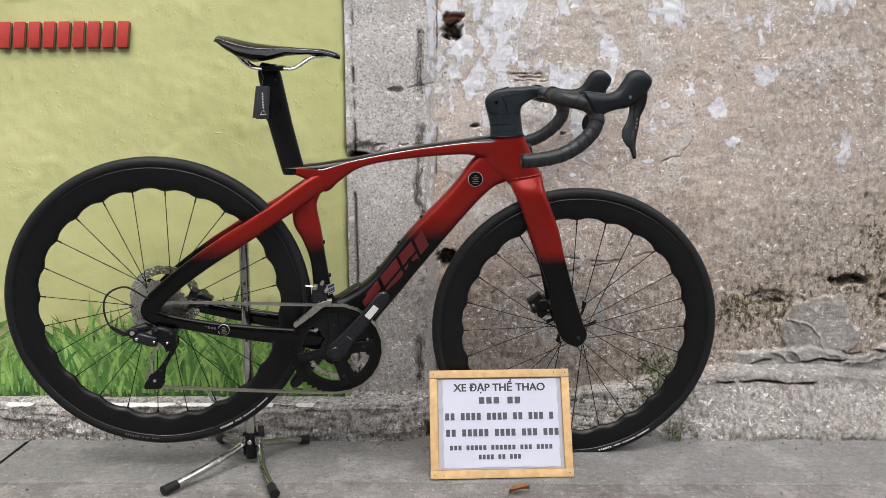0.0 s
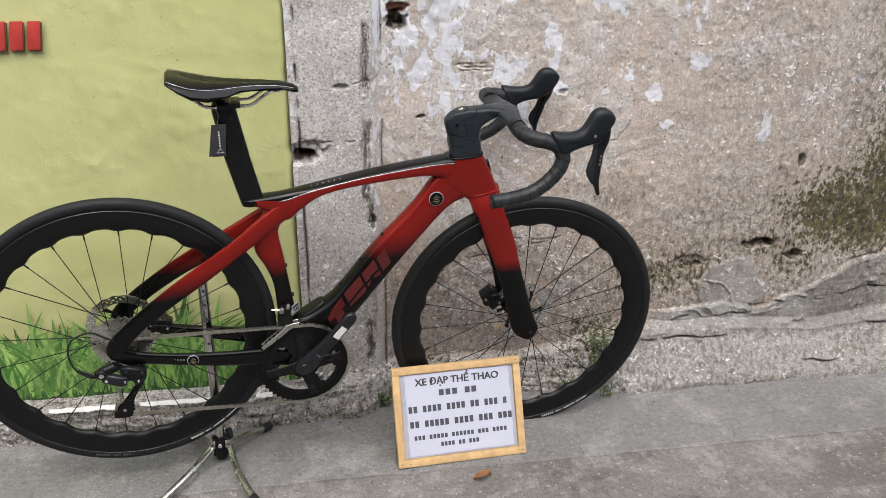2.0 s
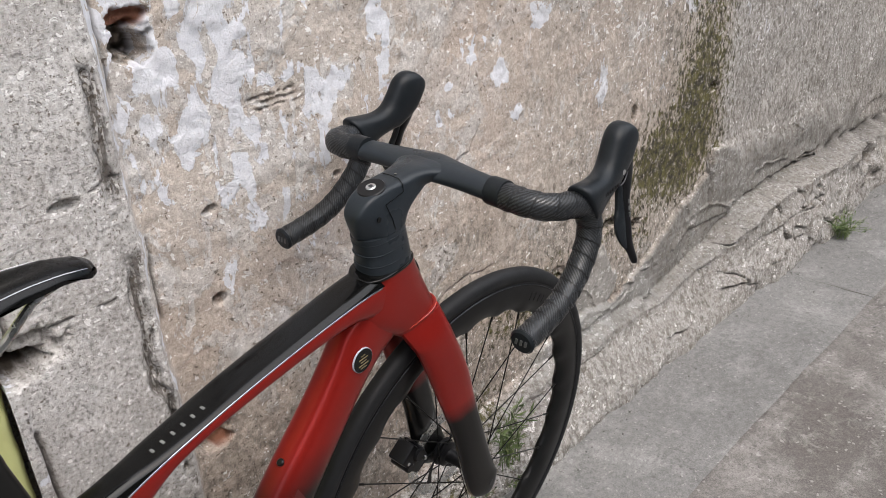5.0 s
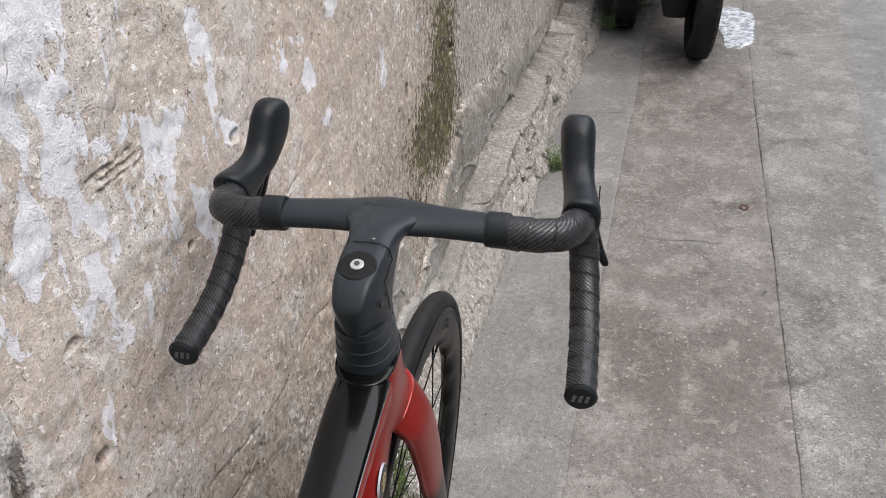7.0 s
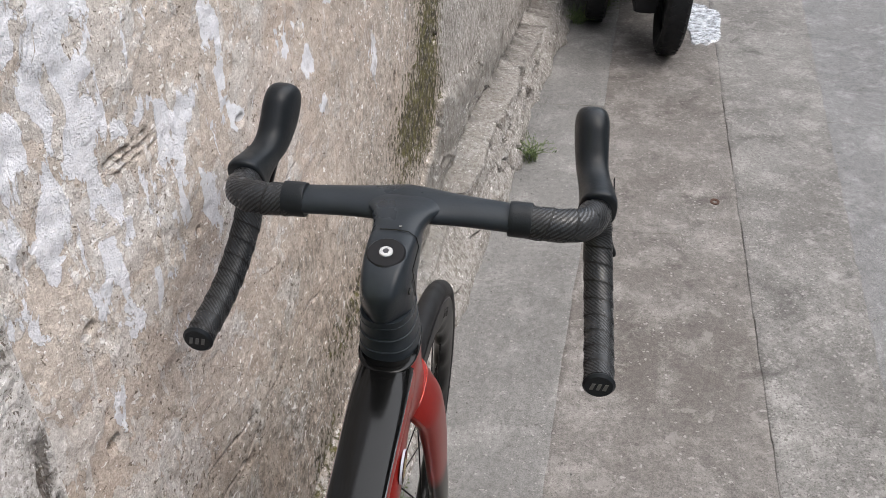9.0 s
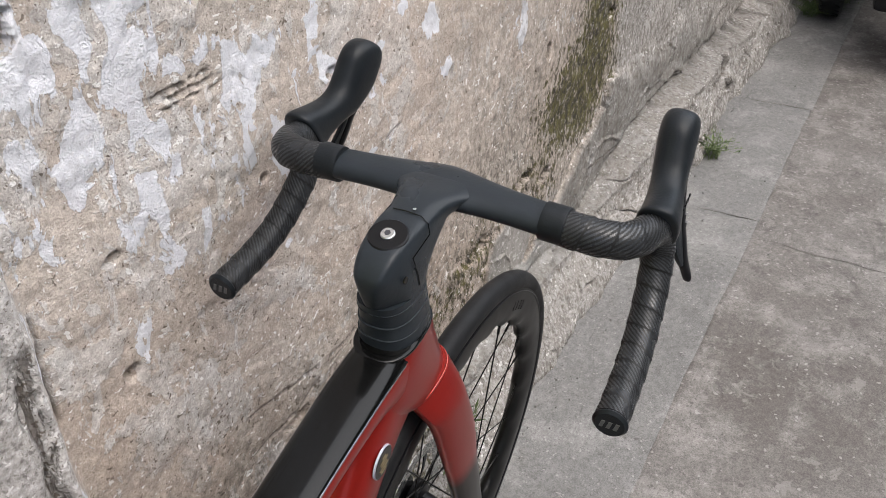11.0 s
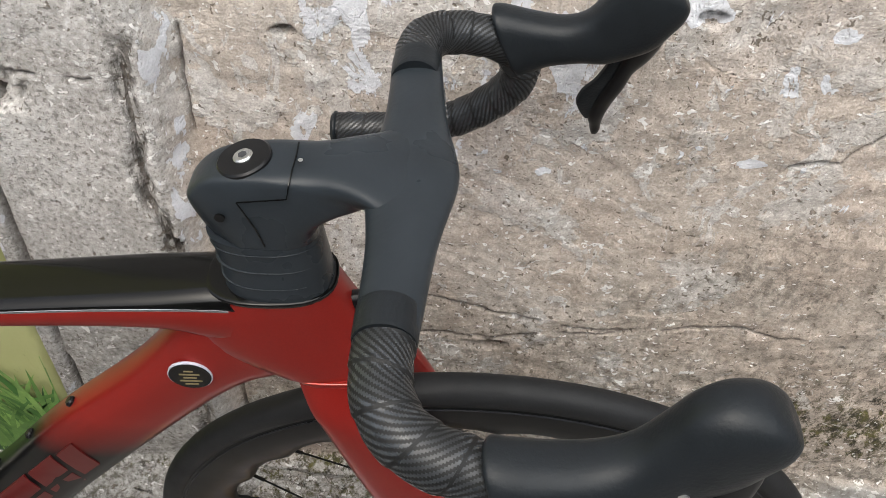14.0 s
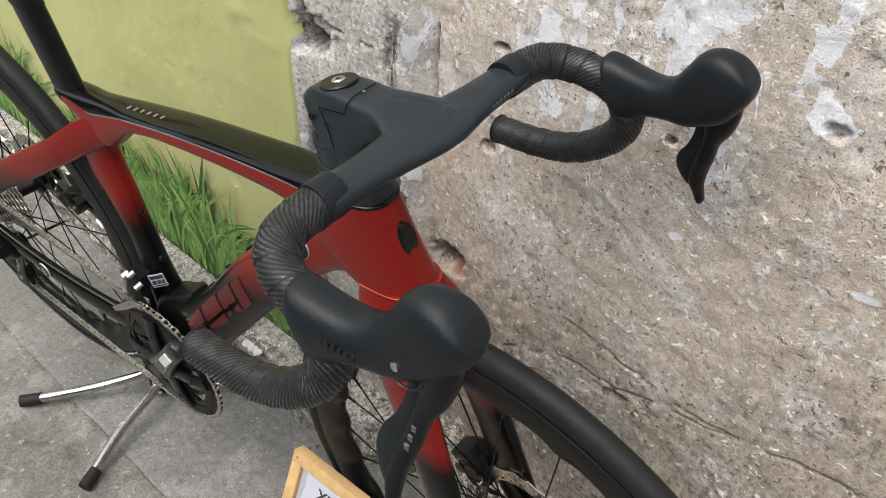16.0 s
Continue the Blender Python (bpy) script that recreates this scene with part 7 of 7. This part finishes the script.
bm = bmesh.new()
n = 48
rim_pts = []
for i in range(n):
    a = 2 * math.pi * i / n
    q = 1 + 0.35 * (noise.noise(Vector((math.cos(a) * 1.7, math.sin(a) * 1.7, 3.1))))
    rim_pts.append((3.62 + 0.34 * q * math.cos(a), 1.445 + 0.082 * q * math.sin(a)))
rings(bm, [[Vector((3.62 + (x - 3.62) * q, 1.445 + (y - 1.445) * q, z)) for x, y in rim_pts] for q, z in ((1.0, -0.006), (0.9, 0.0022))])
tagged(part("puddle", bm, M_WATER, smooth=False), "thin wet patch on the paving beside the scooter, its shine coloured in", "puddle")


# ---- the scooter parked further along ----
scooter = tagged(new("motor_scooter"), "dusty black parked motor scooter, its wheel towards the camera", "scooter")
scooter.matrix_world = Matrix.Translation((2.95, 1.60, 0)) @ Matrix.Rotation(radians(4), 4, "Z") @ Matrix.Rotation(radians(4), 4, "X")
R, RT = 0.270, 0.047


def scooter_wheel(cx, nm):
    bm = bmesh.new()
    prof = [(R - 0.085, 0.030), (R - 0.05, 0.046), (R - 0.022, 0.046), (R - 0.006, 0.032), (R, 0.0)]
    prof = prof + [(q, -y) for q, y in prof[-2::-1]]
    rings(bm, [[Vector((cx + q * math.cos(a), y, R + q * math.sin(a))) for q, y in prof] for a in (2 * math.pi * i / 64 for i in range(64))], closed=True)
    tyre = part(nm, bm, M_TYRE, scooter, "worn black scooter tyre")
    bm = bmesh.new()
    for i in range(40):
        a = 2 * math.pi * i / 40
        for sg in (-1, 1):
            m = Matrix.Translation((cx, 0, R)) @ Matrix.Rotation(-a - sg * 0.04, 4, "Y") @ Matrix.Translation((R - 0.0045, sg * 0.020, 0)) @ Matrix.Rotation(sg * 0.6, 4, "X")
            box(bm, (-0.003, -0.015, -0.010), (0.0055 - 0.003, 0.015, 0.010), m)
    part("tread", bm, M_TYRE, tyre)
    bm = bmesh.new()
    disc(bm, (cx, 0, R), (0, 1, 0), R - 0.085, 0.04, 36, rim=0.008)
    part("rim", bm, M_GREY, tyre)


scooter_wheel(R, "rear_tyre")
scooter_wheel(R + 1.22, "front_tyre")
bm = bmesh.new()
rings(bm, [oval(Vector((R + 0.02 + 0.9 * math.cos(a) * 0.36, 0, R + 0.9 * math.sin(a) * 0.36)), Vector((math.cos(a) * 0.006, 0, math.sin(a) * 0.006)), Vector((0, 0.06, 0)), 12) for a in (radians(d) for d in range(40, 150, 11))])
part("mudguard", bm, M_SCOOTER, scooter)
bm = bmesh.new()
blade(bm, [(0.05, 0.72, 0.12, 0.58, 0, 0.10), (0.35, 0.74, 0.35, 0.48, 0, 0.15), (0.75, 0.70, 0.72, 0.36, 0, 0.17), (1.0, 0.50, 0.95, 0.25, 0, 0.17), (1.25, 0.62, 1.18, 0.28, 0, 0.18), (1.42, 0.95, 1.34, 0.70, 0, 0.12)], n=20)
part("body", bm, M_SCOOTER, scooter)
bm = bmesh.new()
blade(bm, [(0.10, 0.80, 0.10, 0.72, 0, 0.09), (0.45, 0.82, 0.45, 0.72, 0, 0.14), (0.85, 0.78, 0.85, 0.68, 0, 0.12)], n=18)
part("seat", bm, M_SADDLE, scooter)
bm = bmesh.new()
box(bm, (0.22, 0.055, 0.16), (0.72, 0.16, 0.36), bevel=0.03)
part("engine", bm, M_SCOOTER, scooter)
bm = bmesh.new()
tube(bm, [(0.10, -0.13, 0.40), (0.40, -0.13, 0.30), (0.62, -0.10, 0.22)], [0.040, 0.045, 0.02], 18)
part("exhaust", bm, M_GREY, scooter)
bm = bmesh.new()
tube(bm, spline([(1.30, -0.32, 1.02), (1.36, -0.15, 1.04), (1.36, 0.15, 1.04), (1.30, 0.32, 1.02)], 4), 0.013, 10)
tube(bm, [(1.36, 0, 1.03), (1.49, 0, 0.55), (1.50, 0.03, 0.27)], 0.022, 12)
part("steering", bm, M_SCOOTER, scooter)
second = tagged(copy_thing(scooter, Matrix.Translation((3.36, 1.93, 0)) @ Matrix.Rotation(radians(2), 4, "Z") @ Matrix.Rotation(radians(5), 4, "X")), "dusty black motor scooter parked close to the wall", "scooter")
